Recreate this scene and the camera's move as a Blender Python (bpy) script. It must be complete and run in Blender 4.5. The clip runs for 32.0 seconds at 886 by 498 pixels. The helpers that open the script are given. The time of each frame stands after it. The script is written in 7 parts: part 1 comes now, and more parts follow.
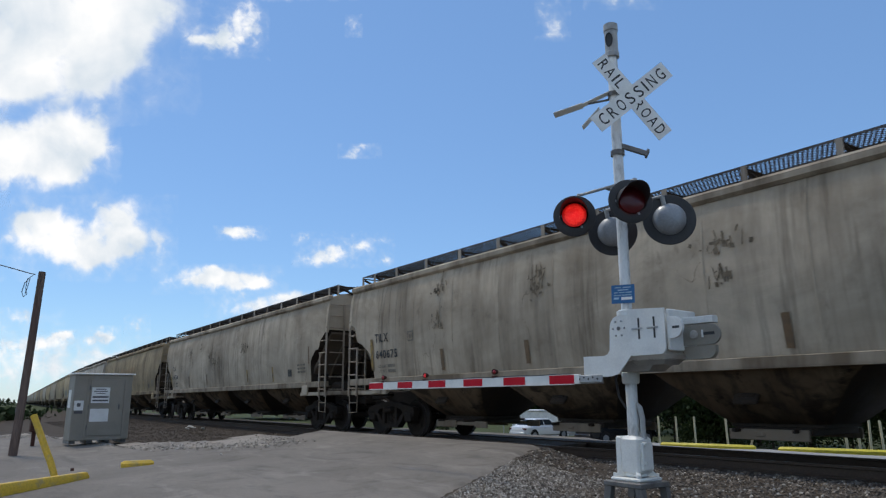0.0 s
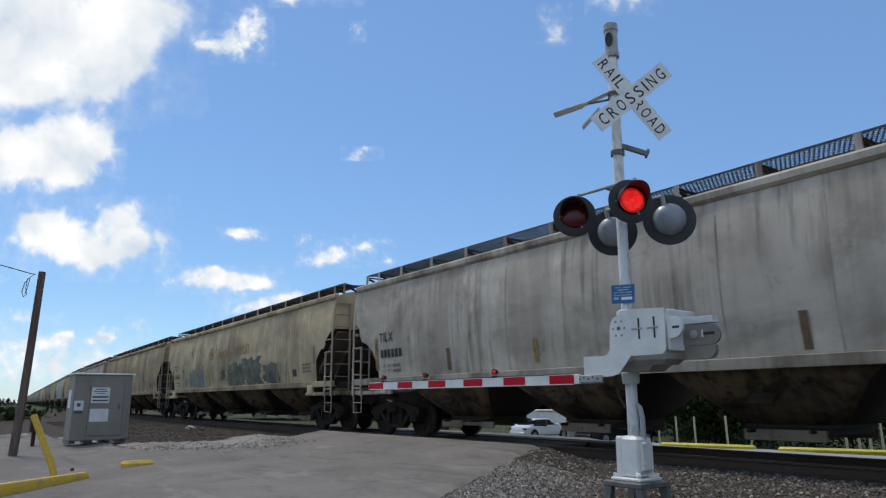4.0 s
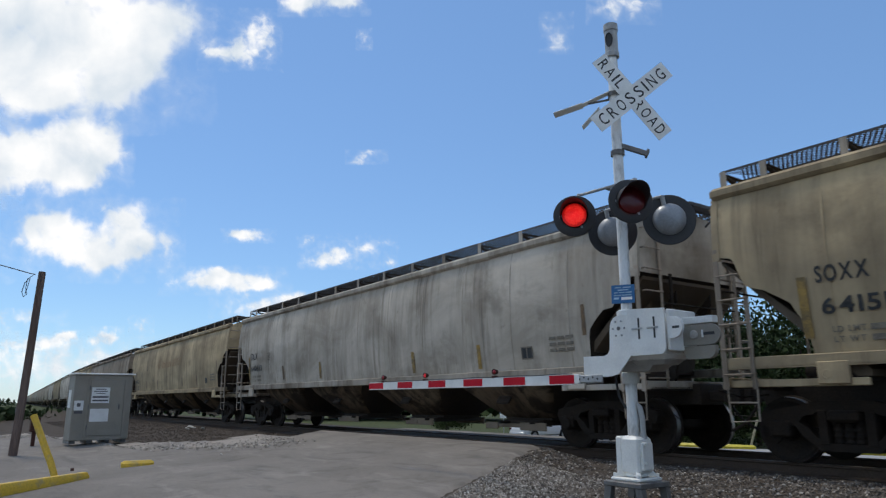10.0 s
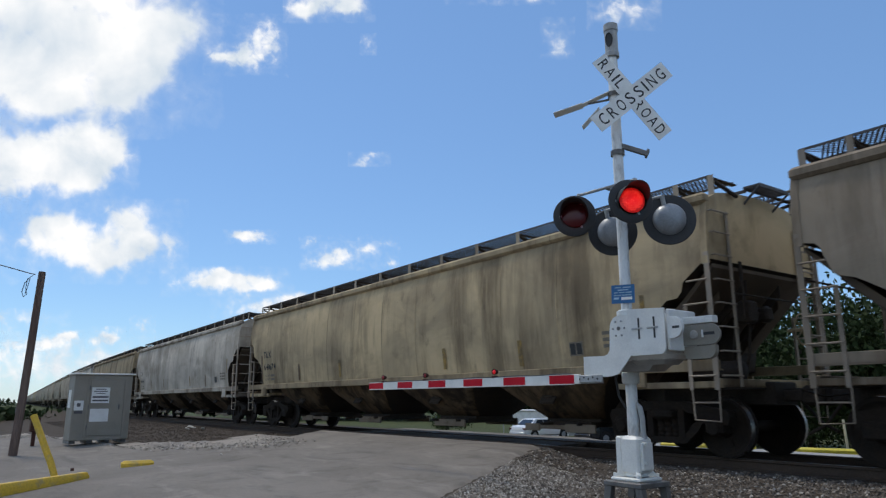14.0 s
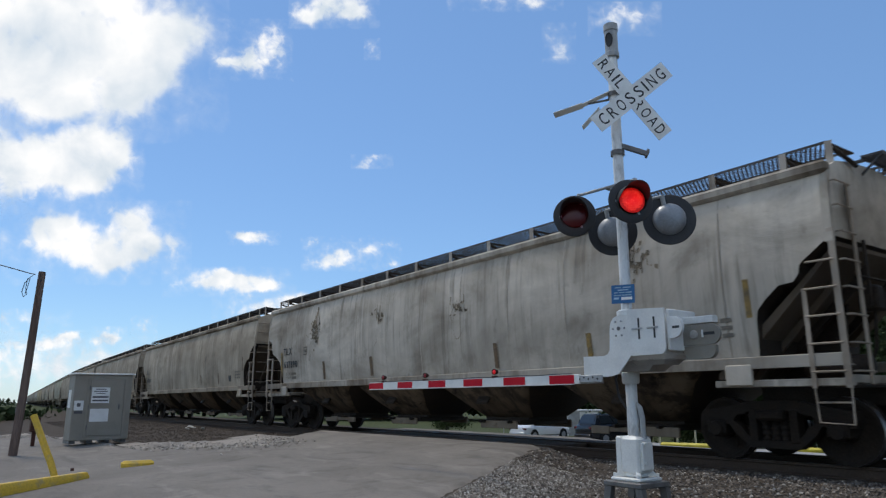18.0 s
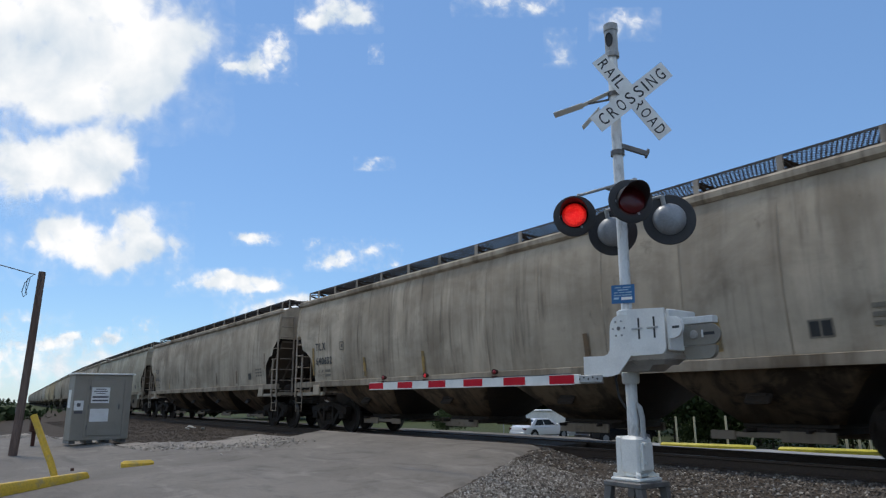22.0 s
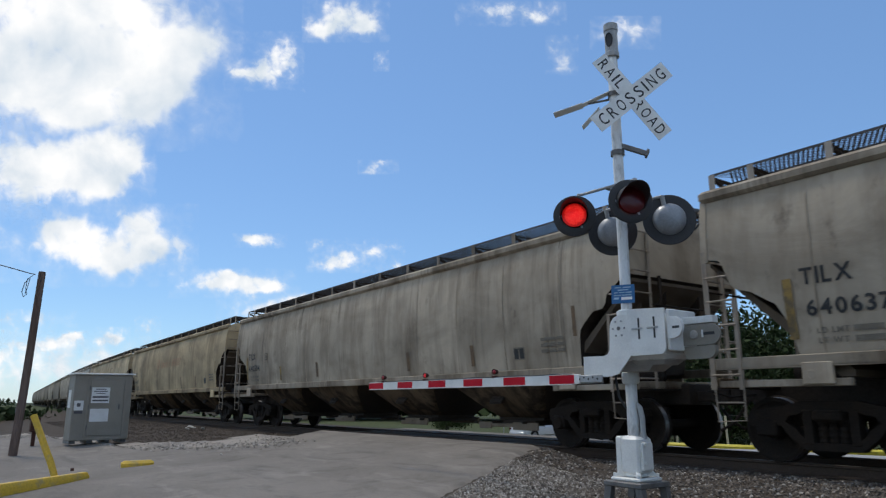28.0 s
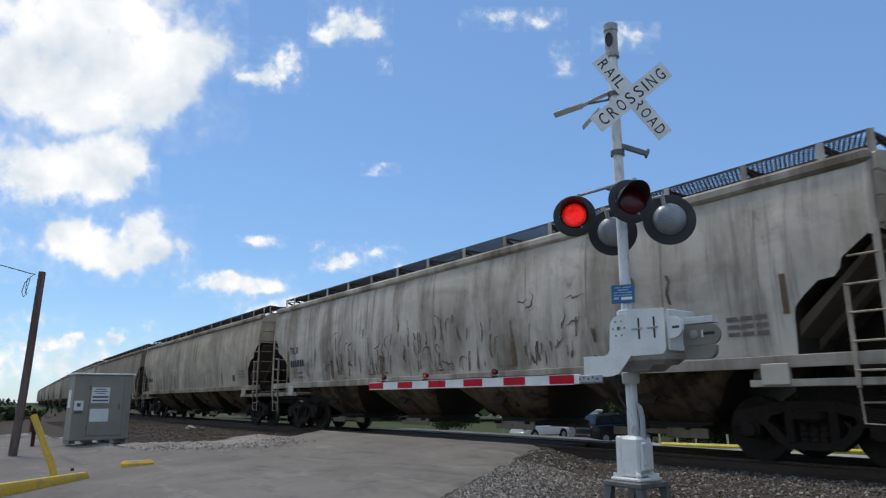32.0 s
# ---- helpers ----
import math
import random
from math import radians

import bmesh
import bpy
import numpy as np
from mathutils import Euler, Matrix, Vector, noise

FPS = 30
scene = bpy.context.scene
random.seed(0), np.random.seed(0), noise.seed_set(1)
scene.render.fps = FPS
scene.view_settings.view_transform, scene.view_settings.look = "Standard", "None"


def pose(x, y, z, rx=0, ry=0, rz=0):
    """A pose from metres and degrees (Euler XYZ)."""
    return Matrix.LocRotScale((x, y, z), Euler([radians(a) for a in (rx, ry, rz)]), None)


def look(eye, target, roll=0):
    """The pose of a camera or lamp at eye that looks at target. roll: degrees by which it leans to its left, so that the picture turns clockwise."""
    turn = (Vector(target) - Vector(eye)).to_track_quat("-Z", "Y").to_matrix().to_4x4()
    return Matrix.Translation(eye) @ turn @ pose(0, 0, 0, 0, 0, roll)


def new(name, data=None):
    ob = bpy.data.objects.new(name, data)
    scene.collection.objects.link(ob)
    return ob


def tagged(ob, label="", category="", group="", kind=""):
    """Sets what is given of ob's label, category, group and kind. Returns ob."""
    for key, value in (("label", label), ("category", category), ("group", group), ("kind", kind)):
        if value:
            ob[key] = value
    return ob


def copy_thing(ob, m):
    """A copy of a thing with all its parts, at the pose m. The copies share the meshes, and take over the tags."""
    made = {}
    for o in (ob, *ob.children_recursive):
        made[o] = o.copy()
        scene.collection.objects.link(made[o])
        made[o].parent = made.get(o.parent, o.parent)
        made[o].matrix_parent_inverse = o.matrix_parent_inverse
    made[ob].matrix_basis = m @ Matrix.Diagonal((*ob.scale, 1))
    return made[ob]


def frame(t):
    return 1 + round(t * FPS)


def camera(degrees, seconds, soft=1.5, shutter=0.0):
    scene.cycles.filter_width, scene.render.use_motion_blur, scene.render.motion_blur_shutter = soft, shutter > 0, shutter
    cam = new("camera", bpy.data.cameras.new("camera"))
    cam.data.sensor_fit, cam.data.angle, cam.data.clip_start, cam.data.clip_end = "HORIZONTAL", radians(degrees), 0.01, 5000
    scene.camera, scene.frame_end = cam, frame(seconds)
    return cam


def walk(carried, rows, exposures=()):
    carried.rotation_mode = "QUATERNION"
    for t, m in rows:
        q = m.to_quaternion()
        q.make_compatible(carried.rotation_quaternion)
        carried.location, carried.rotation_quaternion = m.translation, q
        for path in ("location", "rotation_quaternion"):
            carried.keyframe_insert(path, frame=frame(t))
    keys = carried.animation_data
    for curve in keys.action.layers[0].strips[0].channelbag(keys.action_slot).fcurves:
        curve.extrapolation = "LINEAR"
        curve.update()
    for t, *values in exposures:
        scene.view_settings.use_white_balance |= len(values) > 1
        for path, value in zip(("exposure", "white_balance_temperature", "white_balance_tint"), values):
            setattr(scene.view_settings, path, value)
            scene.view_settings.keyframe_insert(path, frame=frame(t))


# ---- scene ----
# A freight train of covered hoppers passes a road crossing. X runs along the track (the train goes to +X),
# Y away from the camera, Z up from the top of the rails.
DURATION = 32.0
CAM_EYE = Vector((0.0, -10.878, 0.820))
YAW, PITCH, ROLL = -0.933529, 0.219237, -0.2608
CAM_DIR = Vector((math.sin(YAW) * math.cos(PITCH), math.cos(YAW) * math.cos(PITCH), math.sin(PITCH)))
cam = camera(66.21, DURATION, soft=1.25, shutter=0.06)
CAM_POSE = look(CAM_EYE, CAM_EYE + CAM_DIR, ROLL)
walk(cam, [(0.0, CAM_POSE), (DURATION, CAM_POSE)], exposures=[(0.0, 0.0), (DURATION, 0.0)])
FOCAL = 784 / math.tan(radians(66.21) / 2)


def ray_dir(x, y):
    """The way from the camera through a point of a picture 1568 wide."""
    return (CAM_POSE.to_3x3() @ Vector(((x - 784) / FOCAL, (441 - y) / FOCAL, -1.0)))


# ---- sky and sun ----
SUN_WAY = Vector((-0.50, -0.07, 1.0)).normalized()
world = bpy.data.worlds.new("sky")
scene.world = world
world.use_nodes = True
wn = world.node_tree
wn.nodes.clear()
sky = wn.nodes.new("ShaderNodeTexSky")
sky.sky_type = "NISHITA"
sky.sun_disc = False
sky.sun_elevation = math.asin(SUN_WAY.z)
sky.sun_rotation = math.atan2(SUN_WAY.x, SUN_WAY.y)
sky.air_density, sky.dust_density, sky.ozone_density = 1.0, 0.1, 2.5
bg = wn.nodes.new("ShaderNodeBackground")
bg.inputs["Strength"].default_value = 0.130
wo = wn.nodes.new("ShaderNodeOutputWorld")
tint = wn.nodes.new("ShaderNodeMix")
tint.data_type, tint.blend_type = "RGBA", "MULTIPLY"
tint.inputs[0].default_value = 1.0
tint.inputs[7].default_value = (0.875, 1.03, 1.12, 1.0)
wn.links.new(sky.outputs["Color"], tint.inputs[6])
even = wn.nodes.new("ShaderNodeMix")
even.data_type = "RGBA"
even.inputs[0].default_value = 0.42
even.inputs[7].default_value = (1.52, 2.86, 5.55, 1.0)
wn.links.new(tint.outputs[2], even.inputs[6])
wn.links.new(even.outputs[2], bg.inputs["Color"])
wn.links.new(bg.outputs["Background"], wo.inputs["Surface"])
sun_data = bpy.data.lights.new("sun", "SUN")
sun_data.energy, sun_data.angle, sun_data.color = 1.9, radians(9), (1.0, 0.92, 0.80)
sun = new("sun", sun_data)
sun.matrix_world = look((0, 0, 60), Vector((0, 0, 60)) - SUN_WAY)


# ---- mesh building ----
class Geo:
    """Collects vertices and faces in plain lists."""

    def __init__(self):
        self.v, self.f, self.m, self.slot = [], [], [], 0

    def add(self, verts, faces, at=None):
        b = len(self.v)
        self.v.extend([tuple(at @ Vector(p)) for p in verts] if at is not None else [tuple(p) for p in verts])
        self.f.extend([tuple(b + i for i in q) for q in faces])
        self.m.extend([self.slot] * len(faces))
        return self

    def box(self, x0, x1, y0, y1, z0, z1, c=0.0, at=None):
        if c <= 0:
            vs = [(x, y, z) for x in (x0, x1) for y in (y0, y1) for z in (z0, z1)]
            return self.add(vs, [(0, 1, 3, 2), (4, 6, 7, 5), (0, 4, 5, 1), (2, 3, 7, 6), (0, 2, 6, 4), (1, 5, 7, 3)], at)
        c = min(c, abs(x1 - x0) * 0.45, abs(y1 - y0) * 0.45, abs(z1 - z0) * 0.45)
        rings = []
        for z, d in ((z0, c), (z0 + c, 0), (z1 - c, 0), (z1, c)):
            a, b, e, f = x0 + d, x1 - d, y0 + d, y1 - d
            k = c * (0.6 if d == 0 else 0.3)
            rings.append([(a + k, e, z), (b - k, e, z), (b, e + k, z), (b, f - k, z), (b - k, f, z), (a + k, f, z), (a, f - k, z), (a, e + k, z)])
        return self.loft(rings, at=at)

    def loft(self, rings, closed=True, caps=True, at=None):
        n = len(rings[0])
        vs = [p for r in rings for p in r]
        fs = []
        for i in range(len(rings) - 1):
            for j in range(n if closed else n - 1):
                k = (j + 1) % n
                fs.append((i * n + j, i * n + k, (i + 1) * n + k, (i + 1) * n + j))
        if caps and closed:
            fs.append(tuple(reversed(range(n))))
            fs.append(tuple((len(rings) - 1) * n + j for j in range(n)))
        return self.add(vs, fs, at)

    def tube(self, pts, r, n=8, at=None, caps=True):
        pts = [Vector(p) for p in pts]
        rs = r if isinstance(r, (list, tuple)) else [r] * len(pts)
        rings = []
        side = None
        for i, p in enumerate(pts):
            d = (pts[min(i + 1, len(pts) - 1)] - pts[max(i - 1, 0)]).normalized()
            if side is None:
                side = d.orthogonal().normalized()
            side = (side - d * side.dot(d)).normalized()
            up = d.cross(side)
            rings.append([p + rs[i] * (math.cos(a) * side + math.sin(a) * up) for a in [2 * math.pi * j / n for j in range(n)]])
        return self.loft(rings, caps=caps, at=at)

    def lathe(self, prof, n=24, at=None, caps=False):
        """prof: (radius, z) pairs turned about z."""
        rings = [[(r * math.cos(2 * math.pi * j / n), r * math.sin(2 * math.pi * j / n), z) for j in range(n)] for r, z in prof]
        return self.loft(rings, caps=caps, at=at)

    def prism(self, poly, y0, y1, at=None):
        """A polygon of (x, z) pairs made thick from y0 to y1."""
        n = len(poly)
        vs = [(x, y0, z) for x, z in poly] + [(x, y1, z) for x, z in poly]
        fs = [tuple(range(n)), tuple(reversed(range(n, 2 * n)))] + [(i, i + n, (i + 1) % n + n, (i + 1) % n) for i in range(n)]
        return self.add(vs, fs, at)

    def mesh(self, name, mats, smooth=35):
        me = bpy.data.meshes.new(name)
        me.from_pydata(self.v, [], self.f)
        for mt in mats if isinstance(mats, (list, tuple)) else [mats]:
            me.materials.append(mt)
        if any(self.m):
            me.polygons.foreach_set("material_index", self.m)
        bm = bmesh.new()
        bm.from_mesh(me)
        bmesh.ops.recalc_face_normals(bm, faces=bm.faces)
        bm.to_mesh(me)
        bm.free()
        if smooth:
            me.polygons.foreach_set("use_smooth", [True] * len(me.polygons))
            me.set_sharp_from_angle(angle=radians(smooth))
        me.update()
        return me


def part(name, g, mat, parent=None, label="", at=None, smooth=35):
    """Links a Geo, or a mesh, as one object under its thing."""
    ob = new(name, g.mesh(name, mat, smooth) if isinstance(g, Geo) else g)
    if parent is not None:
        ob.parent = parent
    if at is not None:
        ob.matrix_basis = at
    if label:
        ob["label"] = label
    return ob


def thing(name, at, label, category, group="", kind=""):
    ob = new(name)
    ob.empty_display_size = 0.2
    ob.matrix_basis = at
    return tagged(ob, label, category, group, kind)


def glyph(ch, weight=0.022):
    """One flat letter of the built-in font, a unit high, in x and z."""
    cu = bpy.data.curves.new("letters", "FONT")
    cu.body, cu.size, cu.resolution_u, cu.offset = ch, 1.0, 3, weight
    ob = bpy.data.objects.new("letters", cu)
    scene.collection.objects.link(ob)
    me = bpy.data.meshes.new_from_object(ob.evaluated_get(bpy.context.evaluated_depsgraph_get()))
    vs = [(v.co.x, v.co.y) for v in me.vertices]
    fs = [tuple(p.vertices) for p in me.polygons]
    bpy.data.objects.remove(ob)
    bpy.data.curves.remove(cu)
    bpy.data.meshes.remove(me)
    lo = min(x for x, _ in vs)
    return [(x - lo, z) for x, z in vs], fs, max(x for x, _ in vs) - lo


GLYPHS = {ch: glyph(ch) for ch in "ACDGILMNORSTWX0123456789"}
THIN_GLYPHS = {ch: glyph(ch, 0.004) for ch in "ACDGILNORS"}


def text_geo(words, height, width=None, glyphs=GLYPHS):
    """Vertices and faces of flat letters, the left foot at the origin, in x and z."""
    vs, fs, x = [], [], 0.0
    for ch in words:
        if ch == " ":
            x += 0.4
            continue
        v, f, w = glyphs[ch]
        fs += [tuple(len(vs) + i for i in q) for q in f]
        vs += [(x + px, 0.0, pz) for px, pz in v]
        x += w + 0.13
    x -= 0.13
    top = max(v[2] for v in vs)
    kz = height / top
    kx = kz if width is None else width / x
    return [(px * kx, 0.0, pz * kz) for px, _, pz in vs], fs


# ---- materials ----
def nodes_of(name):
    m = bpy.data.materials.new(name)
    m.use_nodes = True
    nt = m.node_tree
    b = nt.nodes["Principled BSDF"]
    return m, nt, b


def node(nt, kind, **ins):
    n = nt.nodes.new(kind)
    for k, v in ins.items():
        n.inputs[k.replace("_", " ")].default_value = v
    return n


def mixer(nt, fac, a, b, blend="MIX"):
    n = nt.nodes.new("ShaderNodeMix")
    n.data_type, n.blend_type = "RGBA", blend
    for sock, val in ((n.inputs[0], fac), (n.inputs[6], a), (n.inputs[7], b)):
        if hasattr(val, "links"):
            nt.links.new(val, sock)
        elif isinstance(val, (int, float)):
            sock.default_value = val
        else:
            sock.default_value = (*val, 1.0) if len(val) == 3 else val
    return n.outputs[2]


def ramp(nt, val, lo, hi, out_lo=0.0, out_hi=1.0):
    n = nt.nodes.new("ShaderNodeMapRange")
    n.inputs["From Min"].default_value, n.inputs["From Max"].default_value = lo, hi
    n.inputs["To Min"].default_value, n.inputs["To Max"].default_value = out_lo, out_hi
    nt.links.new(val, n.inputs["Value"])
    return n.outputs["Result"]


def coords(nt, scale=(1, 1, 1), own=True, shift=True):
    tc = nt.nodes.new("ShaderNodeTexCoord")
    mp = nt.nodes.new("ShaderNodeMapping")
    mp.inputs["Scale"].default_value = scale
    nt.links.new(tc.outputs["Object"], mp.inputs["Vector"])
    if shift:
        oi = nt.nodes.new("ShaderNodeObjectInfo")
        mu = nt.nodes.new("ShaderNodeVectorMath")
        mu.operation = "MULTIPLY_ADD"
        cb = nt.nodes.new("ShaderNodeCombineXYZ")
        for i in range(3):
            nt.links.new(oi.outputs["Random"], cb.inputs[i])
        nt.links.new(cb.outputs[0], mu.inputs[0])
        mu.inputs[1].default_value = (61.0, 37.0, 83.0)
        nt.links.new(mp.outputs["Vector"], mu.inputs[2])
        return mu.outputs[0]
    return mp.outputs["Vector"]


def noise_of(nt, vec, scale, detail=5, rough=0.55, dist=0.0):
    n = node(nt, "ShaderNodeTexNoise", Scale=scale, Detail=detail, Roughness=rough, Distortion=dist)
    nt.links.new(vec, n.inputs["Vector"])
    return n.outputs["Fac"]


def bump_of(nt, b, height, strength, dist=0.01):
    bp = node(nt, "ShaderNodeBump", Strength=strength, Distance=dist)
    nt.links.new(height, bp.inputs["Height"])
    nt.links.new(bp.outputs["Normal"], b.inputs["Normal"])


def surface(name, base, rough=0.6, metal=0.0, second=None, blot=1.2, blot_amt=0.5, grain=40.0, grain_amt=0.15, bump=0.2, bdist=0.004, stretch=(1, 1, 1), shift=True, lo=0.42, hi=0.68):
    """Base colour with large blotches of a second colour, fine grain and relief."""
    m, nt, b = nodes_of(name)
    vec = coords(nt, stretch, shift=shift)
    big = noise_of(nt, vec, blot, 6, 0.6, 0.3)
    fine = noise_of(nt, vec, grain, 4, 0.6)
    second = second or tuple(c * 0.6 for c in base)
    c1 = mixer(nt, ramp(nt, big, lo, hi, 0.0, blot_amt), base, second)
    g = ramp(nt, fine, 0.3, 0.7, 1 - grain_amt, 1 + grain_amt)
    gm = nt.nodes.new("ShaderNodeVectorMath")
    gm.operation = "SCALE"
    nt.links.new(c1, gm.inputs[0])
    nt.links.new(g, gm.inputs["Scale"])
    nt.links.new(gm.outputs[0], b.inputs["Base Color"])
    nt.links.new(ramp(nt, big, 0.3, 0.7, max(0.05, rough - 0.12), min(1, rough + 0.12)), b.inputs["Roughness"])
    b.inputs["Metallic"].default_value = metal
    if rough >= 0.7:
        b.inputs["Specular IOR Level"].default_value = 0.15
    if bump:
        bump_of(nt, b, fine, bump, bdist)
    return m


def car_paint():
    """Weathered hopper paint: the colour and the dirt are those of the object."""
    m, nt, b = nodes_of("weathered_car_paint")
    oi = nt.nodes.new("ShaderNodeObjectInfo")
    streak = noise_of(nt, coords(nt, (1.0, 0.6, 0.20)), 1.0, 8, 0.64, 0.12)
    fine = noise_of(nt, coords(nt, (3.4, 1.0, 0.35)), 1.0, 5, 0.6, 0.1)
    blot = noise_of(nt, coords(nt, (0.45, 0.5, 0.8)), 1.0, 6, 0.6, 0.6)
    speck = noise_of(nt, coords(nt, (1, 1, 1)), 9.0, 6, 0.7)
    dirt = nt.nodes.new("ShaderNodeMath")
    dirt.operation = "MULTIPLY"
    nt.links.new(ramp(nt, streak, 0.46, 0.64), dirt.inputs[0])
    nt.links.new(oi.outputs["Alpha"], dirt.inputs[1])
    dirt2 = nt.nodes.new("ShaderNodeMath")
    dirt2.operation = "MULTIPLY"
    nt.links.new(ramp(nt, fine, 0.52, 0.8, 0.0, 0.28), dirt2.inputs[0])
    nt.links.new(oi.outputs["Alpha"], dirt2.inputs[1])
    c = mixer(nt, ramp(nt, blot, 0.36, 0.66, 0.0, 0.55), oi.outputs["Color"], (0.20, 0.165, 0.12))
    tc = nt.nodes.new("ShaderNodeTexCoord")
    sp = nt.nodes.new("ShaderNodeSeparateXYZ")
    nt.links.new(tc.outputs["Object"], sp.inputs[0])
    pn = nt.nodes.new("ShaderNodeMath")
    pn.operation = "MULTIPLY_ADD"
    pn.inputs[1].default_value, pn.inputs[2].default_value = 1 / 1.608, 6.0
    nt.links.new(sp.outputs["X"], pn.inputs[0])
    fl = nt.nodes.new("ShaderNodeMath")
    fl.operation = "FLOOR"
    nt.links.new(pn.outputs[0], fl.inputs[0])
    ad = nt.nodes.new("ShaderNodeMath")
    ad.operation = "MULTIPLY_ADD"
    ad.inputs[1].default_value = 71.0
    nt.links.new(oi.outputs["Random"], ad.inputs[0])
    nt.links.new(fl.outputs[0], ad.inputs[2])
    wh = nt.nodes.new("ShaderNodeTexWhiteNoise")
    wh.noise_dimensions = "1D"
    nt.links.new(ad.outputs[0], wh.inputs["W"])
    c = mixer(nt, ramp(nt, wh.outputs["Value"], 0, 1, 0.0, 0.22), c, (0.17, 0.15, 0.12))
    smear = noise_of(nt, coords(nt, (0.8, 0.8, 0.9)), 1.0, 7, 0.65, 0.3)
    c = mixer(nt, ramp(nt, smear, 0.56, 0.70, 0.0, 0.4), c, (0.12, 0.095, 0.068))
    scuff = noise_of(nt, coords(nt, (2.6, 1.0, 1.5)), 1.0, 9, 0.72, 0.2)
    thin = noise_of(nt, coords(nt, (6.5, 1.0, 0.40)), 1.0, 6, 0.65, 0.05)
    where = noise_of(nt, coords(nt, (0.6, 0.5, 0.4)), 1.0, 3, 0.5)
    marks = nt.nodes.new("ShaderNodeMath")
    marks.operation = "MULTIPLY"
    nt.links.new(ramp(nt, thin, 0.50, 0.70, 0.0, 0.66), marks.inputs[0])
    nt.links.new(ramp(nt, where, 0.45, 0.6), marks.inputs[1])
    c = mixer(nt, marks.outputs[0], c, (0.085, 0.068, 0.05))
    c = mixer(nt, ramp(nt, scuff, 0.60, 0.74, 0.0, 0.55), c, (0.06, 0.05, 0.04))
    c = mixer(nt, dirt.outputs[0], c, (0.115, 0.084, 0.055))
    c = mixer(nt, dirt2.outputs[0], c, (0.082, 0.060, 0.040))
    c = mixer(nt, ramp(nt, speck, 0.68, 0.76, 0.0, 0.7), c, (0.13, 0.07, 0.04))
    nt.links.new(c, b.inputs["Base Color"])
    nt.links.new(ramp(nt, blot, 0.3, 0.7, 0.62, 0.85), b.inputs["Roughness"])
    b.inputs["Specular IOR Level"].default_value = 0.08
    bump_of(nt, b, blot, 0.35, 0.05)
    return m


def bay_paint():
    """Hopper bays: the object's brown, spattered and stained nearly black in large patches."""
    m, nt, b = nodes_of("grimy_shaded_bay_paint")
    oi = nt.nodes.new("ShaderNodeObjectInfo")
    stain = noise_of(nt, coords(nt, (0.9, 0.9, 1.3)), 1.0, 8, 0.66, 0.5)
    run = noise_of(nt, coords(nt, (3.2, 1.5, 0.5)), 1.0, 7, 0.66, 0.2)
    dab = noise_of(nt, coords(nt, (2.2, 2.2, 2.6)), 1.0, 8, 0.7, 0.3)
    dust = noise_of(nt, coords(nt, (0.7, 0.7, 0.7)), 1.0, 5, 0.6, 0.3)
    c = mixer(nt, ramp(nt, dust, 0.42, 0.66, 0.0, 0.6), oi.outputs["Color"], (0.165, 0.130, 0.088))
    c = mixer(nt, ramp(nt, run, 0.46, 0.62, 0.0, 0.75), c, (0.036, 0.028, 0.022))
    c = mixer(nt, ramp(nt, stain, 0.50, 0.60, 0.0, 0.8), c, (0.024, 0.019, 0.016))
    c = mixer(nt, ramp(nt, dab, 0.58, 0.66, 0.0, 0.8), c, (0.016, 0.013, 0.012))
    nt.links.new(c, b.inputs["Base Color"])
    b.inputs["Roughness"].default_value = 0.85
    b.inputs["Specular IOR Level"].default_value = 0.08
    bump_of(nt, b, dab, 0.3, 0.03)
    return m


M_BAY = bay_paint()
M_PAINT = car_paint()
# Also laid on undersides and bay ends, where its dark tone holds shade.
M_UNDER = surface("grimy_shaded_steel", (0.034, 0.027, 0.022), 0.75, 0.0, (0.060, 0.045, 0.033), 3.0, 0.6, 30, 0.25, 0.3)
M_TRUCK = surface("rusty_cast_steel", (0.019, 0.015, 0.012), 0.85, 0.0, (0.034, 0.025, 0.018), 4.0, 0.6, 40, 0.3, 0.4)
M_TREAD = surface("polished_wheel_steel", (0.30, 0.29, 0.28), 0.35, 0.9, (0.2, 0.18, 0.16), 5, 0.5, 60, 0.1, 0.1)
M_GRATE = surface("galvanized_walkway", (0.10, 0.10, 0.105), 0.7, 0.0, (0.06, 0.055, 0.05), 3, 0.6, 40, 0.2, 0.1)
M_BLACK = surface("black_stencil_paint", (0.02, 0.02, 0.02), 0.6, 0, (0.05, 0.045, 0.04), 6, 0.6, 50, 0.2, 0.0)
M_TAG = surface("faded_black_spray", (0.085, 0.067, 0.046), 0.7, 0, (0.27, 0.22, 0.155), 2.6, 1.0, 50, 0.2, 0.0, lo=0.36, hi=0.66)
M_FADED = surface("faded_stencil_paint", (0.19, 0.165, 0.13), 0.75, 0, (0.26, 0.23, 0.18), 5, 0.9, 50, 0.2, 0.0)
M_AMBER = surface("dirty_yellow_reflector", (0.36, 0.22, 0.045), 0.6, 0, (0.13, 0.095, 0.05), 5, 0.95, 50, 0.25, 0.0, lo=0.38, hi=0.62)
M_RUST = surface("brown_reflector", (0.17, 0.10, 0.045), 0.6, 0, (0.10, 0.07, 0.045), 7, 0.8, 50, 0.2, 0.0)
M_ORANGE = surface("faded_orange_print", (0.36, 0.21, 0.11), 0.7, 0, (0.32, 0.245, 0.145), 1.6, 1.0, 40, 0.2, 0.0)
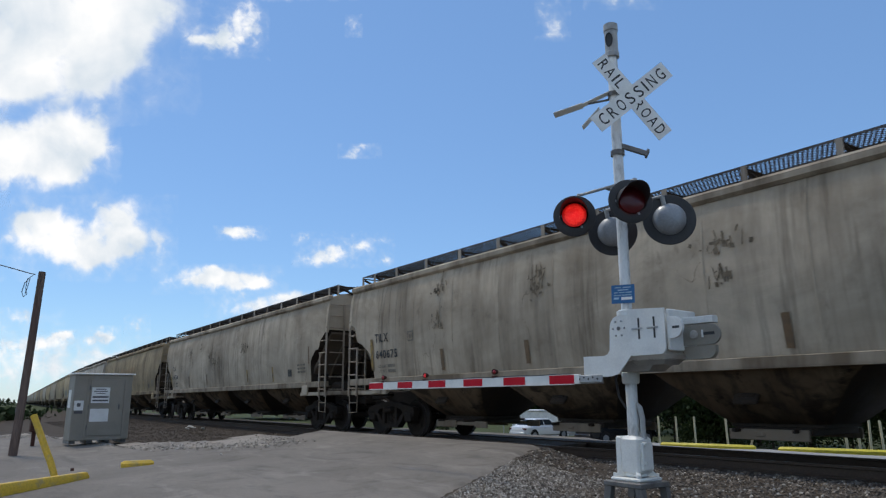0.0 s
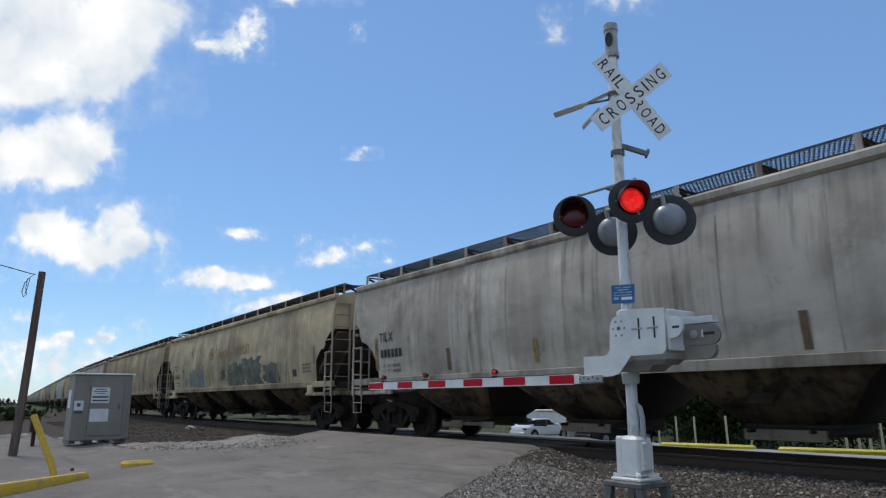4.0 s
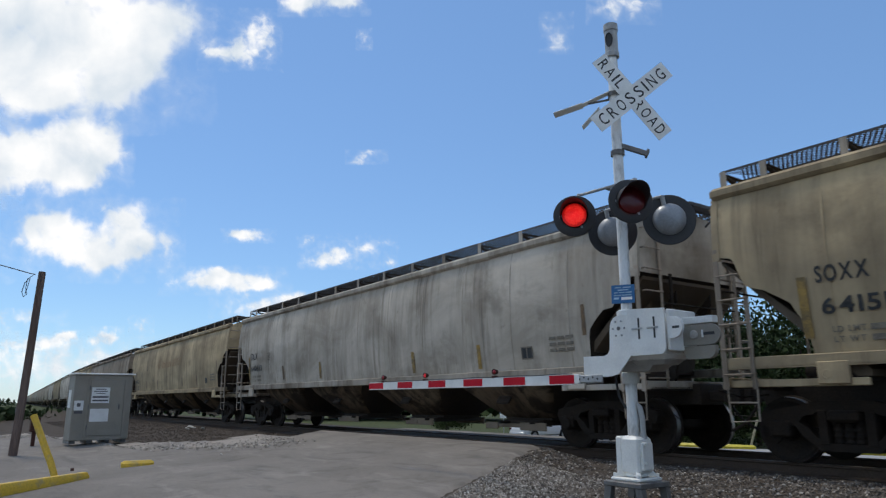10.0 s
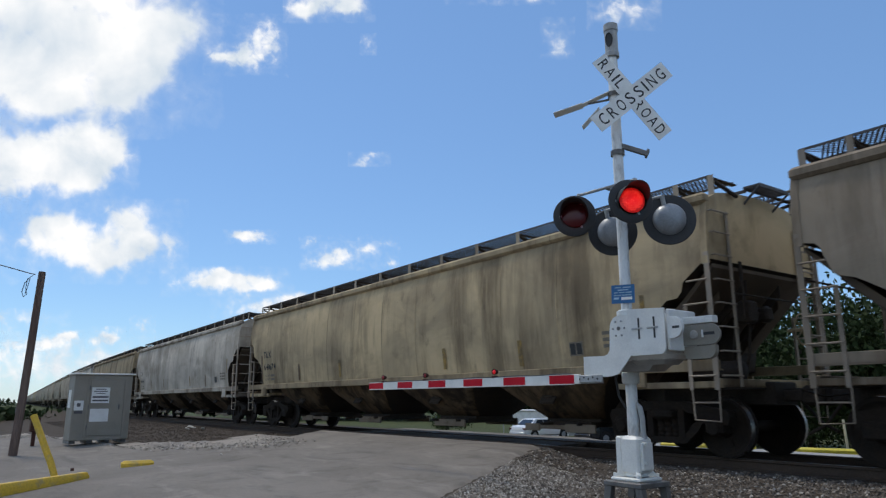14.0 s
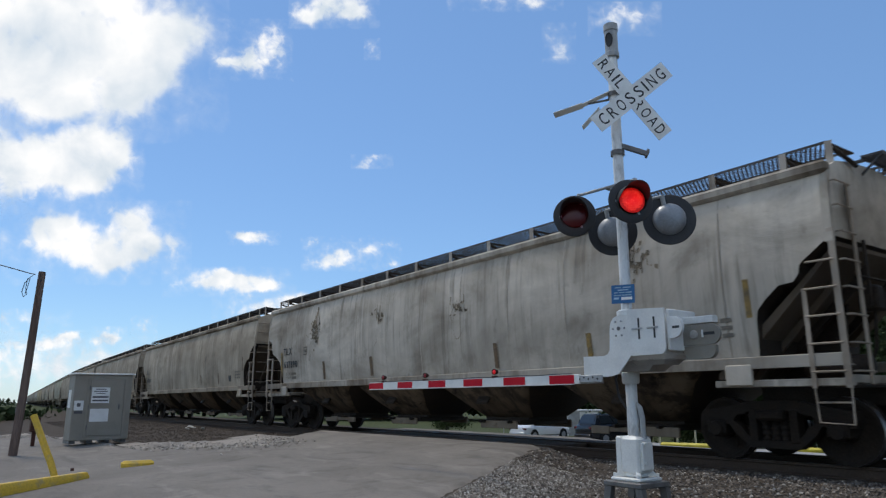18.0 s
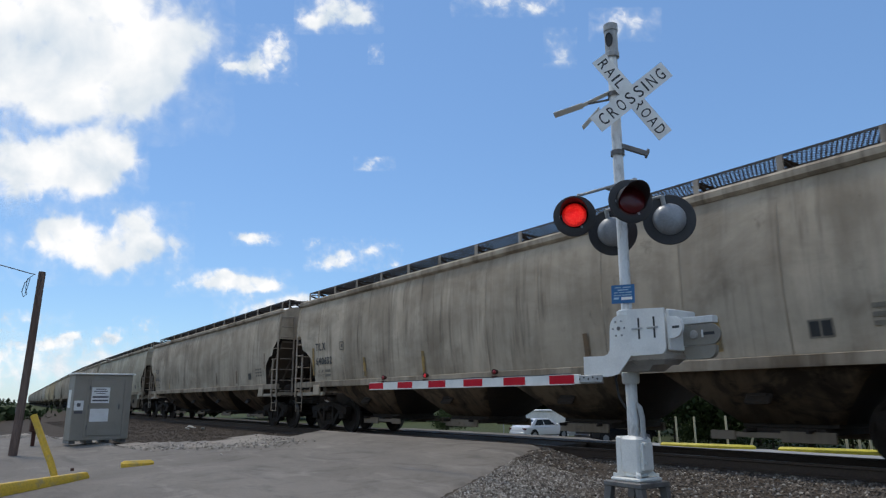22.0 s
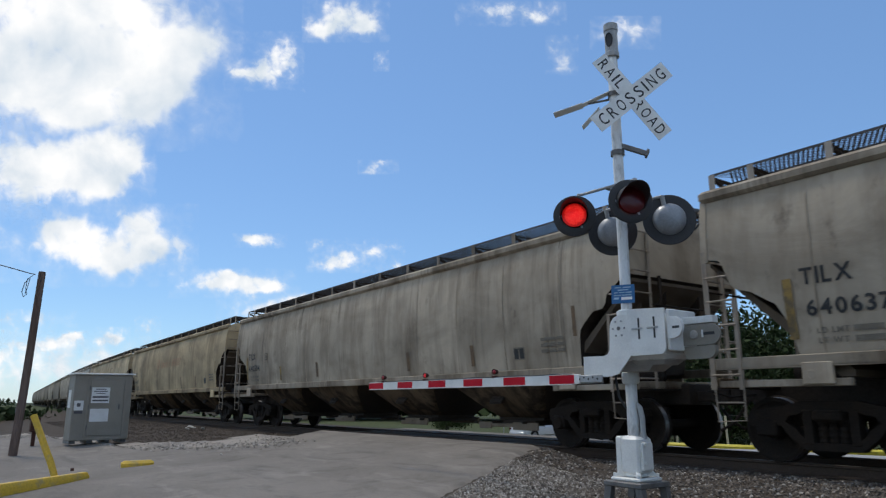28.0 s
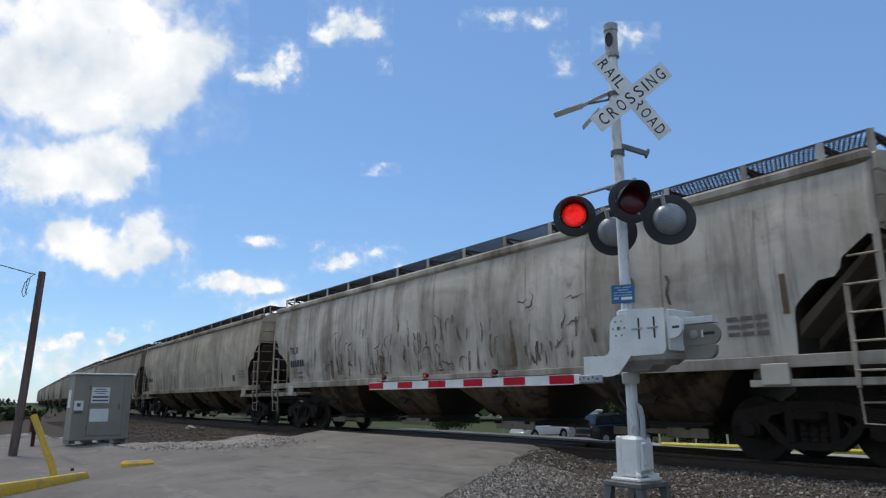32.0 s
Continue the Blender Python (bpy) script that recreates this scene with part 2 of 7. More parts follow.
M_BRIGHTORANGE = surface("orange_print", (0.40, 0.20, 0.095), 0.65, 0, (0.46, 0.33, 0.18), 1.6, 0.9, 40, 0.2, 0.0)
M_TEAL = surface("teal_spray_paint", (0.145, 0.165, 0.145), 0.6, 0, (0.31, 0.285, 0.21), 2.2, 1.0, 40, 0.2, 0.0, lo=0.42, hi=0.7)
M_GREENSPRAY = surface("olive_spray_paint", (0.145, 0.135, 0.075), 0.6, 0, (0.06, 0.068, 0.052), 1.8, 1.0, 40, 0.2, 0.0, lo=0.4, hi=0.6)
M_GALV = surface("silver_painted_steel", (0.70, 0.71, 0.70), 0.5, 0.1, (0.30, 0.30, 0.30), 9, 0.75, 60, 0.08, 0.15, stretch=(1, 1, 0.3), lo=0.52, hi=0.66)
M_ALUM = surface("light_grey_cast_metal", (0.73, 0.735, 0.705), 0.5, 0.0, (0.55, 0.55, 0.525), 4, 0.5, 50, 0.06, 0.05)
M_GREYMETAL = surface("weathered_grey_metal", (0.38, 0.39, 0.385), 0.55, 0.1, (0.24, 0.24, 0.235), 4, 0.6, 50, 0.1, 0.08)
M_DARKMETAL = surface("dark_bracket_metal", (0.17, 0.165, 0.16), 0.55, 0.3, (0.06, 0.055, 0.05), 6, 0.6, 50, 0.15, 0.1)
M_LAMPBLACK = surface("matt_black_lamp_paint", (0.028, 0.028, 0.03), 0.6, 0.0, (0.045, 0.045, 0.045), 6, 0.5, 40, 0.15, 0.05)
M_LAMPBACK = surface("bare_lamp_housing", (0.30, 0.32, 0.34), 0.5, 0.3, (0.22, 0.23, 0.24), 6, 0.5, 40, 0.1, 0.05)
M_WHITE = surface("white_sign_sheeting", (0.88, 0.88, 0.85), 0.5, 0.0, (0.6, 0.6, 0.57), 4, 0.5, 60, 0.04, 0.0)
M_RED = surface("red_reflective_sheeting", (0.52, 0.006, 0.020), 0.45, 0, (0.40, 0.006, 0.016), 5, 0.5, 60, 0.08, 0.0)
M_RED.node_tree.nodes["Principled BSDF"].inputs["Specular IOR Level"].default_value = 0.15
M_ARMWHITE = surface("white_reflective_sheeting", (0.78, 0.775, 0.74), 0.45, 0, (0.62, 0.61, 0.57), 5, 0.5, 60, 0.05, 0.0)
M_BLUE = surface("blue_sign_sheeting", (0.02, 0.125, 0.30), 0.5, 0, (0.02, 0.10, 0.24), 5, 0.4, 60, 0.05, 0.0)
M_CABINET = surface("grey_cabinet_aluminium", (0.250, 0.232, 0.196), 0.65, 0.0, (0.19, 0.176, 0.148), 1.5, 0.6, 40, 0.06, 0.05)
M_YELLOW = surface("chipped_yellow_paint", (0.62, 0.40, 0.035), 0.6, 0, (0.33, 0.27, 0.15), 5, 0.7, 30, 0.15, 0.3, lo=0.5, hi=0.66)
M_WOODPOLE = surface("weathered_pole_wood", (0.12, 0.082, 0.068), 0.85, 0, (0.19, 0.15, 0.13), 6, 0.7, 45, 0.3, 0.6, 0.01, (1, 1, 0.08))
M_BROWN = surface("rusty_brown_steel", (0.07, 0.032, 0.024), 0.7, 0, (0.05, 0.03, 0.025), 6, 0.5, 40, 0.2, 0.2)
M_RAIL = surface("rail_steel", (0.062, 0.045, 0.034), 0.8, 0.0, (0.08, 0.058, 0.045), 5, 0.6, 40, 0.2, 0.2)
M_RAILTOP = surface("worn_rail_head", (0.15, 0.13, 0.11), 0.6, 0.3, (0.11, 0.10, 0.09), 5, 0.5, 60, 0.1, 0.0)
M_TIE = surface("creosote_tie_wood", (0.065, 0.052, 0.043), 0.9, 0, (0.11, 0.09, 0.075), 5, 0.7, 40, 0.3, 0.5, 0.01)
M_WIRE = surface("black_cable", (0.02, 0.02, 0.022), 0.6)
M_CONCRETE = surface("pale_concrete", (0.36, 0.35, 0.33), 0.85, 0, (0.25, 0.24, 0.22), 1.2, 0.6, 35, 0.12, 0.3, 0.006)
M_PAPER = surface("white_notice_sheet", (0.68, 0.70, 0.70), 0.5, 0, (0.55, 0.56, 0.55), 5, 0.5, 50, 0.04, 0.0)
M_INK = surface("dark_print", (0.09, 0.09, 0.10), 0.6)

# ---- the track's line ----
CURVE, CURVE_FROM, CURVE_LONG, CAR_PITCH = 0.00088, 0.27, 98.0, 20.7475


def track_at(s):
    """The centre of the track at s, and its heading in degrees."""
    d = max(min(s - CURVE_FROM, 0.0), -CURVE_LONG)
    rest = min(s - CURVE_FROM + CURVE_LONG, 0.0)
    return s, 0.5 * CURVE * d * d + CURVE * d * rest, math.degrees(math.atan(CURVE * d))


def lerp_table(x, xs, zs):
    return float(np.interp(x, xs, zs))


GROUND_Y = (-4000, -60, -30, -11, -9, -6, -3.6, -2.2, -1.5, 1.5, 2.4, 4.0, 6.0, 12.0, 24.0, 60.0, 4000)
GROUND_Z = (-1.0, -0.9, -0.8, -0.63, -0.53, -0.36, -0.27, -0.25, -0.25, -0.25, -0.30, -0.36, -0.42, -0.92, -1.90, -2.1, -2.3)
ROAD_Y = (-30, -13, -11, -9, -6, -4, -2.6, -1.75, -1.55, 3.0, 6.0, 12.0, 30.0)
ROAD_Z = (-0.76, -0.64, -0.58, -0.48, -0.28, -0.13, -0.015, 0.010, -0.10, -0.14, -0.44, -0.94, -2.1)


# the road crosses the track at a slant; a paved yard widens it towards the camera
ROAD_RIGHT = ((-9.75, -1.1), (-6.95, -5.6))


def right_edge(y):
    (x0, y0), (x1, y1) = ROAD_RIGHT
    return x0 + (x1 - x0) * (y - y0) / (y1 - y0)


def off_track(x, y):
    return y - track_at(max(-800.0, min(x, 60.0)))[1]


def ground_z(x, y):
    d = off_track(x, y)
    z = lerp_table(d, GROUND_Y, GROUND_Z)
    if abs(d) > 2.0:
        z += 0.025 * noise.noise(Vector((x * 0.7, y * 0.7, 3.0))) * min(1.0, (abs(d) - 2.0))
    gap = x - right_edge(y)
    if -15.0 < y < -1.7 and -0.6 < gap < 1.5:
        k = min(1.0, max(0.0, gap / 1.5))
        z = (lerp_table(d, ROAD_Y, ROAD_Z) - 0.03) * (1 - k) + z * k
    return z


def road_z(x, y):
    return lerp_table(off_track(x, y), ROAD_Y, ROAD_Z) + 0.006 * noise.noise(Vector((x * 0.9, y * 0.9, 0.0)))


def ground_material():
    """Brown gravel and dirt by the track, grass farther off."""
    m, nt, b = nodes_of("dirt_and_grass")
    vec = coords(nt, shift=False)
    big, mid, fine = noise_of(nt, vec, 0.25, 6, 0.6, 0.5), noise_of(nt, vec, 2.2, 7, 0.65), noise_of(nt, vec, 26.0, 5, 0.7)
    dirt = mixer(nt, ramp(nt, mid, 0.35, 0.7), (0.060, 0.048, 0.038), (0.098, 0.080, 0.064))
    grass = mixer(nt, ramp(nt, mid, 0.35, 0.7), (0.053, 0.067, 0.025), (0.092, 0.107, 0.047))
    sep = nt.nodes.new("ShaderNodeSeparateXYZ")
    nt.links.new(vec, sep.inputs[0])
    far = ramp(nt, sep.outputs["Y"], 12.0, 17.0)
    add = nt.nodes.new("ShaderNodeMath")
    add.operation = "MULTIPLY_ADD"
    nt.links.new(big, add.inputs[0])
    add.inputs[1].default_value = 0.8
    nt.links.new(ramp(nt, sep.outputs["X"], -80.0, -120.0), add.inputs[2])
    left = ramp(nt, add.outputs[0], 0.75, 1.1)
    mx = nt.nodes.new("ShaderNodeMath")
    mx.operation = "MAXIMUM"
    nt.links.new(far, mx.inputs[0])
    nt.links.new(left, mx.inputs[1])
    c = mixer(nt, mx.outputs[0], dirt, grass)
    c = mixer(nt, ramp(nt, fine, 0.45, 0.7, 0.0, 0.5), c, (0.09, 0.08, 0.065))
    nt.links.new(c, b.inputs["Base Color"])
    b.inputs["Roughness"].default_value = 0.95
    b.inputs["Specular IOR Level"].default_value = 0.1
    bump_of(nt, b, fine, 0.7, 0.03)
    return m


def asphalt_material():
    m, nt, b = nodes_of("worn_grey_asphalt")
    vec = coords(nt, shift=False)
    big, mid, fine = noise_of(nt, vec, 0.35, 6, 0.6, 0.8), noise_of(nt, vec, 1.6, 7, 0.65, 0.6), noise_of(nt, vec, 60.0, 3, 0.7)
    c = mixer(nt, ramp(nt, big, 0.35, 0.68), (0.182, 0.163, 0.140), (0.240, 0.216, 0.186))
    c = mixer(nt, ramp(nt, mid, 0.54, 0.70, 0.0, 0.55), c, (0.105, 0.095, 0.083))
    c = mixer(nt, ramp(nt, fine, 0.46, 0.72, 0.0, 0.55), c, (0.09, 0.085, 0.078))
    cr = nt.nodes.new("ShaderNodeTexVoronoi")
    cr.feature = "DISTANCE_TO_EDGE"
    cr.inputs["Scale"].default_value = 0.33
    wv = nt.nodes.new("ShaderNodeVectorMath")
    wv.operation = "ADD"
    nz = node(nt, "ShaderNodeTexNoise", Scale=0.9, Detail=6.0)
    nt.links.new(vec, nz.inputs["Vector"])
    nt.links.new(vec, wv.inputs[0])
    nt.links.new(nz.outputs["Color"], wv.inputs[1])
    nt.links.new(wv.outputs[0], cr.inputs["Vector"])
    c = mixer(nt, ramp(nt, cr.outputs["Distance"], 0.005, 0.002, 0.0, 0.12), c, (0.07, 0.068, 0.064))
    drag = noise_of(nt, coords(nt, (0.28, 1.5, 1.0), shift=False), 1.0, 7, 0.66, 0.7)
    c = mixer(nt, ramp(nt, drag, 0.54, 0.66, 0.0, 0.65), c, (0.115, 0.106, 0.096))
    pale = noise_of(nt, coords(nt, (0.5, 1.1, 1.0), shift=False), 1.3, 7, 0.7, 0.4)
    c = mixer(nt, ramp(nt, pale, 0.54, 0.70, 0.0, 0.6), c, (0.31, 0.285, 0.25))
    nt.links.new(c, b.inputs["Base Color"])
    b.inputs["Roughness"].default_value = 0.92
    b.inputs["Specular IOR Level"].default_value = 0.12
    bump_of(nt, b, fine, 0.5, 0.006)
    return m


M_GROUND, M_ASPHALT = ground_material(), asphalt_material()
M_LOT = surface("pale_caliche_gravel", (0.30, 0.268, 0.228), 0.95, 0, (0.17, 0.155, 0.135), 0.8, 0.8, 30, 0.25, 0.6, 0.02, shift=False)


def sheet(name, xs, ys, height, mat, keep=None, lift=0.0):
    me = bpy.data.meshes.new(name)
    nx = len(xs)
    vs = [(x, y, height(x, y) + lift) for y in ys for x in xs]
    fs = []
    for j in range(len(ys) - 1):
        for i in range(nx - 1):
            if keep is None or keep(0.5 * (xs[i] + xs[i + 1]), 0.5 * (ys[j] + ys[j + 1])):
                a = j * nx + i
                fs.append((a, a + 1, a + nx + 1, a + nx))
    me.from_pydata(vs, [], fs)
    me.materials.append(mat)
    me.polygons.foreach_set("use_smooth", [True] * len(me.polygons))
    return new(name, me)


def steps(*spans):
    """Values from spans of (start, end, step)."""
    out = []
    for a, b, d in spans:
        n = max(1, round((b - a) / d))
        out += [a + (b - a) * i / n for i in range(n)]
    return out + [spans[-1][1]]


ground = sheet("ground", steps((-4800, -800, 500), (-800, -300, 50), (-300, -40, 8), (-40, 8, 0.5), (8, 60, 4), (60, 600, 60), (600, 4800, 600)),
               steps((-4800, -200, 500), (-200, -20, 15), (-20, -11, 1), (-11, 8, 0.4), (8, 70, 2), (70, 300, 20), (300, 4800, 500)), ground_z, M_GROUND)
tagged(ground, "brown gravel and dirt with grass farther from the track", "ground", kind="structure")

def left_edge(y):
    if y > -1.7:
        return right_edge(y) - 8.9
    return lerp_table(y, (-14, -7.4, -6.6, -4.6, -2.6, -1.7), (-44, -30, -19.5, -16.4, -17.6, -18.3))


def road_sheet():
    g = Geo()
    rows = []
    for y in steps((-14.0, -2.0, 0.3), (-2.0, 3.0, 0.25), (3.0, 40.0, 1.5)):
        a, b = left_edge(y), right_edge(y)
        a += 0.25 * noise.noise(Vector((y * 1.3, 5.0, 0))) + 0.1 * noise.noise(Vector((y * 5, 9.0, 0)))
        b += 0.10 * noise.noise(Vector((y * 1.9, 1.0, 0))) + 0.05 * noise.noise(Vector((y * 6, 2.0, 0)))
        rows.append([(a + (b - a) * i / 46, y, road_z(a + (b - a) * i / 46, y) - (0.05 if i in (0, 46) else 0.0)) for i in range(47)])
    g.loft(rows, closed=False, caps=False)
    return g


road = part("road", road_sheet(), M_ASPHALT)
tagged(road, "worn cracked grey asphalt road rising to the crossing", "road", kind="structure")

# pale gravel strip between the paved yard and the cabinet
lot = sheet("gravel_verge", steps((-44, -12, 0.5)), steps((-9.6, -3.0, 0.3)), lambda x, y: max(ground_z(x, y), road_z(x, y)) + 0.004 + 0.02 * noise.noise(Vector((x * 2, y * 2, 7))), M_LOT,
            keep=lambda x, y: left_edge(y) - 2.2 + 1.2 * noise.noise(Vector((x * 0.6, y * 0.9, 0))) < x < left_edge(y) + 0.8 + 0.9 * noise.noise(Vector((x * 0.9, y * 1.3, 4))) and y < -3.4)
tagged(lot, "pale crushed gravel along the edge of the asphalt", "gravel", kind="structure")
# concrete apron beyond the track
apron = sheet("pavement", steps((-16, 8, 0.5)), steps((2.1, 5.6, 0.35)), lambda x, y: ground_z(x, y) + 0.03, M_CONCRETE)
tagged(apron, "pale concrete apron behind the track", "pavement", kind="structure")


def stones(name, count, inside, size, mat, label, seed, zfun):
    """Loose stones, each an uneven eight-sided lump, joined as stuff."""
    rng = np.random.default_rng(seed)
    base = np.array([(1, 0, 0), (-1, 0, 0), (0, 1, 0), (0, -1, 0), (0, 0, 1), (0, 0, -1)], float)
    tri = np.array([(0, 2, 4), (2, 1, 4), (1, 3, 4), (3, 0, 4), (2, 0, 5), (1, 2, 5), (3, 1, 5), (0, 3, 5)])
    vs, fs, n = [], [], 0
    for _ in range(count):
        x, y = inside(rng)
        if x is None:
            continue
        r = size * rng.uniform(0.45, 1.25)
        a = rng.uniform(0, 2 * math.pi)
        p = base * rng.uniform(0.55, 1.1, (6, 1)) * np.array([1.0, rng.uniform(0.6, 1.0), rng.uniform(0.5, 0.85)])
        t = rng.uniform(-0.6, 0.6)
        rx = np.array([[1, 0, 0], [0, math.cos(t), -math.sin(t)], [0, math.sin(t), math.cos(t)]])
        rz = np.array([[math.cos(a), -math.sin(a), 0], [math.sin(a), math.cos(a), 0], [0, 0, 1]])
        vs.append(p @ rx.T @ rz.T * r + np.array([x, y, zfun(x, y) + r * 0.25]))
        fs.append(tri + n * 6)
        n += 1
    me = bpy.data.meshes.new(name)
    me.from_pydata(np.concatenate(vs).tolist(), [], np.concatenate(fs).tolist())
    me.materials.append(mat)
    return tagged(new(name, me), label, "gravel", kind="stuff")


def stone_material(name, dark, mid, light):
    m, nt, b = nodes_of(name)
    ge = nt.nodes.new("ShaderNodeNewGeometry")
    c = mixer(nt, ramp(nt, ge.outputs["Random Per Island"], 0.0, 0.75), dark, mid)
    c = mixer(nt, ramp(nt, ge.outputs["Random Per Island"], 0.8, 1.0), c, light)
    nz = noise_of(nt, coords(nt, shift=False), 30, 4, 0.6)
    c = mixer(nt, ramp(nt, nz, 0.4, 0.7, 0.0, 0.45), c, tuple(x * 0.55 for x in dark))
    nt.links.new(c, b.inputs["Base Color"])
    b.inputs["Roughness"].default_value = 0.9
    b.inputs["Specular IOR Level"].default_value = 0.2
    return m


M_BALLAST = stone_material("brown_ballast", (0.085, 0.071, 0.058), (0.19, 0.160, 0.132), (0.48, 0.44, 0.38))
M_LEFTSTONE = stone_material("dull_brown_ballast", (0.064, 0.050, 0.039), (0.088, 0.070, 0.055), (0.125, 0.101, 0.080))
M_SHOULDER = stone_material("grey_gravel", (0.16, 0.142, 0.118), (0.34, 0.305, 0.26), (0.62, 0.58, 0.52))


def in_ballast(rng):
    x, y = rng.uniform(-10.5, 4.5), rng.uniform(-7.5, -1.0)
    return (x, y) if x > right_edge(y) + 0.05 else (None, None)


def in_verge(rng):
    y = rng.uniform(-9.3, -3.2)
    x = right_edge(y) + abs(rng.normal(0.0, 1.05)) + 0.02
    return x, y


def in_left(rng):
    x = rng.uniform(-48, -13)
    y = track_at(x)[1] + rng.uniform(-6.2, -1.0)
    return (x, y) if x < left_edge(y) + 0.2 else (None, None)


stones("ballast", 30000, in_ballast, 0.034, M_BALLAST, "loose brown crushed stone beside the rails", 4, ground_z)
stones("gravel", 20000, in_verge, 0.022, M_SHOULDER, "pale gravel along the edge of the road", 5, ground_z)
stones("ballast", 18000, in_left, 0.026, M_LEFTSTONE, "brown crushed stone beside the track", 6, ground_z)
stones("gravel", 1500, lambda r: (lambda y: (left_edge(y) + r.normal(0.4, 0.8), y))(r.uniform(-8.5, -3.4)), 0.03, M_SHOULDER, "scattered pale stones on the verge", 7, lambda x, y: max(ground_z(x, y), road_z(x, y)))


# ---- rails and ties ----
RAIL_TOP = -0.07


def rail_run(side):
    prof = [(-0.07, -0.172), (0.07, -0.172), (0.07, -0.155), (0.012, -0.14), (0.012, -0.045), (0.037, -0.035), (0.037, -0.006), (0.03, 0.0), (-0.03, 0.0), (-0.037, -0.006), (-0.037, -0.035), (-0.012, -0.045), (-0.012, -0.14), (-0.07, -0.155)]
    g = Geo()
    ss = steps((-800, -200, 20), (-200, -20, 5), (-20, 20, 2), (20, 600, 40))
    rings = []
    for s in ss:
        x, y, h = track_at(s)
        rings.append([(x, y + side * 0.7525 + py, pz + RAIL_TOP) for py, pz in prof])
    n = len(prof)
    g.loft(rings, caps=False)
    for i in range(len(g.f)):
        if i % n == 7:
            g.m[i] = 1
    return g


track = thing("railway_track", pose(0, 0, 0), "single railway track on wooden ties curving gently away", "track", kind="structure")
for side in (-1, 1):
    part("rail", rail_run(side), [M_RAIL, M_RAILTOP], track, "steel rail with a worn bright head")
tie = Geo().box(-0.11, 0.11, -1.3, 1.3, -0.33, -0.165, 0.012).mesh("tie", M_TIE)
for i in range(150):
    s = -60 + i * 0.52
    if right_edge(0) - 8.9 < s < right_edge(0):
        continue
    x, y, h = track_at(s)
    part("tie", tie, None, track, at=pose(x, y, RAIL_TOP, 0, 0, h + random.uniform(-1, 1)))
# rubber and timber panels between the rails on the crossing
for y0, y1 in ((-1.62, -0.83), (-0.66, 0.66), (0.83, 1.62)):
    for i in range(5):
        xa = right_edge(0) - 8.7 + i * 1.74
        # The dark tie wood here also holds the shade under the train.
        part("crossing_panel", Geo().box(xa + 0.01, xa + 1.73, y0, y1, -0.16, -0.03, 0.01), M_TIE, track, at=pose(0, track_at(xa)[1], RAIL_TOP))

# ---- covered hopper cars ----
HALF = 9.65
SIDE_Z = (1.30, 1.6, 2.0, 2.6, 3.2, 3.6, 3.88)
SIDE_Y = (1.50, 1.54, 1.59, 1.62, 1.60, 1.56, 1.49)


def side_y(z):
    return lerp_table(z, SIDE_Z, SIDE_Y)


def belly_z(x):
    """The lower edge of the hopper body along the car."""
    d = HALF - abs(x)
    if x > 0:
        return lerp_table(d, (0.0, 0.04, 0.45, 0.48, 0.57, 0.78, 1.0, 1.14, 1.17, 1.20), (2.92, 2.90, 2.60, 2.47, 2.37, 2.35, 2.17, 2.02, 1.70, 1.30))
    return lerp_table(d, (0.0, 0.24, 0.30, 0.42, 0.50, 0.70, 1.05, 1.21, 1.25, 1.27), (2.90, 2.85, 2.79, 2.44, 2.38, 2.32, 2.10, 1.78, 1.50, 1.30))


def body_geo():
    g = Geo()
    xs = steps((-HALF, -HALF + 1.3, 0.03), (-HALF + 1.3, -HALF + 1.5, 0.1), (-HALF + 1.5, HALF - 1.5, 0.4), (HALF - 1.5, HALF - 1.3, 0.1), (HALF - 1.3, HALF, 0.03))
    rings = []
    for x in xs:
        zb = belly_z(x)
        zs = [zb + (3.88 - zb) * i / 9 for i in range(10)]
        swell = 0.012 * math.sin((x + HALF) / 1.61 * 2 * math.pi)
        right = [(x, -side_y(z) - swell * math.sin((z - zb) / (3.9 - zb) * math.pi), z) for z in zs]
        top = [(x, -1.49 + 2.98 * i / 10, 3.88 + 0.25 * math.sin(math.pi * i / 10) ** 0.45) for i in range(1, 10)]
        rings.append(right + top + [(x, -p[1], p[2]) for p in reversed(right)])
    g.loft(rings)
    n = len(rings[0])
    # Downward faces take the dark steel, which holds the belly's shade.
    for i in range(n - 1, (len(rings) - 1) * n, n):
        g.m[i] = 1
    return g


def seam_geo():
    """Weld seams on both sides."""
    g = Geo()
    for i in range(1, 12):
        x = -HALF + i * 1.608
        for sgn in (-1, 1):
            zb = belly_z(x) + 0.03
            pts = [(z, side_y(z) + 0.004) for z in [zb + (3.84 - zb) * j / 8 for j in range(9)]]
            g.loft([[(x - 0.014, sgn * y, z), (x, sgn * (y + 0.003), z), (x + 0.014, sgn * y, z)] for z, y in pts], closed=False, caps=False)
    return g


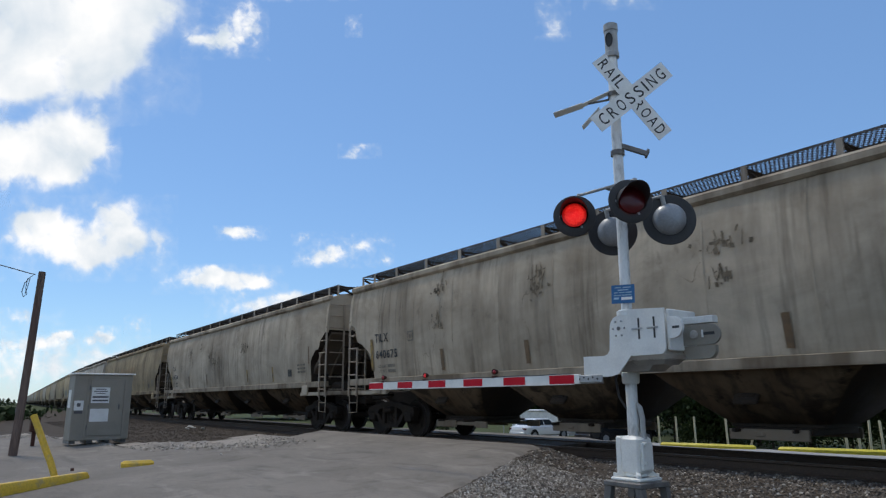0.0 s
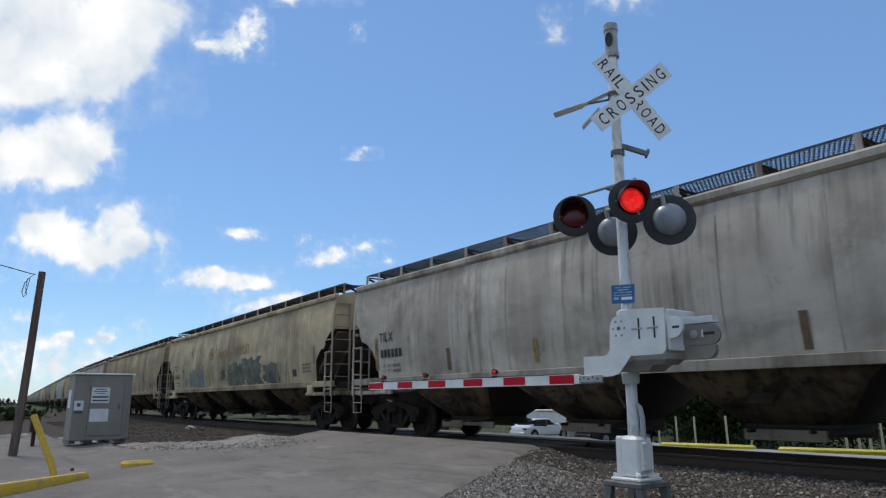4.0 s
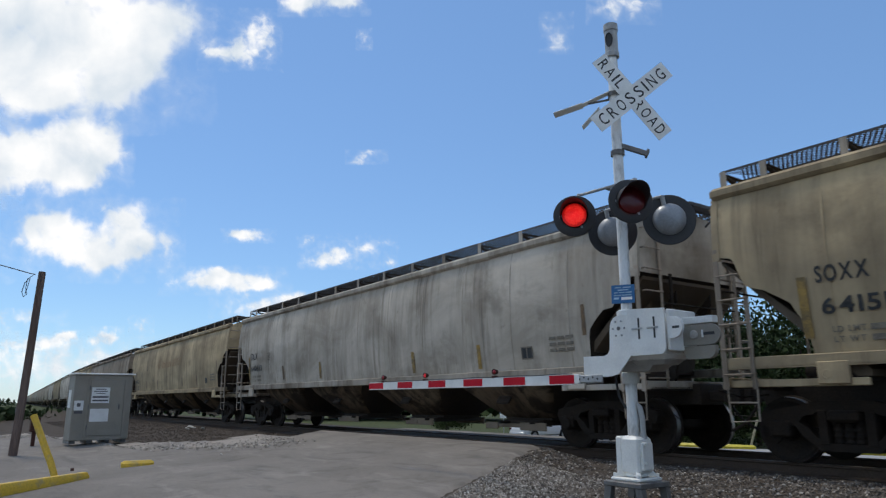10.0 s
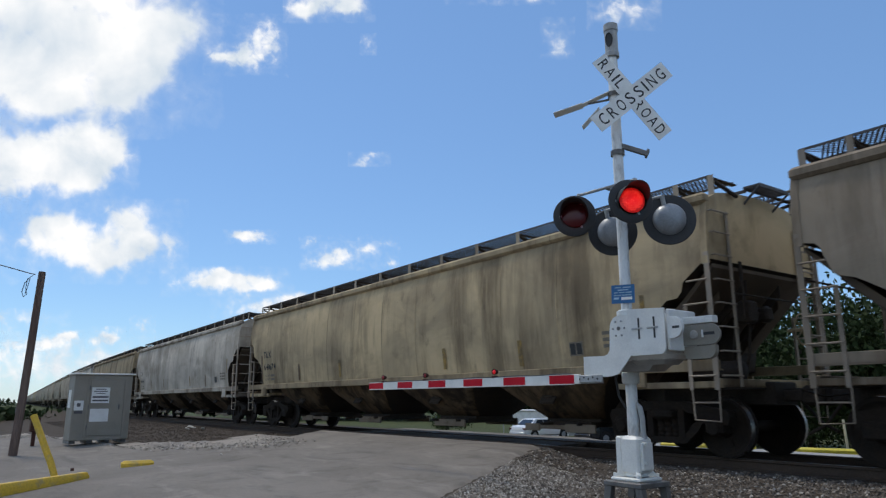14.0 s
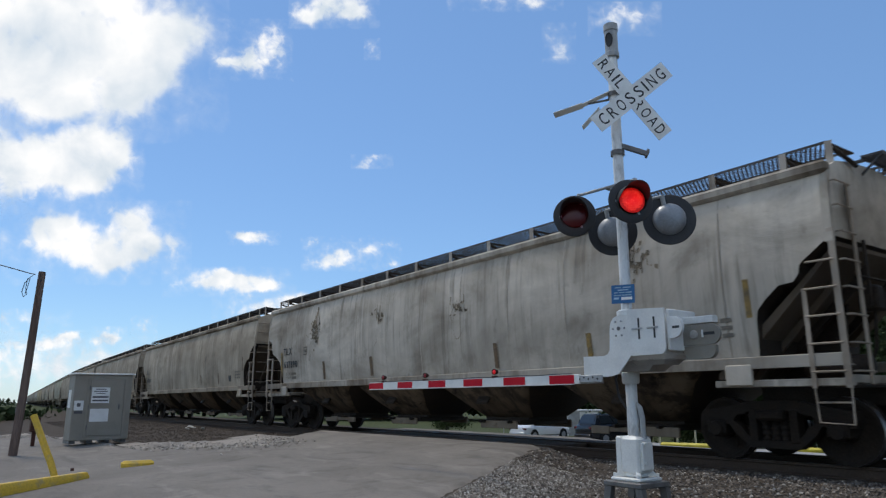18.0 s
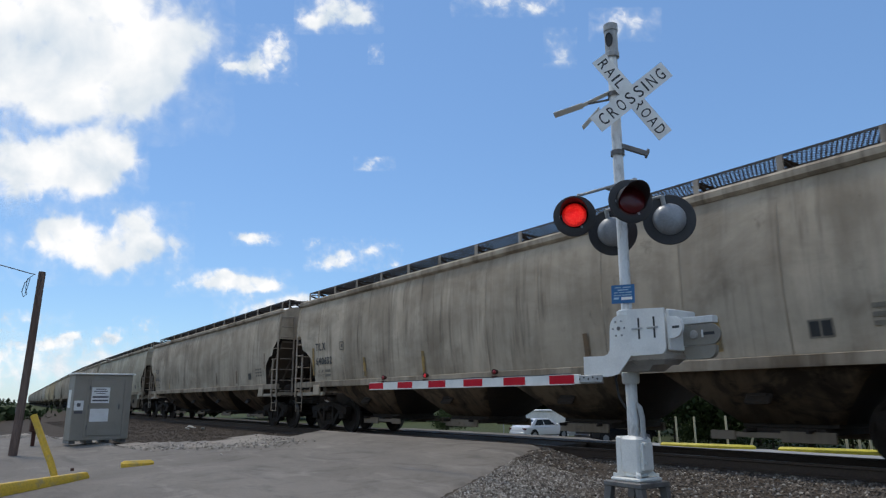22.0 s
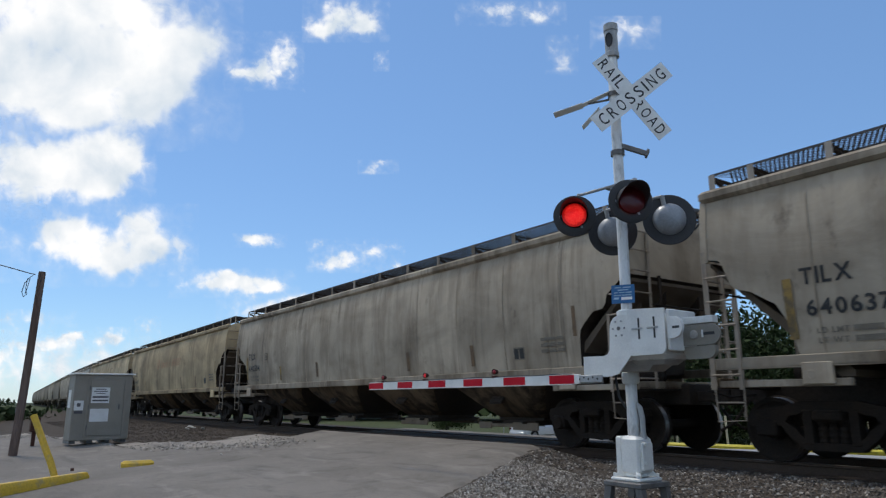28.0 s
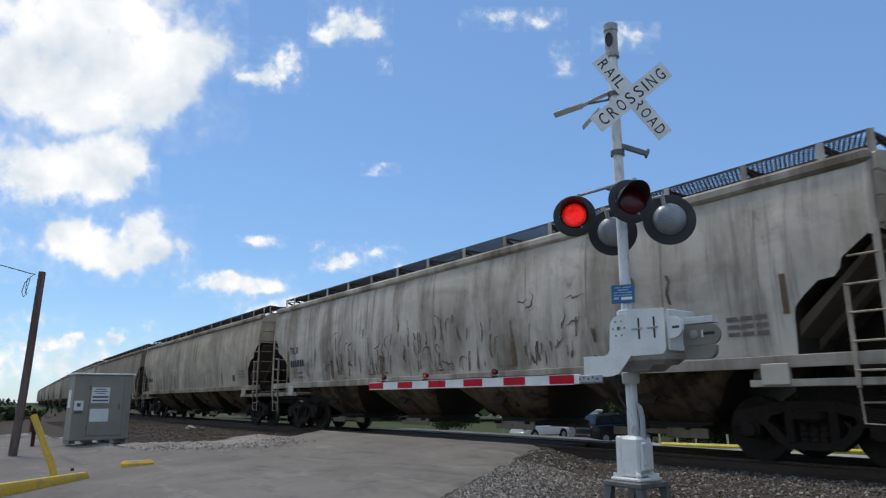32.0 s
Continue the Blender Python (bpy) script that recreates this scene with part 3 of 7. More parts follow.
def bay_geo(flat=False):
    """One discharge bay: a four-sided funnel."""
    g = Geo()
    top, bot = (1.58 if flat else 1.72, 1.44), (0.86 if flat else 0.78, 0.62)
    rings = []
    for k in (0.0, 0.3, 0.75, 1.0):
        a = top[0] + (bot[0] - top[0]) * (k if flat else k ** 0.9)
        b = 1.40 - 0.12 * k if flat else top[1] + (bot[1] - top[1]) * k ** 1.5
        z = 1.32 - 0.86 * k
        r = 0.12
        rings.append([(-a + r, -b, z), (a - r, -b, z), (a, -b + r, z), (a, b - r, z), (a - r, b, z), (-a + r, b, z), (-a, b - r, z), (-a, -b + r, z)])
    g.loft(rings)
    # Bay faces towards the car's ends take dark steel for grime and shade.
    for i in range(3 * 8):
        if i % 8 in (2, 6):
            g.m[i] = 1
    return g


def vibrator_geo(flat):
    """A shallow bracket on the slope of a bay, where the unloading shaker is hung."""
    m = Matrix.Translation((-0.1, -(1.345 if flat else 1.135), 0.86)) @ Matrix.Rotation(radians(-8 if flat else -36), 4, "X")
    return Geo().box(-0.2, 0.2, -0.025, 0.03, -0.14, 0.14, 0.03, at=m).box(-0.14, 0.14, -0.05, -0.02, -0.03, 0.03, 0.01, at=m)


def gate_side_geo(kind):
    """One side of a discharge gate. kind: 0 for an inner bay, else the way in which the car's end lies."""
    g = Geo()
    if kind == 0:
        g.box(-0.62, 0.60, -0.83, -0.79, 0.22, 0.38, 0.008)
        g.box(-0.2, -0.05, -0.85, -0.82, 0.27, 0.33, 0.01)
        return g
    for u0, u1, y0, y1, z0, z1 in ((0.0, 0.78, -0.83, -0.79, 0.20, 0.36), (-1.14, -0.72, -0.83, -0.79, 0.21, 0.35), (-0.74, 0.02, -0.80, -0.70, 0.25, 0.33)):
        a, b = sorted((u0 * kind, u1 * kind))
        g.box(a, b, y0, y1, z0, z1, 0.008)
    return g


def gate_geo():
    g = Geo()
    g.box(-0.72, 0.72, -0.58, 0.58, 0.40, 0.47, 0.01)
    g.box(-0.6, 0.6, -0.72, 0.72, 0.30, 0.40, 0.01)
    g.tube([(-0.45, -1.0, 0.36), (-0.45, 1.0, 0.36)], 0.03, 8)
    g.tube([(0.45, -0.95, 0.36), (0.45, 0.95, 0.36)], 0.025, 8)
    return g


def grate_geo():
    """One running board: slanting bars between two edge bars along the roof, tied by thin cross wires."""
    g = Geo()
    for y in (0.0, 0.66):
        g.box(-HALF + 0.02, HALF - 0.06, y - 0.01, y + 0.01, -0.022, 0.012)
    n = 265
    for i in range(n + 1):
        x = -HALF + 0.20 + (2 * HALF - 0.44) * i / n
        for d, w, z in ((-0.16, 0.015, 0.0), (0.16, 0.004, -0.010)):
            vs = [(x + k * d + e, y, z + h) for k, y in ((-1, 0.011), (1, 0.649)) for e, h in ((-w, -0.004), (w, -0.004), (w, 0.005), (-w, 0.005))]
            g.add(vs, [(0, 1, 5, 4), (1, 2, 6, 5), (2, 3, 7, 6), (3, 0, 4, 7), (3, 2, 1, 0), (4, 5, 6, 7)])
    return g


def end_platform_geo():
    """Crosswise footboard at the roof's end, held out over the coupler by braces."""
    g = Geo()
    for x in (0.03, 0.30):
        g.box(x - 0.012, x + 0.012, -0.42, 0.50, 4.20, 4.26)
    for i in range(14):
        y = -0.41 + 0.90 * i / 13
        g.box(0.028, 0.30, y - 0.014, y + 0.014, 4.225, 4.255)
    for y in (-0.40, 0.48):
        g.tube([(0.28, y, 4.21), (-0.01, y, 3.97)], 0.02, 6)
        g.box(-0.5, 0.05, y - 0.02, y + 0.02, 4.16, 4.205)
    return g


def bracket_geo():
    g = Geo()
    g.box(-0.05, 0.05, -0.024, -0.011, -0.57, 0.0)
    g.slot = 1
    g.box(-0.045, 0.045, 0.014, 0.66, -0.062, -0.043)
    g.tube([(0.03, 0.015, -0.1), (0.12, 0.5, -0.3)], 0.034, 6)
    return g


def ladder_geo(mirror=False):
    """Corner ladder: a tall flat post at the car's end, a shorter one beside it and rungs between."""
    g = Geo()
    w = 0.43
    for x, half, z1 in ((w, 0.042, 3.02), (0.0, 0.030, 2.26)):
        x = w - x if mirror else x
        g.box(x - half, x + half, -0.012, 0.006, 0.95, z1, 0.003)
        g.box(x - half, x - half + 0.012, 0.008, 0.05, 0.95, z1)
    for z in (1.16, 1.52, 1.88, 2.24):
        g.tube([(0, -0.03, z), (w, -0.03, z)], 0.015, 6)
    a, b = (0.0, 0.36) if mirror else (w, w - 0.36)
    g.tube([(a, -0.03, 2.6), (b, -0.03, 2.6)], 0.015, 6)
    return g


def end_ladder_geo(mirror=False):
    """Ladder on the end: one long rail, rungs from it to the corner."""
    g = Geo()
    w = 0.44
    x = 0.0 if mirror else w
    g.box(x - 0.030, x + 0.030, -0.022, -0.006, 1.0, 3.72, 0.003)
    g.box(x + 0.018, x + 0.030, -0.004, 0.03, 1.0, 3.72)
    for z in (1.16, 1.52, 1.88, 2.24, 2.60, 2.98, 3.34, 3.68):
        g.tube([(0.0, -0.045, z), (w, -0.045, z)], 0.014, 6)
        e = w - x
        g.tube([(e, -0.045, z), (e, 0.02, z)], 0.014, 6)
    return g


def step_geo():
    g = Geo()
    g.tube([(0.0, 0, 0.62), (0.02, 0, 0.02), (0.44, 0, 0.0), (0.46, 0, 0.62)], 0.014, 6)
    g.tube([(0.02, 0, 0.27), (0.45, 0, 0.27)], 0.013, 6)
    return g


def end_frame_geo():
    g = Geo()
    g.box(-0.32, 0.0, -1.45, 1.45, 0.96, 1.03, 0.01)
    g.box(-1.9, 0.15, -0.33, 0.33, 0.72, 1.08, 0.02)
    g.prism([(-1.9, 1.08), (-0.75, 1.08), (-0.6, 2.2), (-1.0, 1.9), (-1.5, 1.5)], -0.03, 0.03)
    g.lathe([(0.0, -0.45), (0.12, -0.43), (0.15, -0.38), (0.15, 0.38), (0.12, 0.43), (0.0, 0.45)], 16, at=Matrix.Translation((-0.45, -0.85, 1.25)) @ Matrix.Rotation(radians(90), 4, "Y"))
    for sgn in (-1, 1):
        g.prism([(-1.7, 1.1), (-1.6, 1.1), (-0.05, 2.5), (-0.05, 2.7)], sgn * 0.5 - 0.012, sgn * 0.5 + 0.012)
    g.tube([(0.05, -1.05, 2.42), (0.05, 1.48, 2.42)], 0.016, 6)
    return g


def slope_geo():
    """The sloping end sheet of the hopper, with stiffeners."""
    g = Geo()
    g.prism([(-0.02, 2.86), (-0.02, 2.80), (-1.72, 1.10), (-1.9, 1.10), (-1.9, 1.18)], -1.45, 1.45)
    for y in (-0.9, 0.9):
        g.prism([(-0.3, 2.50), (-0.3, 2.36), (-1.6, 1.08), (-1.66, 1.14)], y - 0.03, y + 0.03)
    return g


def end_sill_geo():
    g = Geo()
    g.box(-0.06, 0.0, -1.52, 1.52, 0.98, 1.12, 0.012)
    for sgn in (-1, 1):
        g.box(-1.9, -0.07, sgn * 1.53 - 0.035, sgn * 1.53 + 0.035, 0.98, 1.08, 0.01)
    return g


def corner_post_geo(sgn):
    """The pale flange along one upper corner of the end."""
    rings = []
    for z in (2.84, 3.1, 3.35, 3.6, 3.84):
        y = side_y(z)
        rings.append([(-0.09, sgn * (y + 0.014), z), (0.02, sgn * (y + 0.014), z), (0.02, sgn * (y - 0.05), z), (-0.09, sgn * (y - 0.05), z)])
    return Geo().loft(rings)


def brake_valve_geo():
    """Control valve and its pipes under the end sheet."""
    g = Geo()
    g.box(-0.16, 0.10, -0.72, -0.48, 1.98, 2.34, 0.04)
    g.box(-0.10, 0.12, -0.28, -0.06, 2.02, 2.28, 0.05)
    g.tube([(-0.05, -0.5, 2.15), (-0.02, -0.25, 2.15)], 0.04, 8)
    g.box(0.02, 0.05, -0.80, -0.74, 2.05, 2.95)
    g.tube([(0.0, -0.6, 2.0), (-0.05, -0.6, 1.5), (-0.3, -0.4, 1.05)], 0.025, 6)
    return g


def coupler_geo():
    g = Geo()
    g.box(0.1, 0.5, -0.09, 0.09, 0.78, 0.96, 0.02)
    g.box(0.45, 0.78, -0.16, 0.12, 0.72, 1.02, 0.05)
    g.tube([(0.2, 0.35, 0.78), (0.45, 0.40, 0.45), (0.72, 0.36, 0.32)], 0.025, 8)
    g.tube([(0.0, 0.18, 0.9), (0.3, 0.7, 0.85), (0.3, 1.35, 0.95)], 0.016, 6)
    return g


def pad_geo():
    g = Geo()
    g.box(-0.2, 0.2, -0.03, 0.03, 0.0, 0.30, 0.015)
    g.lathe([(0.07, -0.034), (0.05, -0.036), (0.045, -0.01)], 14, at=Matrix.Translation((0.08, 0, 0.13)) @ Matrix.Rotation(radians(90), 4, "X"))
    return g


def wheelset_geo():
    g = Geo()
    turn = Matrix.Rotation(radians(-90), 4, "X")
    for sgn in (-1, 1):
        prof = [(0.09, 0.10), (0.14, 0.10), (0.16, 0.06), (0.30, 0.045), (0.38, 0.06), (0.40, 0.075), (0.457, 0.075), (0.462, -0.02), (0.485, -0.045), (0.485, -0.065), (0.40, -0.065), (0.38, -0.05), (0.30, -0.02), (0.14, -0.04), (0.09, -0.06)]
        rings = [(r, sgn * (0.76 + z)) for r, z in prof]
        k = len(g.f)
        g.lathe(rings, 32, at=turn)
        for i in range(k + 6 * 32, k + 7 * 32):
            g.m[i] = 1
        for j in range(3):
            a = 2 * math.pi * j / 3
            g.box(-0.03, 0.03, sgn * 0.82 - 0.01, sgn * 0.82 + 0.01, 0.2, 0.3, at=Matrix.Rotation(a, 4, "Y"))
    g.lathe([(0.0, -1.05), (0.07, -1.05), (0.09, -0.9), (0.085, 0.0), (0.09, 0.9), (0.07, 1.05), (0.0, 1.05)], 16, at=turn)
    return g


def side_frame_geo():
    """Cast truck frame: a bow between two axle boxes with a spring nest."""
    g = Geo()
    out = [(-1.16, 0.62), (-1.12, 0.72), (-0.7, 0.78), (-0.35, 0.86), (0.35, 0.86), (0.7, 0.78), (1.12, 0.72), (1.16, 0.62), (1.12, 0.50), (0.68, 0.52), (0.60, 0.40), (0.36, 0.20), (-0.36, 0.20), (-0.60, 0.40), (-0.68, 0.52), (-1.12, 0.50)]
    n = len(out)
    inn = [(-0.62, 0.58), (-0.55, 0.66), (-0.42, 0.68), (-0.36, 0.72), (0.36, 0.72), (0.42, 0.68), (0.55, 0.66), (0.62, 0.58), (0.60, 0.56), (0.50, 0.50), (0.42, 0.40), (0.30, 0.30), (-0.30, 0.30), (-0.42, 0.40), (-0.50, 0.50), (-0.60, 0.56)]
    vs = [(x, y, z) for y in (-0.09, 0.09) for pts in (out, inn) for x, z in pts]
    fs = []
    for i in range(n):
        j = (i + 1) % n
        fs += [(i, j, n + j, n + i), (2 * n + i, 3 * n + i, 3 * n + j, 2 * n + j), (i, 2 * n + i, 2 * n + j, j), (n + i, n + j, 3 * n + j, 3 * n + i)]
    g.add(vs, fs)
    for x in (-0.30, 0.30):
        g.box(x - 0.06, x + 0.06, -0.10, 0.10, 0.28, 0.74, 0.01)
    for x in (-0.89, 0.89):
        g.box(x - 0.15, x + 0.15, -0.12, 0.12, 0.36, 0.60, 0.03)
        g.lathe([(0.0, -0.16), (0.10, -0.16), (0.12, -0.12), (0.12, 0.0)], 14, at=Matrix.Translation((x, 0, 0.457)) @ Matrix.Rotation(radians(-90), 4, "X"))
    for x in (-0.14, 0.0, 0.14):
        g.lathe([(0.06, 0.28), (0.075, 0.32), (0.06, 0.36), (0.075, 0.40), (0.06, 0.44), (0.075, 0.48), (0.06, 0.52), (0.075, 0.56), (0.06, 0.60)], 10, at=Matrix.Translation((x, 0, 0)))
    return g


def bolster_geo():
    g = Geo()
    g.box(-0.2, 0.2, -1.2, 1.2, 0.58, 0.74, 0.04)
    g.lathe([(0.0, 0.72), (0.2, 0.72), (0.2, 0.82), (0.0, 0.82)], 16)
    for x in (-0.5, 0.5):
        g.box(x - 0.05, x + 0.05, -0.95, 0.95, 0.38, 0.50, 0.01)
    return g


def brake_wheel_geo():
    g = Geo()
    pts = [(0, 0.26 * math.cos(2 * math.pi * i / 18), 0.26 * math.sin(2 * math.pi * i / 18)) for i in range(19)]
    g.tube(pts, 0.014, 6)
    for i in range(5):
        a = 2 * math.pi * i / 5
        g.tube([(0, 0, 0), (0, 0.26 * math.cos(a), 0.26 * math.sin(a))], 0.01, 5)
    g.tube([(-0.25, 0, 0), (0.03, 0, 0)], 0.03, 8)
    return g


def chord_geo():
    g = Geo()
    g.box(-HALF - 0.02, HALF + 0.02, -1.58, -1.42, 3.805, 3.985, 0.045)
    return g


def sill_geo():
    g = Geo()
    g.box(-HALF, HALF, -1.60, -1.50, 1.24, 1.40, 0.012)
    g.box(-HALF, HALF, -1.60, -1.44, 1.235, 1.26)
    return g


def hatch_geo():
    g = Geo()
    g.box(-8.6, 8.6, -0.3, 0.3, 4.06, 4.2, 0.03)
    for i in range(8):
        x = -7.5 + i * 2.14
        g.box(x - 0.9, x + 0.9, -0.36, 0.36, 4.19, 4.25, 0.02)
    return g


flip_x = Matrix.Rotation(math.pi, 4, "Z")
AXLE_MESH = wheelset_geo().mesh("wheelset", [M_TRUCK, M_TREAD])
STOCK = {
    "seams": seam_geo().mesh("weld_seams", M_PAINT),
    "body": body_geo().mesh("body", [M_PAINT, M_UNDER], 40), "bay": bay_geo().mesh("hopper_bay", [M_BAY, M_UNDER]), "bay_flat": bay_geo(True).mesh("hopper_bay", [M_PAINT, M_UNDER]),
    "shaker": vibrator_geo(False).mesh("shaker_bracket", M_UNDER), "shaker_flat": vibrator_geo(True).mesh("shaker_bracket", M_UNDER), "corner": [corner_post_geo(sgn).mesh("corner_post", M_PAINT) for sgn in (-1, 1)], "valve": brake_valve_geo().mesh("brake_valve", M_UNDER), "gate_side": {kind: gate_side_geo(kind).mesh("gate_side", M_PAINT) for kind in (-1, 0, 1)}, "gate": gate_geo().mesh("discharge_gate", M_UNDER), "grate": grate_geo().mesh("running_board", M_GRATE, 0), "bracket": bracket_geo().mesh("walkway_bracket", [M_PAINT, M_UNDER], 0),
    "ladder": ladder_geo().mesh("ladder", M_PAINT), "ladder_mirror": ladder_geo(True).mesh("ladder", M_PAINT), "end_ladder": end_ladder_geo().mesh("ladder", M_PAINT), "end_ladder_mirror": end_ladder_geo(True).mesh("ladder", M_PAINT), "platform": end_platform_geo().mesh("end_platform", M_GRATE, 0), "step": step_geo().mesh("step", M_PAINT), "end_frame": end_frame_geo().mesh("end_frame", M_UNDER), "end_sill": end_sill_geo().mesh("end_sill", M_PAINT),
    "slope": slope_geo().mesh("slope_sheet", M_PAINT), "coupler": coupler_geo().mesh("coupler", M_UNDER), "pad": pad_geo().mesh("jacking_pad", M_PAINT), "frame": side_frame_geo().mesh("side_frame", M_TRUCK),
    "bolster": bolster_geo().mesh("bolster", M_TRUCK), "wheel": brake_wheel_geo().mesh("brake_wheel", M_PAINT), "chord": chord_geo().mesh("roof_chord", M_PAINT), "sill": sill_geo().mesh("side_sill", M_PAINT), "hatch": hatch_geo().mesh("hatch_row", M_PAINT),
}
BRACKETS = (-9.6, -8.95, -7.8, -6.4, -5.0, -3.6, -2.2, -0.75, 0.75, 2.2, 3.6, 5.0, 6.4, 7.8, 8.95, 9.6)


def hopper_car(flat):
    """A four-bay covered hopper with its parts, at the origin."""
    car = thing("hopper_car", pose(0, 0, 0), "weathered covered hopper railcar", "freight car", "hopper cars of the train")
    part("body", STOCK["body"], None, car)
    part("hatch_row", STOCK["hatch"], None, car)
    tagged(part("weld_seams", STOCK["seams"], None, car), kind="stuff")
    for y in (0, 1):
        turn = flip_x if y else Matrix.Identity(4)
        part("roof_chord", STOCK["chord"], None, car, at=turn)
        part("side_sill", STOCK["sill"], None, car, at=turn)
        board = part("running_board", STOCK["grate"], None, car, "dark grating walkway", at=turn @ Matrix.Translation((0, -1.22, 4.325)))
        for x in BRACKETS:
            part("walkway_bracket", STOCK["bracket"], None, board, at=pose(x, 0, 0))
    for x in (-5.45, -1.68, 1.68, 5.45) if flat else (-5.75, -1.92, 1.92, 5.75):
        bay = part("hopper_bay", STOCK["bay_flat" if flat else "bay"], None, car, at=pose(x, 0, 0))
        part("discharge_gate", STOCK["gate"], None, bay)
        outer = 0 if abs(x) < 4 else 1 if x > 0 else -1
        for turn, kind in ((Matrix.Identity(4), outer), (flip_x, -outer)):
            part("shaker_bracket", STOCK["shaker_flat" if flat else "shaker"], None, bay, at=turn)
            part("gate_side", STOCK["gate_side"][kind], None, bay, "pale dusty gate side plates", at=turn)
    for end in (0, 1):
        turn = flip_x if end else Matrix.Identity(4)
        fr = part("end_frame", STOCK["end_frame"], None, car, at=turn @ Matrix.Translation((HALF, 0, 0)))
        part("end_sill", STOCK["end_sill"], None, car, at=turn @ Matrix.Translation((HALF, 0, 0)))
        for i, sgn in enumerate((-1, 1)):
            part("corner_post", STOCK["corner"][i], None, car, at=turn @ Matrix.Translation((HALF, 0, 0)))
        part("slope_sheet", STOCK["slope"], None, car, "grimy sloping end sheet with shade in its brown", at=turn @ Matrix.Translation((HALF, 0, 0)))
        part("coupler", STOCK["coupler"], None, fr, "black coupler with an air hose")
        # ladders and steps at each corner; the sides mirror by turning the car's end
        part("ladder", STOCK["ladder"], None, car, at=turn @ pose(HALF - 0.44, -1.61, 0))
        part("ladder", STOCK["ladder_mirror"], None, car, at=turn @ pose(HALF - 0.01, 1.61, 0, 0, 0, 180))
        part("ladder", STOCK["end_ladder"], None, car, at=turn @ pose(HALF + 0.035, -1.50, 0, 0, 0, 90))
        part("ladder", STOCK["end_ladder_mirror"], None, car, at=turn @ pose(HALF + 0.035, 1.06, 0, 0, 0, 90))
        tagged(part("end_platform", STOCK["platform"], None, car, "dark grating footboard across the end", at=turn @ Matrix.Translation((HALF, 0, 0))), kind="stuff")
        for y in (-1.58, 1.58):
            part("step", STOCK["step"], None, car, at=turn @ pose(HALF - 0.46, y, 0.50))
            part("jacking_pad", STOCK["pad"], None, car, at=turn @ pose(HALF - 1.50, y, 1.0))
        truck = part("truck", STOCK["bolster"], None, car, "dark rusty four-wheel truck", at=turn @ pose(8.30, 0, RAIL_TOP))
        for y in (-1.0, 1.0):
            part("side_frame", STOCK["frame"], None, truck, at=pose(0, y, 0))
        for x in (-0.89, 0.89):
            # the trucks of the two ends are turned, so that the axles trade places
            part("wheelset", AXLE_MESH, None, truck, at=pose(x, 0, 0.457))
    part("brake_valve", STOCK["valve"], None, car, "grimy grey brake valve and pipes", at=pose(HALF, 0, 0))
    part("brake_wheel", STOCK["wheel"], None, car, at=pose(HALF + 0.14, 0.75, 1.95))
    return car


def on_side(g, verts, faces, u, z, lift=0.022):
    """Lays flat letters or patches on the curved side that faces the camera."""
    g.add([(u - HALF + x, -side_y(z + dz) - lift, z + dz) for x, _, dz in verts], faces)


def patch(g, u0, u1, z0, z1, lift=0.018, ragged=0.0, seed=0):
    n = max(2, int((z1 - z0) / 0.12) + 1)
    m = max(2, int((u1 - u0) / 0.25) + 1)
    vs, fs = [], []
    for j in range(n):
        for i in range(m):
            x, z = u0 + (u1 - u0) * i / (m - 1), z0 + (z1 - z0) * j / (n - 1)
            if ragged:
                x += ragged * noise.noise(Vector((x * 3, z * 5, seed)))
                z += ragged * noise.noise(Vector((x * 4, z * 3, seed + 9)))
            vs.append((x - HALF, -side_y(z) - lift, z))
    for j in range(n - 1):
        for i in range(m - 1):
            a = j * m + i
            fs.append((a, a + 1, a + m + 1, a + m))
    g.add(vs, fs)


def scrawl(g, u, z, rng, wide):
    """One wandering brush stroke on the side."""
    a = rng.uniform(0, 6.28)
    pts = []
    for i in range(16):
        pts.append((u, z))
        a += rng.uniform(-1.1, 1.1)
        u += 0.07 * math.cos(a)
        z = min(3.7, max(1.5, z + 0.09 * math.sin(a)))
    vs = []
    for i, (x, h) in enumerate(pts):
        x2, h2 = pts[min(i + 1, 15)]
        x1, h1 = pts[max(i - 1, 0)]
        n = Vector((-(h2 - h1), x2 - x1))
        n = n.normalized() * wide * (0.5 + 0.5 * math.sin(i * 0.7 + a)) if n.length else n
        for sgn in (-0.5, 0.5):
            xx, zz = x + n.x * sgn, h + n.y * sgn
            vs.append((xx - HALF, -side_y(zz) - 0.02, zz))
    g.add(vs, [(2 * i, 2 * i + 1, 2 * i + 3, 2 * i + 2) for i in range(15)])


GREY, PALE, TAN, DARK, OLIVE, STRAW, BROWN = (0.57, 0.48, 0.365), (0.67, 0.60, 0.50), (0.63, 0.485, 0.285), (0.40, 0.325, 0.245), (0.52, 0.475, 0.365), (0.72, 0.575, 0.355), (0.50, 0.385, 0.225)
OWNER = "TILX"
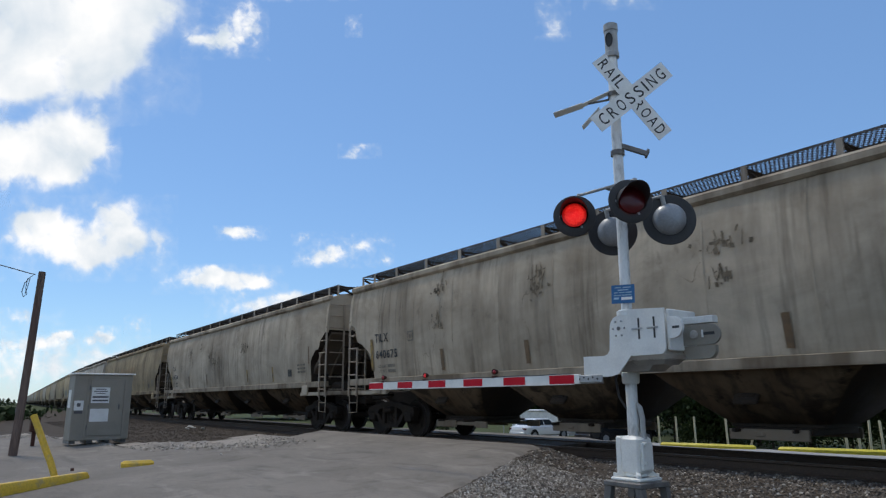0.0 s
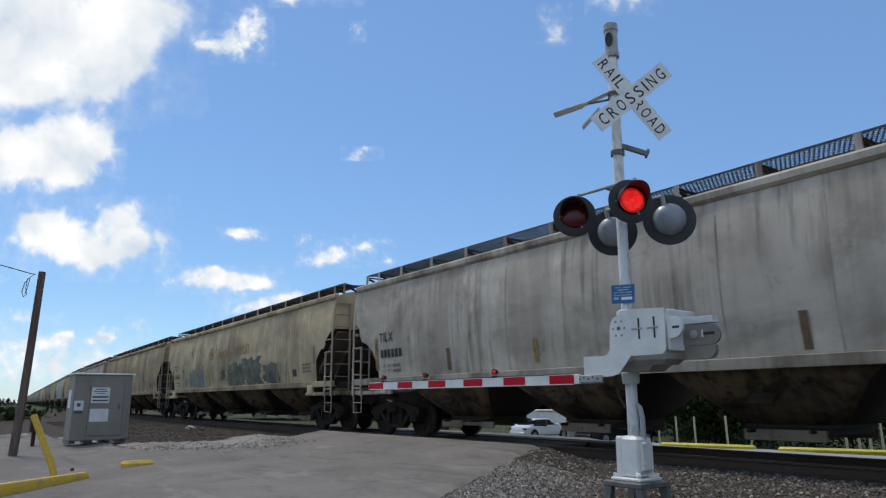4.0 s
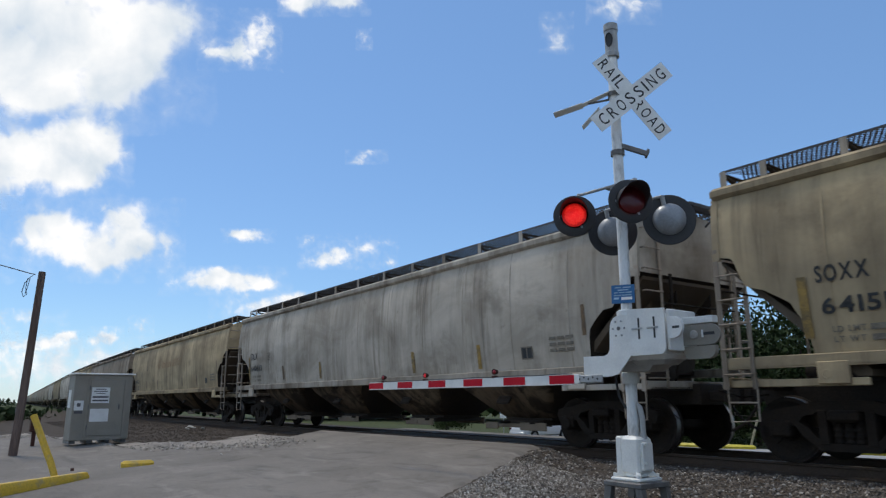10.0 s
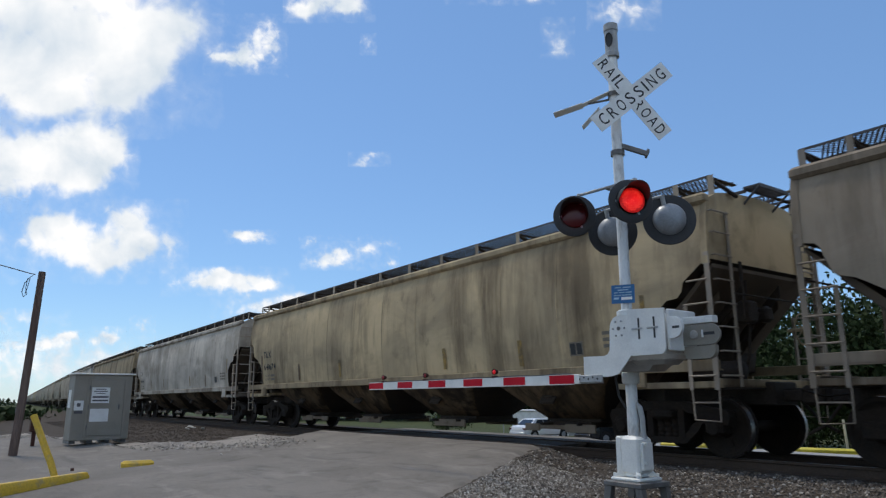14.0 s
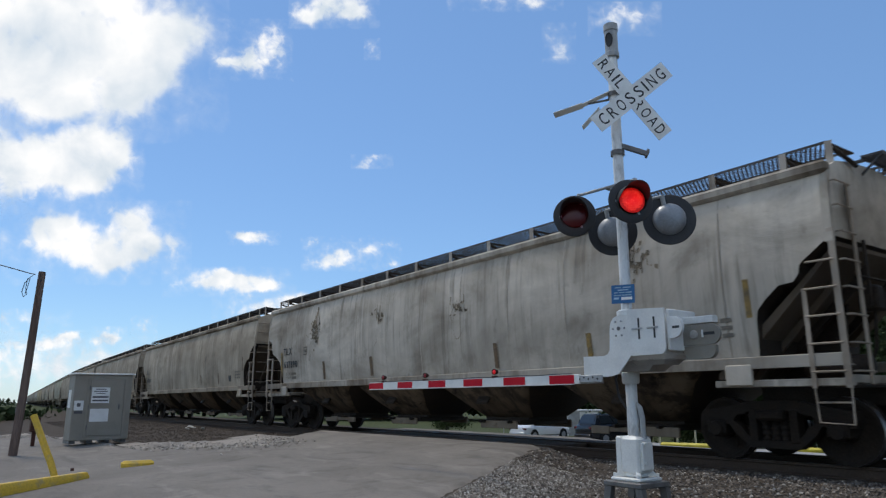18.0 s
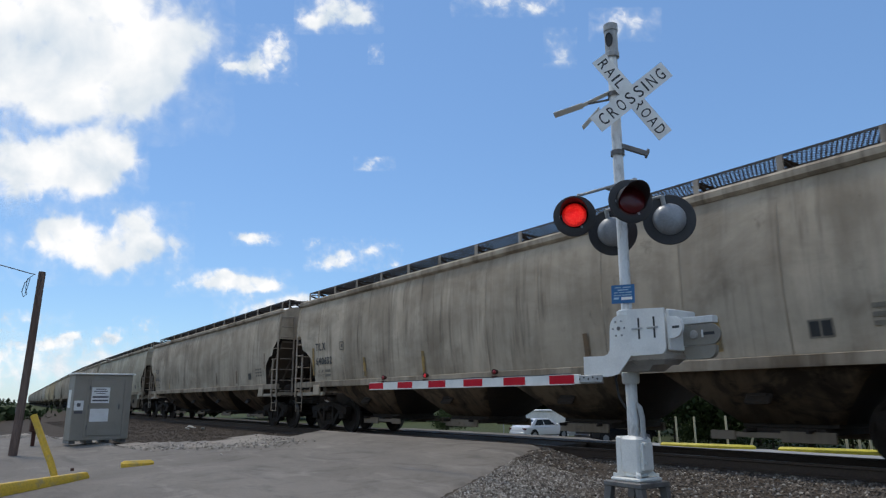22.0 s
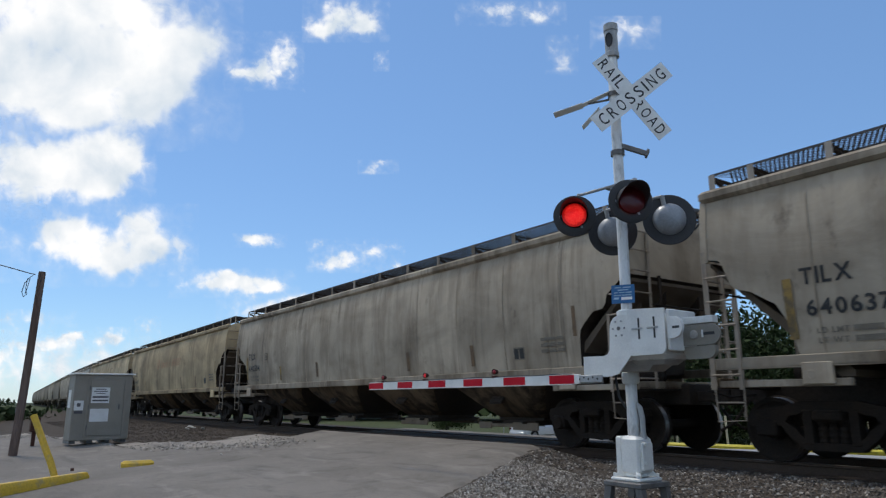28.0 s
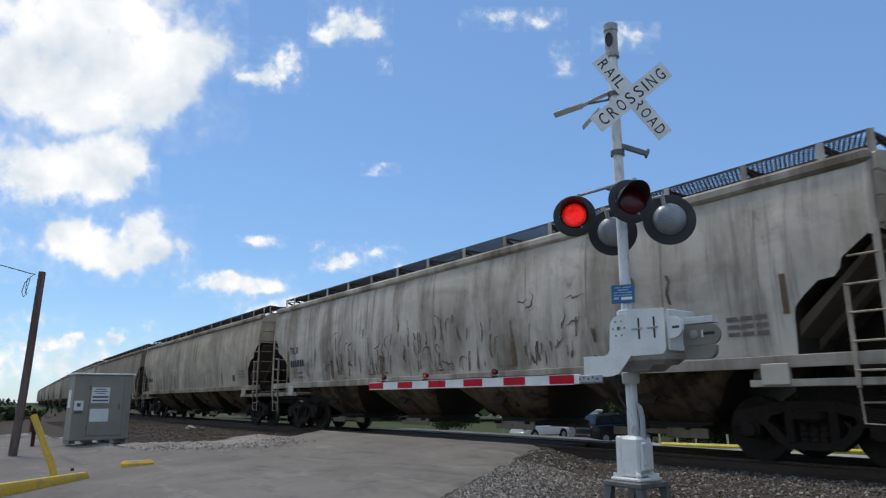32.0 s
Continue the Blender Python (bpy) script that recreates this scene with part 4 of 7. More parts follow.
# colour, dirt, mark, number, print (0 none, else strength), spray paint
CARS = [
    (GREY, 0.55, OWNER, "640675", 0, "tags"), (GREY, 0.5, OWNER, "645766", 0, "tags"), (BROWN, 0.62, "SOXX", "639765", 1, "low"), (PALE, 0.4, OWNER, "", 0, ""),
    (STRAW, 0.45, OWNER, "641567", 1, "mural"), (TAN, 0.62, OWNER, "639979", 1, ""), (GREY, 0.55, OWNER, "640571", 0, "tags"), (TAN, 0.5, "SOXX", "641514", 1, ""),
    (PALE, 0.5, OWNER, "640663", 0, ""), (TAN, 0.55, OWNER, "641620", 1, "tags"), (DARK, 0.75, OWNER, "640581", 0, ""), (TAN, 0.85, OWNER, "641674", 0, ""),
    (PALE, 0.45, OWNER, "640649", 0, ""), (BROWN, 0.85, OWNER, "641589", 1, ""), (PALE, 0.35, OWNER, "637390", 0, ""), (GREY, 0.45, OWNER, "640688", 0, ""),
    (GREY, 0.5, OWNER, "640615", 0, ""), (GREY, 0.5, OWNER, "640632", 0, ""), (GREY, 0.45, OWNER, "640612", 0, ""), (OLIVE, 0.25, OWNER, "66481", 0, "tags"),
    (GREY, 0.5, OWNER, "", 0, ""), (GREY, 0.55, OWNER, "640637", 0, "tags"), (GREY, 0.62, OWNER, "640594", 0, ""), (TAN, 0.6, OWNER, "641997", 2, ""),
    (STRAW, 0.45, OWNER, "639980", 2, "tags"), (PALE, 0.8, OWNER, "", 0, "drips"), (GREY, 0.5, OWNER, "", 0, ""), (DARK, 0.6, OWNER, "", 0, ""), (GREY, 0.6, OWNER, "", 0, ""),
    # From car 27 on, colour and dirt also hold the dim light far off.
    (DARK, 0.6, OWNER, "", 0, ""), (GREY, 0.7, OWNER, "", 0, ""), (DARK, 0.6, OWNER, "", 0, ""), (GREY, 0.7, OWNER, "", 0, ""), (DARK, 0.5, OWNER, "", 0, ""), (GREY, 0.7, OWNER, "", 0, ""), (DARK, 0.6, OWNER, "", 0, ""),
]
NAMES = {GREY: "grey", PALE: "pale grey", TAN: "tan", DARK: "dark grey", OLIVE: "olive grey", STRAW: "straw-coloured", BROWN: "brown-stained tan"}


def smudge(g, u, z, w, h, rng):
    """A small worn scrawl: short strokes and dabs crowded round one spot."""
    for i in range(int(5 + 48 * w * h / 0.16)):
        a, b = u + rng.gauss(0, w * 0.42), max(1.48, z + rng.gauss(0, h * 0.42))
        if i % 3:
            patch(g, a, a + rng.uniform(0.02, 0.09), b, b + rng.uniform(0.02, 0.09), 0.02, 0.10, i)
        else:
            patch(g, a, a + rng.uniform(0.012, 0.03), b, b + rng.uniform(0.08, 0.26), 0.021, 0.07, i)
    if w * h > 0.05:
        scrawl(g, u - w * 0.3, z, rng, 0.014)


def blotch(g, u, z, w, h, seed, lift):
    """A sprayed area with an uneven, soft-cornered outline, laid on the curved side."""
    rings, n = 7, 56
    vs, fs = [(u - HALF, -side_y(z) - lift, z)], []
    for r in range(1, rings + 1):
        for i in range(n):
            c, d = math.cos(2 * math.pi * i / n), math.sin(2 * math.pi * i / n)
            square = 1 / max(abs(c), abs(d)) ** 0.6
            grow = r / rings * square * (1 + 0.42 * noise.noise(Vector((c * 1.9, d * 1.9, seed))) + (0.30 * noise.noise(Vector((c * 6, d * 6, seed + 4))) + 0.22 * noise.noise(Vector((c * 15, d * 15, seed)))) * r / rings)
            x, q = u + w / 2 * c * grow, min(3.7, max(1.43, z + h / 2 * d * grow))
            vs.append((x - HALF, -side_y(q) - lift, q))
    fs += [(0, 1 + i, 1 + (i + 1) % n) for i in range(n)]
    for r in range(rings - 1):
        p, q = 1 + r * n, 1 + (r + 1) * n
        fs += [(p + i, q + i, q + (i + 1) % n, p + (i + 1) % n) for i in range(n)]
    g.add(vs, fs)


# worn scrawls by car: along the side, height, width, depth
SMUDGES = {
    0: [(4.3, 3.34, 0.3, 0.2), (4.26, 2.55, 0.3, 0.25), (7.7, 3.2, 0.3, 0.15), (7.6, 2.96, 0.35, 0.2), (11.7, 3.09, 0.6, 0.1), (11.5, 2.57, 0.25, 0.15)],
    2: [(3.34, 2.85, 0.15, 0.7), (2.9, 1.85, 0.3, 0.6), (6.24, 2.14, 0.35, 0.5), (6.9, 2.9, 0.25, 0.5), (5.35, 1.95, 0.4, 0.4)],
    4: [(4.43, 3.1, 0.2, 0.5), (3.1, 2.05, 0.3, 0.3), (8.13, 3.0, 0.15, 0.3), (8.9, 1.9, 0.35, 0.3), (9.2, 1.85, 0.3, 0.3)],
    6: [(6.27, 2.49, 0.4, 0.2), (7.63, 2.21, 0.35, 0.35), (7.99, 1.84, 0.2, 0.2), (3.74, 1.9, 0.3, 0.5), (10.92, 2.41, 0.4, 0.15), (11.58, 2.24, 0.35, 0.2), (12.41, 2.45, 0.12, 0.2)],
    9: [(4.6, 2.7, 0.15, 0.3), (10.4, 3.3, 0.08, 0.2), (6.2, 2.0, 0.1, 0.2)],
    14: [(3.75, 3.0, 0.4, 0.6), (3.8, 2.95, 0.3, 0.5), (7.7, 2.94, 0.3, 0.25), (11.2, 2.86, 0.35, 0.2), (16.1, 3.08, 0.35, 0.3)],
    24: [(4.07, 2.73, 0.15, 0.2), (4.5, 1.95, 0.7, 0.25), (7.21, 1.83, 0.07, 0.3), (7.98, 1.94, 0.2, 0.6), (9.19, 1.71, 0.06, 0.3), (9.78, 1.77, 0.06, 0.3), (12.14, 3.17, 0.15, 0.2), (12.53, 3.23, 0.15, 0.1), (11.89, 2.69, 0.3, 0.1), (13.15, 2.05, 0.5, 0.1), (13.6, 1.78, 0.4, 0.1), (6.1, 1.8, 0.2, 0.3)],
    19: [(4.18, 3.18, 0.15, 0.1), (4.17, 2.85, 0.2, 0.12), (4.7, 2.93, 0.15, 0.1), (7.1, 3.03, 0.2, 0.15), (8.2, 2.67, 0.2, 0.12), (8.0, 2.36, 0.15, 0.1), (8.8, 2.27, 0.2, 0.1)],
}
BLOTCHES = {
    2: ((M_TEAL, "worn grey spray-painted patch", [(8.7, 1.85, 0.9, 0.5), (9.4, 1.78, 0.7, 0.4), (9.2, 2.12, 0.5, 0.16)]), (M_GREENSPRAY, "olive spray-painted strokes", [(5.2, 1.8, 0.5, 0.6), (7.2, 1.75, 0.35, 0.5)])),
    4: ((M_TEAL, "faded grey-teal spray-painted mural", [(4.5, 1.85, 0.9, 0.75), (5.4, 1.75, 1.1, 0.6), (6.15, 1.95, 0.6, 0.85), (3.5, 1.7, 0.4, 0.35), (5.1, 2.15, 0.35, 0.3)]), (M_GREENSPRAY, "dark green spray-painted mural", [(10.2, 1.72, 1.1, 0.6), (11.1, 1.85, 1.3, 0.85), (12.6, 1.9, 1.8, 1.0), (14.4, 1.75, 1.4, 0.7), (10.1, 2.14, 0.5, 0.3)]), (M_AMBER, "short ochre spray strokes", [(9.92, 1.79, 0.1, 0.3)])),
    6: ((M_AMBER, "short ochre spray strokes", [(7.1, 1.79, 0.1, 0.32), (12.26, 1.73, 0.14, 0.32)]),),
}


def markings(car, k, mark, number, prints, spray):
    """Stencils, reflectors, prints and spray paint on the side that is seen."""
    rng = random.Random(100 + k)
    g = Geo()
    v, f = text_geo(mark, 0.22, 0.66)
    on_side(g, v, f, 1.43, 2.32)
    part("reporting_mark", g, M_BLACK, car, "black stencilled letters", smooth=0)
    g = Geo()
    if number:
        v, f = text_geo(number, 0.21, 1.04)
        on_side(g, v, f, 1.46, 1.90)
    else:
        for i in range(6):
            patch(g, 1.46 + i * 0.175, 1.59 + i * 0.175, 1.90, 2.11)
    part("car_number", g, M_BLACK, car, "black stencilled number", smooth=0)
    g = Geo()
    for words, z in (("LD LMT", 1.66), ("LT WT", 1.53)):
        v, f = text_geo(words, 0.075)
        on_side(g, v, f, 1.55, z)
        patch(g, 2.0, 2.36, z, z + 0.075)
    for i in range(3):
        for j in range(3):
            patch(g, 17.15 + j * 0.22, 17.33 + j * 0.22, 1.92 - i * 0.11, 1.98 - i * 0.11)
    if rng.random() < 0.6:
        patch(g, 3.0, 3.03, 2.25, 2.5), patch(g, 3.22, 3.25, 2.25, 2.5), patch(g, 3.03, 3.22, 2.47, 2.5), patch(g, 3.03, 3.22, 2.25, 2.28), patch(g, 3.08, 3.17, 2.33, 2.42)
    tagged(part("data_stencil", g, M_FADED, car, "faded small stencilled data", smooth=0), kind="stuff")
    g = Geo()
    patch(g, 16.36, 16.485, 1.62, 1.82), patch(g, 16.515, 16.64, 1.62, 1.82)
    plate = part("plate", g, M_BLACK, car, "black two-panel plate", smooth=0)
    g = Geo()
    patch(g, 16.335, 16.665, 1.595, 1.845, 0.014)
    part("plate_border", g, M_FADED, plate, "worn pale border", smooth=0)
    for i, u in enumerate((4.4, 7.24, 12.42, 15.0, 18.05)):
        g = Geo()
        if i == 4:
            patch(g, u - 0.04, u + 0.05, 1.95, 2.5)
        else:
            patch(g, u - 0.06, u + 0.06, 1.50 + rng.uniform(-0.05, 0.05), 1.98)
        part("reflector", g, M_AMBER if rng.random() < 0.45 else M_RUST, car, smooth=0)
    g = Geo()
    patch(g, 1.18, 1.30, 1.60, 2.42)
    part("reflector", g, M_RUST if NAMES_OF[k] in ("tan", "straw-coloured", "brown-stained tan") and mark == OWNER else M_AMBER, car, smooth=0)
    if prints:
        g = Geo()
        ring, n = [], 20
        for r in (0.17, 0.28):
            ring += [(r * math.cos(2 * math.pi * i / n), 0, r * math.sin(2 * math.pi * i / n)) for i in range(n)]
        on_side(g, ring, [(i, (i + 1) % n, n + (i + 1) % n, n + i) for i in range(n)], 7.5, 2.82)
        on_side(g, [(0.3 * x, y, 0.3 * z) for x, y, z in ring[n:]], [tuple(range(n))], 7.5, 2.82)
        x = 8.2
        for i, w in enumerate((0.28, 0.22, 0.16, 0.22, 0.26, 0.22, 0.22, 0.0, 0.22, 0.24, 0.22, 0.24, 0.24, 0.24)):
            if w:
                h = 0.36 if i in (0, 4, 8, 9, 10, 11, 12, 13) else 0.25
                patch(g, x, x + 0.055, 2.60, 2.60 + h, 0.018)
                patch(g, x + w - 0.055, x + w, 2.60, 2.60 + h * (0.5 if i == 2 else 1), 0.018)
                patch(g, x + 0.055, x + w - 0.055, 2.60 + (h - 0.05) * (i % 2), 2.65 + (h - 0.05) * (i % 2), 0.018)
            x += (w or 0.2) + 0.06
        tagged(part("side_print", g, M_BRIGHTORANGE if prints == 2 else M_ORANGE, car, "faded orange round emblem and lettering blocks", smooth=0), kind="stuff")
    if k in SMUDGES or spray == "tags":
        g = Geo()
        spots = SMUDGES.get(k) or [(rng.uniform(3.5, 16), rng.uniform(1.9, 3.2), rng.uniform(0.2, 0.55), rng.uniform(0.15, 0.35)) for i in range(6)]
        for u, z, w, h in spots:
            smudge(g, u, z, w, h, rng)
        tagged(part("spray_paint", g, M_TAG, car, "small dark spray-paint scrawls", smooth=0), kind="stuff")
    for mt, words, spots in BLOTCHES.get(k, ()):
        g = Geo()
        for i, (u, z, w, h) in enumerate(spots):
            blotch(g, u, z, w, h, k * 7.1 + i * 3.3, 0.016 + 0.0006 * i)
        tagged(part("spray_paint", g, mt, car, words, smooth=0), kind="stuff")
    if spray in ("low", "mural"):
        g = Geo()
        for i in range(34):
            a, b = rng.choice((rng.uniform(3.0, 9.8), rng.uniform(8.8, 16.0))), rng.uniform(1.5, 2.15)
            patch(g, a, a + rng.uniform(0.015, 0.045), b, b + rng.uniform(0.12, 0.4), 0.023, 0.12, i)
        for i in range(9):
            scrawl(g, rng.uniform(8.7, 9.5) if spray == "mural" else rng.uniform(5.8, 9.4), rng.uniform(1.7, 2.1), rng, 0.022)
        tagged(part("spray_paint", g, M_TAG, car, "dark spray-paint strokes", smooth=0), kind="stuff")
    if spray == "drips":
        g = Geo()
        for i in range(90):
            a, b = rng.uniform(2.5, 16.5), 1.45 + abs(rng.gauss(0.0, 0.42))
            patch(g, a, a + rng.uniform(0.015, 0.05), b, min(3.0, b + rng.uniform(0.12, 0.5)), 0.022, 0.10, i)
        for i in range(26):
            a, b = rng.uniform(3.0, 16.0), rng.uniform(1.5, 2.4)
            scrawl(g, a, b, rng, 0.035)
        tagged(part("spray_paint", g, M_TAG, car, "long dark drips of old spray paint", smooth=0), kind="stuff")


NAMES_OF = [NAMES[c[0]] for c in CARS]
base_cars = {flat: hopper_car(flat) for flat in (False, True)}
train, used = [], set()
for k, (colour, dirt, mark, number, prints, spray) in enumerate(CARS):
    flat = k == 19
    car = base_cars[flat] if flat not in used else copy_thing(base_cars[flat], pose(0, 0, 0))
    used.add(flat)
    train.append(car)
for k, (colour, dirt, mark, number, prints, spray) in enumerate(CARS):
    dirt *= 0.85
    car = train[k]
    jit = 1 + 0.06 * math.sin(k * 2.3)
    for o in car.children_recursive:
        if o.name.startswith("weld_seams"):
            o.color = (colour[0] * 0.94, colour[1] * 0.93, colour[2] * 0.92, dirt)
            continue
        if o.name.startswith(("hopper_bay", "slope_sheet", "ladder", "step", "walkway_bracket", "gate_side")):
            f = 0.24 if o.name.startswith(("hopper_bay", "slope_sheet")) else 0.82 if o.name.startswith("walkway") else 0.62
            # Slope sheet brown holds the shade of its recess as well as grime.
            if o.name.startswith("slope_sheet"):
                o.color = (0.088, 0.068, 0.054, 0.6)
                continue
            # Bay browns are darkened for shade under the car as well as grime.
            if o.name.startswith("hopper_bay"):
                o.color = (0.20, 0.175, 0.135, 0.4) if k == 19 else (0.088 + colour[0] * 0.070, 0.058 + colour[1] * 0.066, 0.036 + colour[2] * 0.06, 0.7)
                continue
            mean = (colour[0] + colour[1] + colour[2]) / 3
            if o.name.startswith("gate_side"):
                o.color = (0.25, 0.20, 0.150, 0.5)
                continue
            if o.name.startswith(("ladder", "step")):
                o.color = (0.76 * mean * 1.20, 0.76 * mean * 1.0, 0.76 * mean * 0.80, 0.2)
                continue
            o.color = tuple((0.35 * a + 0.65 * mean * b) * f for a, b in zip(colour, (1.08, 0.98, 0.88))) + (0.25,)
            continue
        if o.name.startswith(("side_sill", "roof_chord")):
            jit_part = jit * (0.70 if o.name.startswith("side_sill") else 0.88)
            o.color = (colour[0] * jit_part, colour[1] * jit_part, colour[2] * jit_part, 0.8)
            continue
        o.color = (colour[0] * jit, colour[1] * jit, colour[2] * jit, 1.0 if o.name.startswith("end_sill") else dirt)
    markings(car, k, mark, number, prints, spray)
    state = "heavily stained" if dirt > 0.55 else "weathered" if dirt > 0.34 else "lightly soiled"
    extra = " with orange print" if prints else " with spray paint" if spray else ""
    tagged(car, "%s %s covered hopper car%s on rails" % (state, NAMES[colour], extra))

# ---- the crossing signal ----
MAST = Vector((-5.18, -4.34, 0.0))
signal = thing("crossing_signal", pose(MAST.x, MAST.y, 0, -0.25, 0.2, 0), "silver railroad crossing signal mast with flashing lamps and gate", "crossing signal")
RX90 = Matrix.Rotation(radians(90), 4, "X")


def plain(name, colour, strength=0.0, rough=0.25):
    m, nt, b = nodes_of(name)
    b.inputs["Base Color"].default_value = (*colour, 1)
    b.inputs["Roughness"].default_value = rough
    if strength:
        b.inputs["Emission Color"].default_value = (*colour, 1)
        b.inputs["Emission Strength"].default_value = strength
    return m


def lit_lens():
    """Glowing red lens with the fine rings of its diodes."""
    m, nt, b = nodes_of("lit_red_lens")
    tc = nt.nodes.new("ShaderNodeTexCoord")
    wob = node(nt, "ShaderNodeTexNoise", Scale=14.0, Detail=2.0)
    nt.links.new(tc.outputs["Object"], wob.inputs["Vector"])
    ve = node(nt, "ShaderNodeTexVoronoi", Scale=52.0, Randomness=0.35)
    nt.links.new(tc.outputs["Object"], ve.inputs["Vector"])
    cell = ramp(nt, ve.outputs["Distance"], 0.15, 0.62, 1.0, 0.0)
    c = mixer(nt, cell, (0.95, 0.004, 0.006), (1.0, 0.050, 0.030))
    nt.links.new(c, b.inputs["Emission Color"])
    ln = nt.nodes.new("ShaderNodeVectorMath")
    ln.operation = "LENGTH"
    nt.links.new(tc.outputs["Object"], ln.inputs[0])
    glow = nt.nodes.new("ShaderNodeMath")
    glow.operation = "MULTIPLY"
    nt.links.new(ramp(nt, ln.outputs["Value"], 0.06, 0.15, 1.35, 0.30), glow.inputs[0])
    lit = nt.nodes.new("ShaderNodeMath")
    lit.operation = "MULTIPLY"
    nt.links.new(ramp(nt, cell, 0, 1, 0.42, 1.25), lit.inputs[0])
    nt.links.new(ramp(nt, wob.outputs["Fac"], 0.35, 0.65, 0.8, 1.15), lit.inputs[1])
    nt.links.new(lit.outputs[0], glow.inputs[1])
    nt.links.new(glow.outputs[0], b.inputs["Emission Strength"])
    b.inputs["Base Color"].default_value = (0.5, 0.01, 0.01, 1)
    return m


M_GATELIT = plain("dim_lit_red_lens", (0.55, 0.015, 0.02), 0.45, 0.3)
M_LIT, M_UNLIT = lit_lens(), plain("dark_red_lens", (0.10, 0.006, 0.008), 0, 0.3)

# mast, base and junction box
mast = Geo()
mast.lathe([(0.066, 0.0), (0.066, 1.1), (0.064, 1.12), (0.064, 5.2), (0.0, 5.2)], 20)
mast.lathe([(0.085, 1.02), (0.085, 1.2), (0.066, 1.22)], 20)
part("mast", mast, M_GALV, signal)
bell = Geo()
bell.lathe([(0.075, 5.13), (0.092, 5.14), (0.092, 5.2), (0.083, 5.21), (0.083, 5.5), (0.092, 5.51), (0.092, 5.6), (0.06, 5.62), (0.0, 5.62)], 24)
bell_part = part("bell", bell, M_GREYMETAL, signal, "grey cylindrical bell with an oval mouth")
mouth = Geo()
mouth.lathe([(0.0, 0.0), (0.042, 0.0), (0.048, 0.012), (0.05, 0.0)], 18, at=Matrix.Translation((0.030, -0.080, 5.36)) @ Matrix.Rotation(radians(20), 4, "Z") @ RX90 @ Matrix.Diagonal((1.0, 2.0, 1.0, 1.0)))
part("bell_mouth", mouth, M_LAMPBLACK, bell_part, "dark oval mouth")
base = Geo()
base.box(-0.2, 0.2, -0.2, 0.2, -0.07, -0.03, 0.012)
base.lathe([(0.13, -0.02), (0.115, 0.06), (0.10, 0.12), (0.10, 0.4), (0.075, 0.42)], 20)
for a in range(4):
    turn = Matrix.Rotation(radians(45 + 90 * a), 4, "Z")
    base.prism([(0.08, -0.02), (0.24, -0.02), (0.18, 0.04), (0.08, 0.10)], -0.025, 0.025, at=turn)
    base.lathe([(0.0, 0.015), (0.018, 0.01), (0.018, -0.03)], 8, at=turn @ Matrix.Translation((0.235, 0, 0)))
part("mast_base", base, M_ALUM, signal, "light grey cast base with bolts")
jbox = Geo()
jbox.box(-0.175, -0.10, -0.12, 0.12, 0.0, 0.41, 0.015)
jbox.box(-0.09, 0.15, -0.14, 0.12, 0.0, 0.41, 0.03)
jbox.box(0.145, 0.185, -0.10, 0.09, 0.04, 0.36, 0.02)
jpart = part("junction_box", jbox, M_ALUM, signal, "light grey split cast junction box")
for z in (0.13, 0.33):
    part("latch", Geo().lathe([(0.0, -0.02), (0.02, -0.015), (0.02, 0.01)], 10, at=Matrix.Translation((0.19, -0.06, z)) @ Matrix.Rotation(radians(90), 4, "Y")), M_WHITE, jpart)
part("conduit", Geo().tube([(0.11, 0.02, 0.39), (0.115, 0.02, 0.46), (0.115, 0.02, 0.62), (0.09, 0.02, 0.73), (0.03, 0.0, 0.79), (-0.02, 0.0, 0.81)], [0.045, 0.032, 0.032, 0.03, 0.028, 0.026], 12), M_GREYMETAL, signal)
part("cable", Geo().tube([(-0.07, -0.1, 1.25), (-0.12, -0.12, 1.05), (-0.1, -0.1, 0.85), (-0.04, -0.06, 0.72)], 0.014, 8), M_WIRE, signal, "black cable loop")
found = Geo()
found.box(-0.26, 0.26, -0.26, 0.26, -0.13, -0.07, 0.01)
for x in (-0.21, 0.21):
    for y in (-0.21, 0.21):
        found.prism([(x - 0.045, -0.13), (x + 0.045, -0.13), (x * 1.3 + 0.045, -0.55), (x * 1.3 - 0.045, -0.55)], y - 0.035, y + 0.035)
part("foundation", found, M_DARKMETAL, signal, "grey steel foundation frame set in ballast")


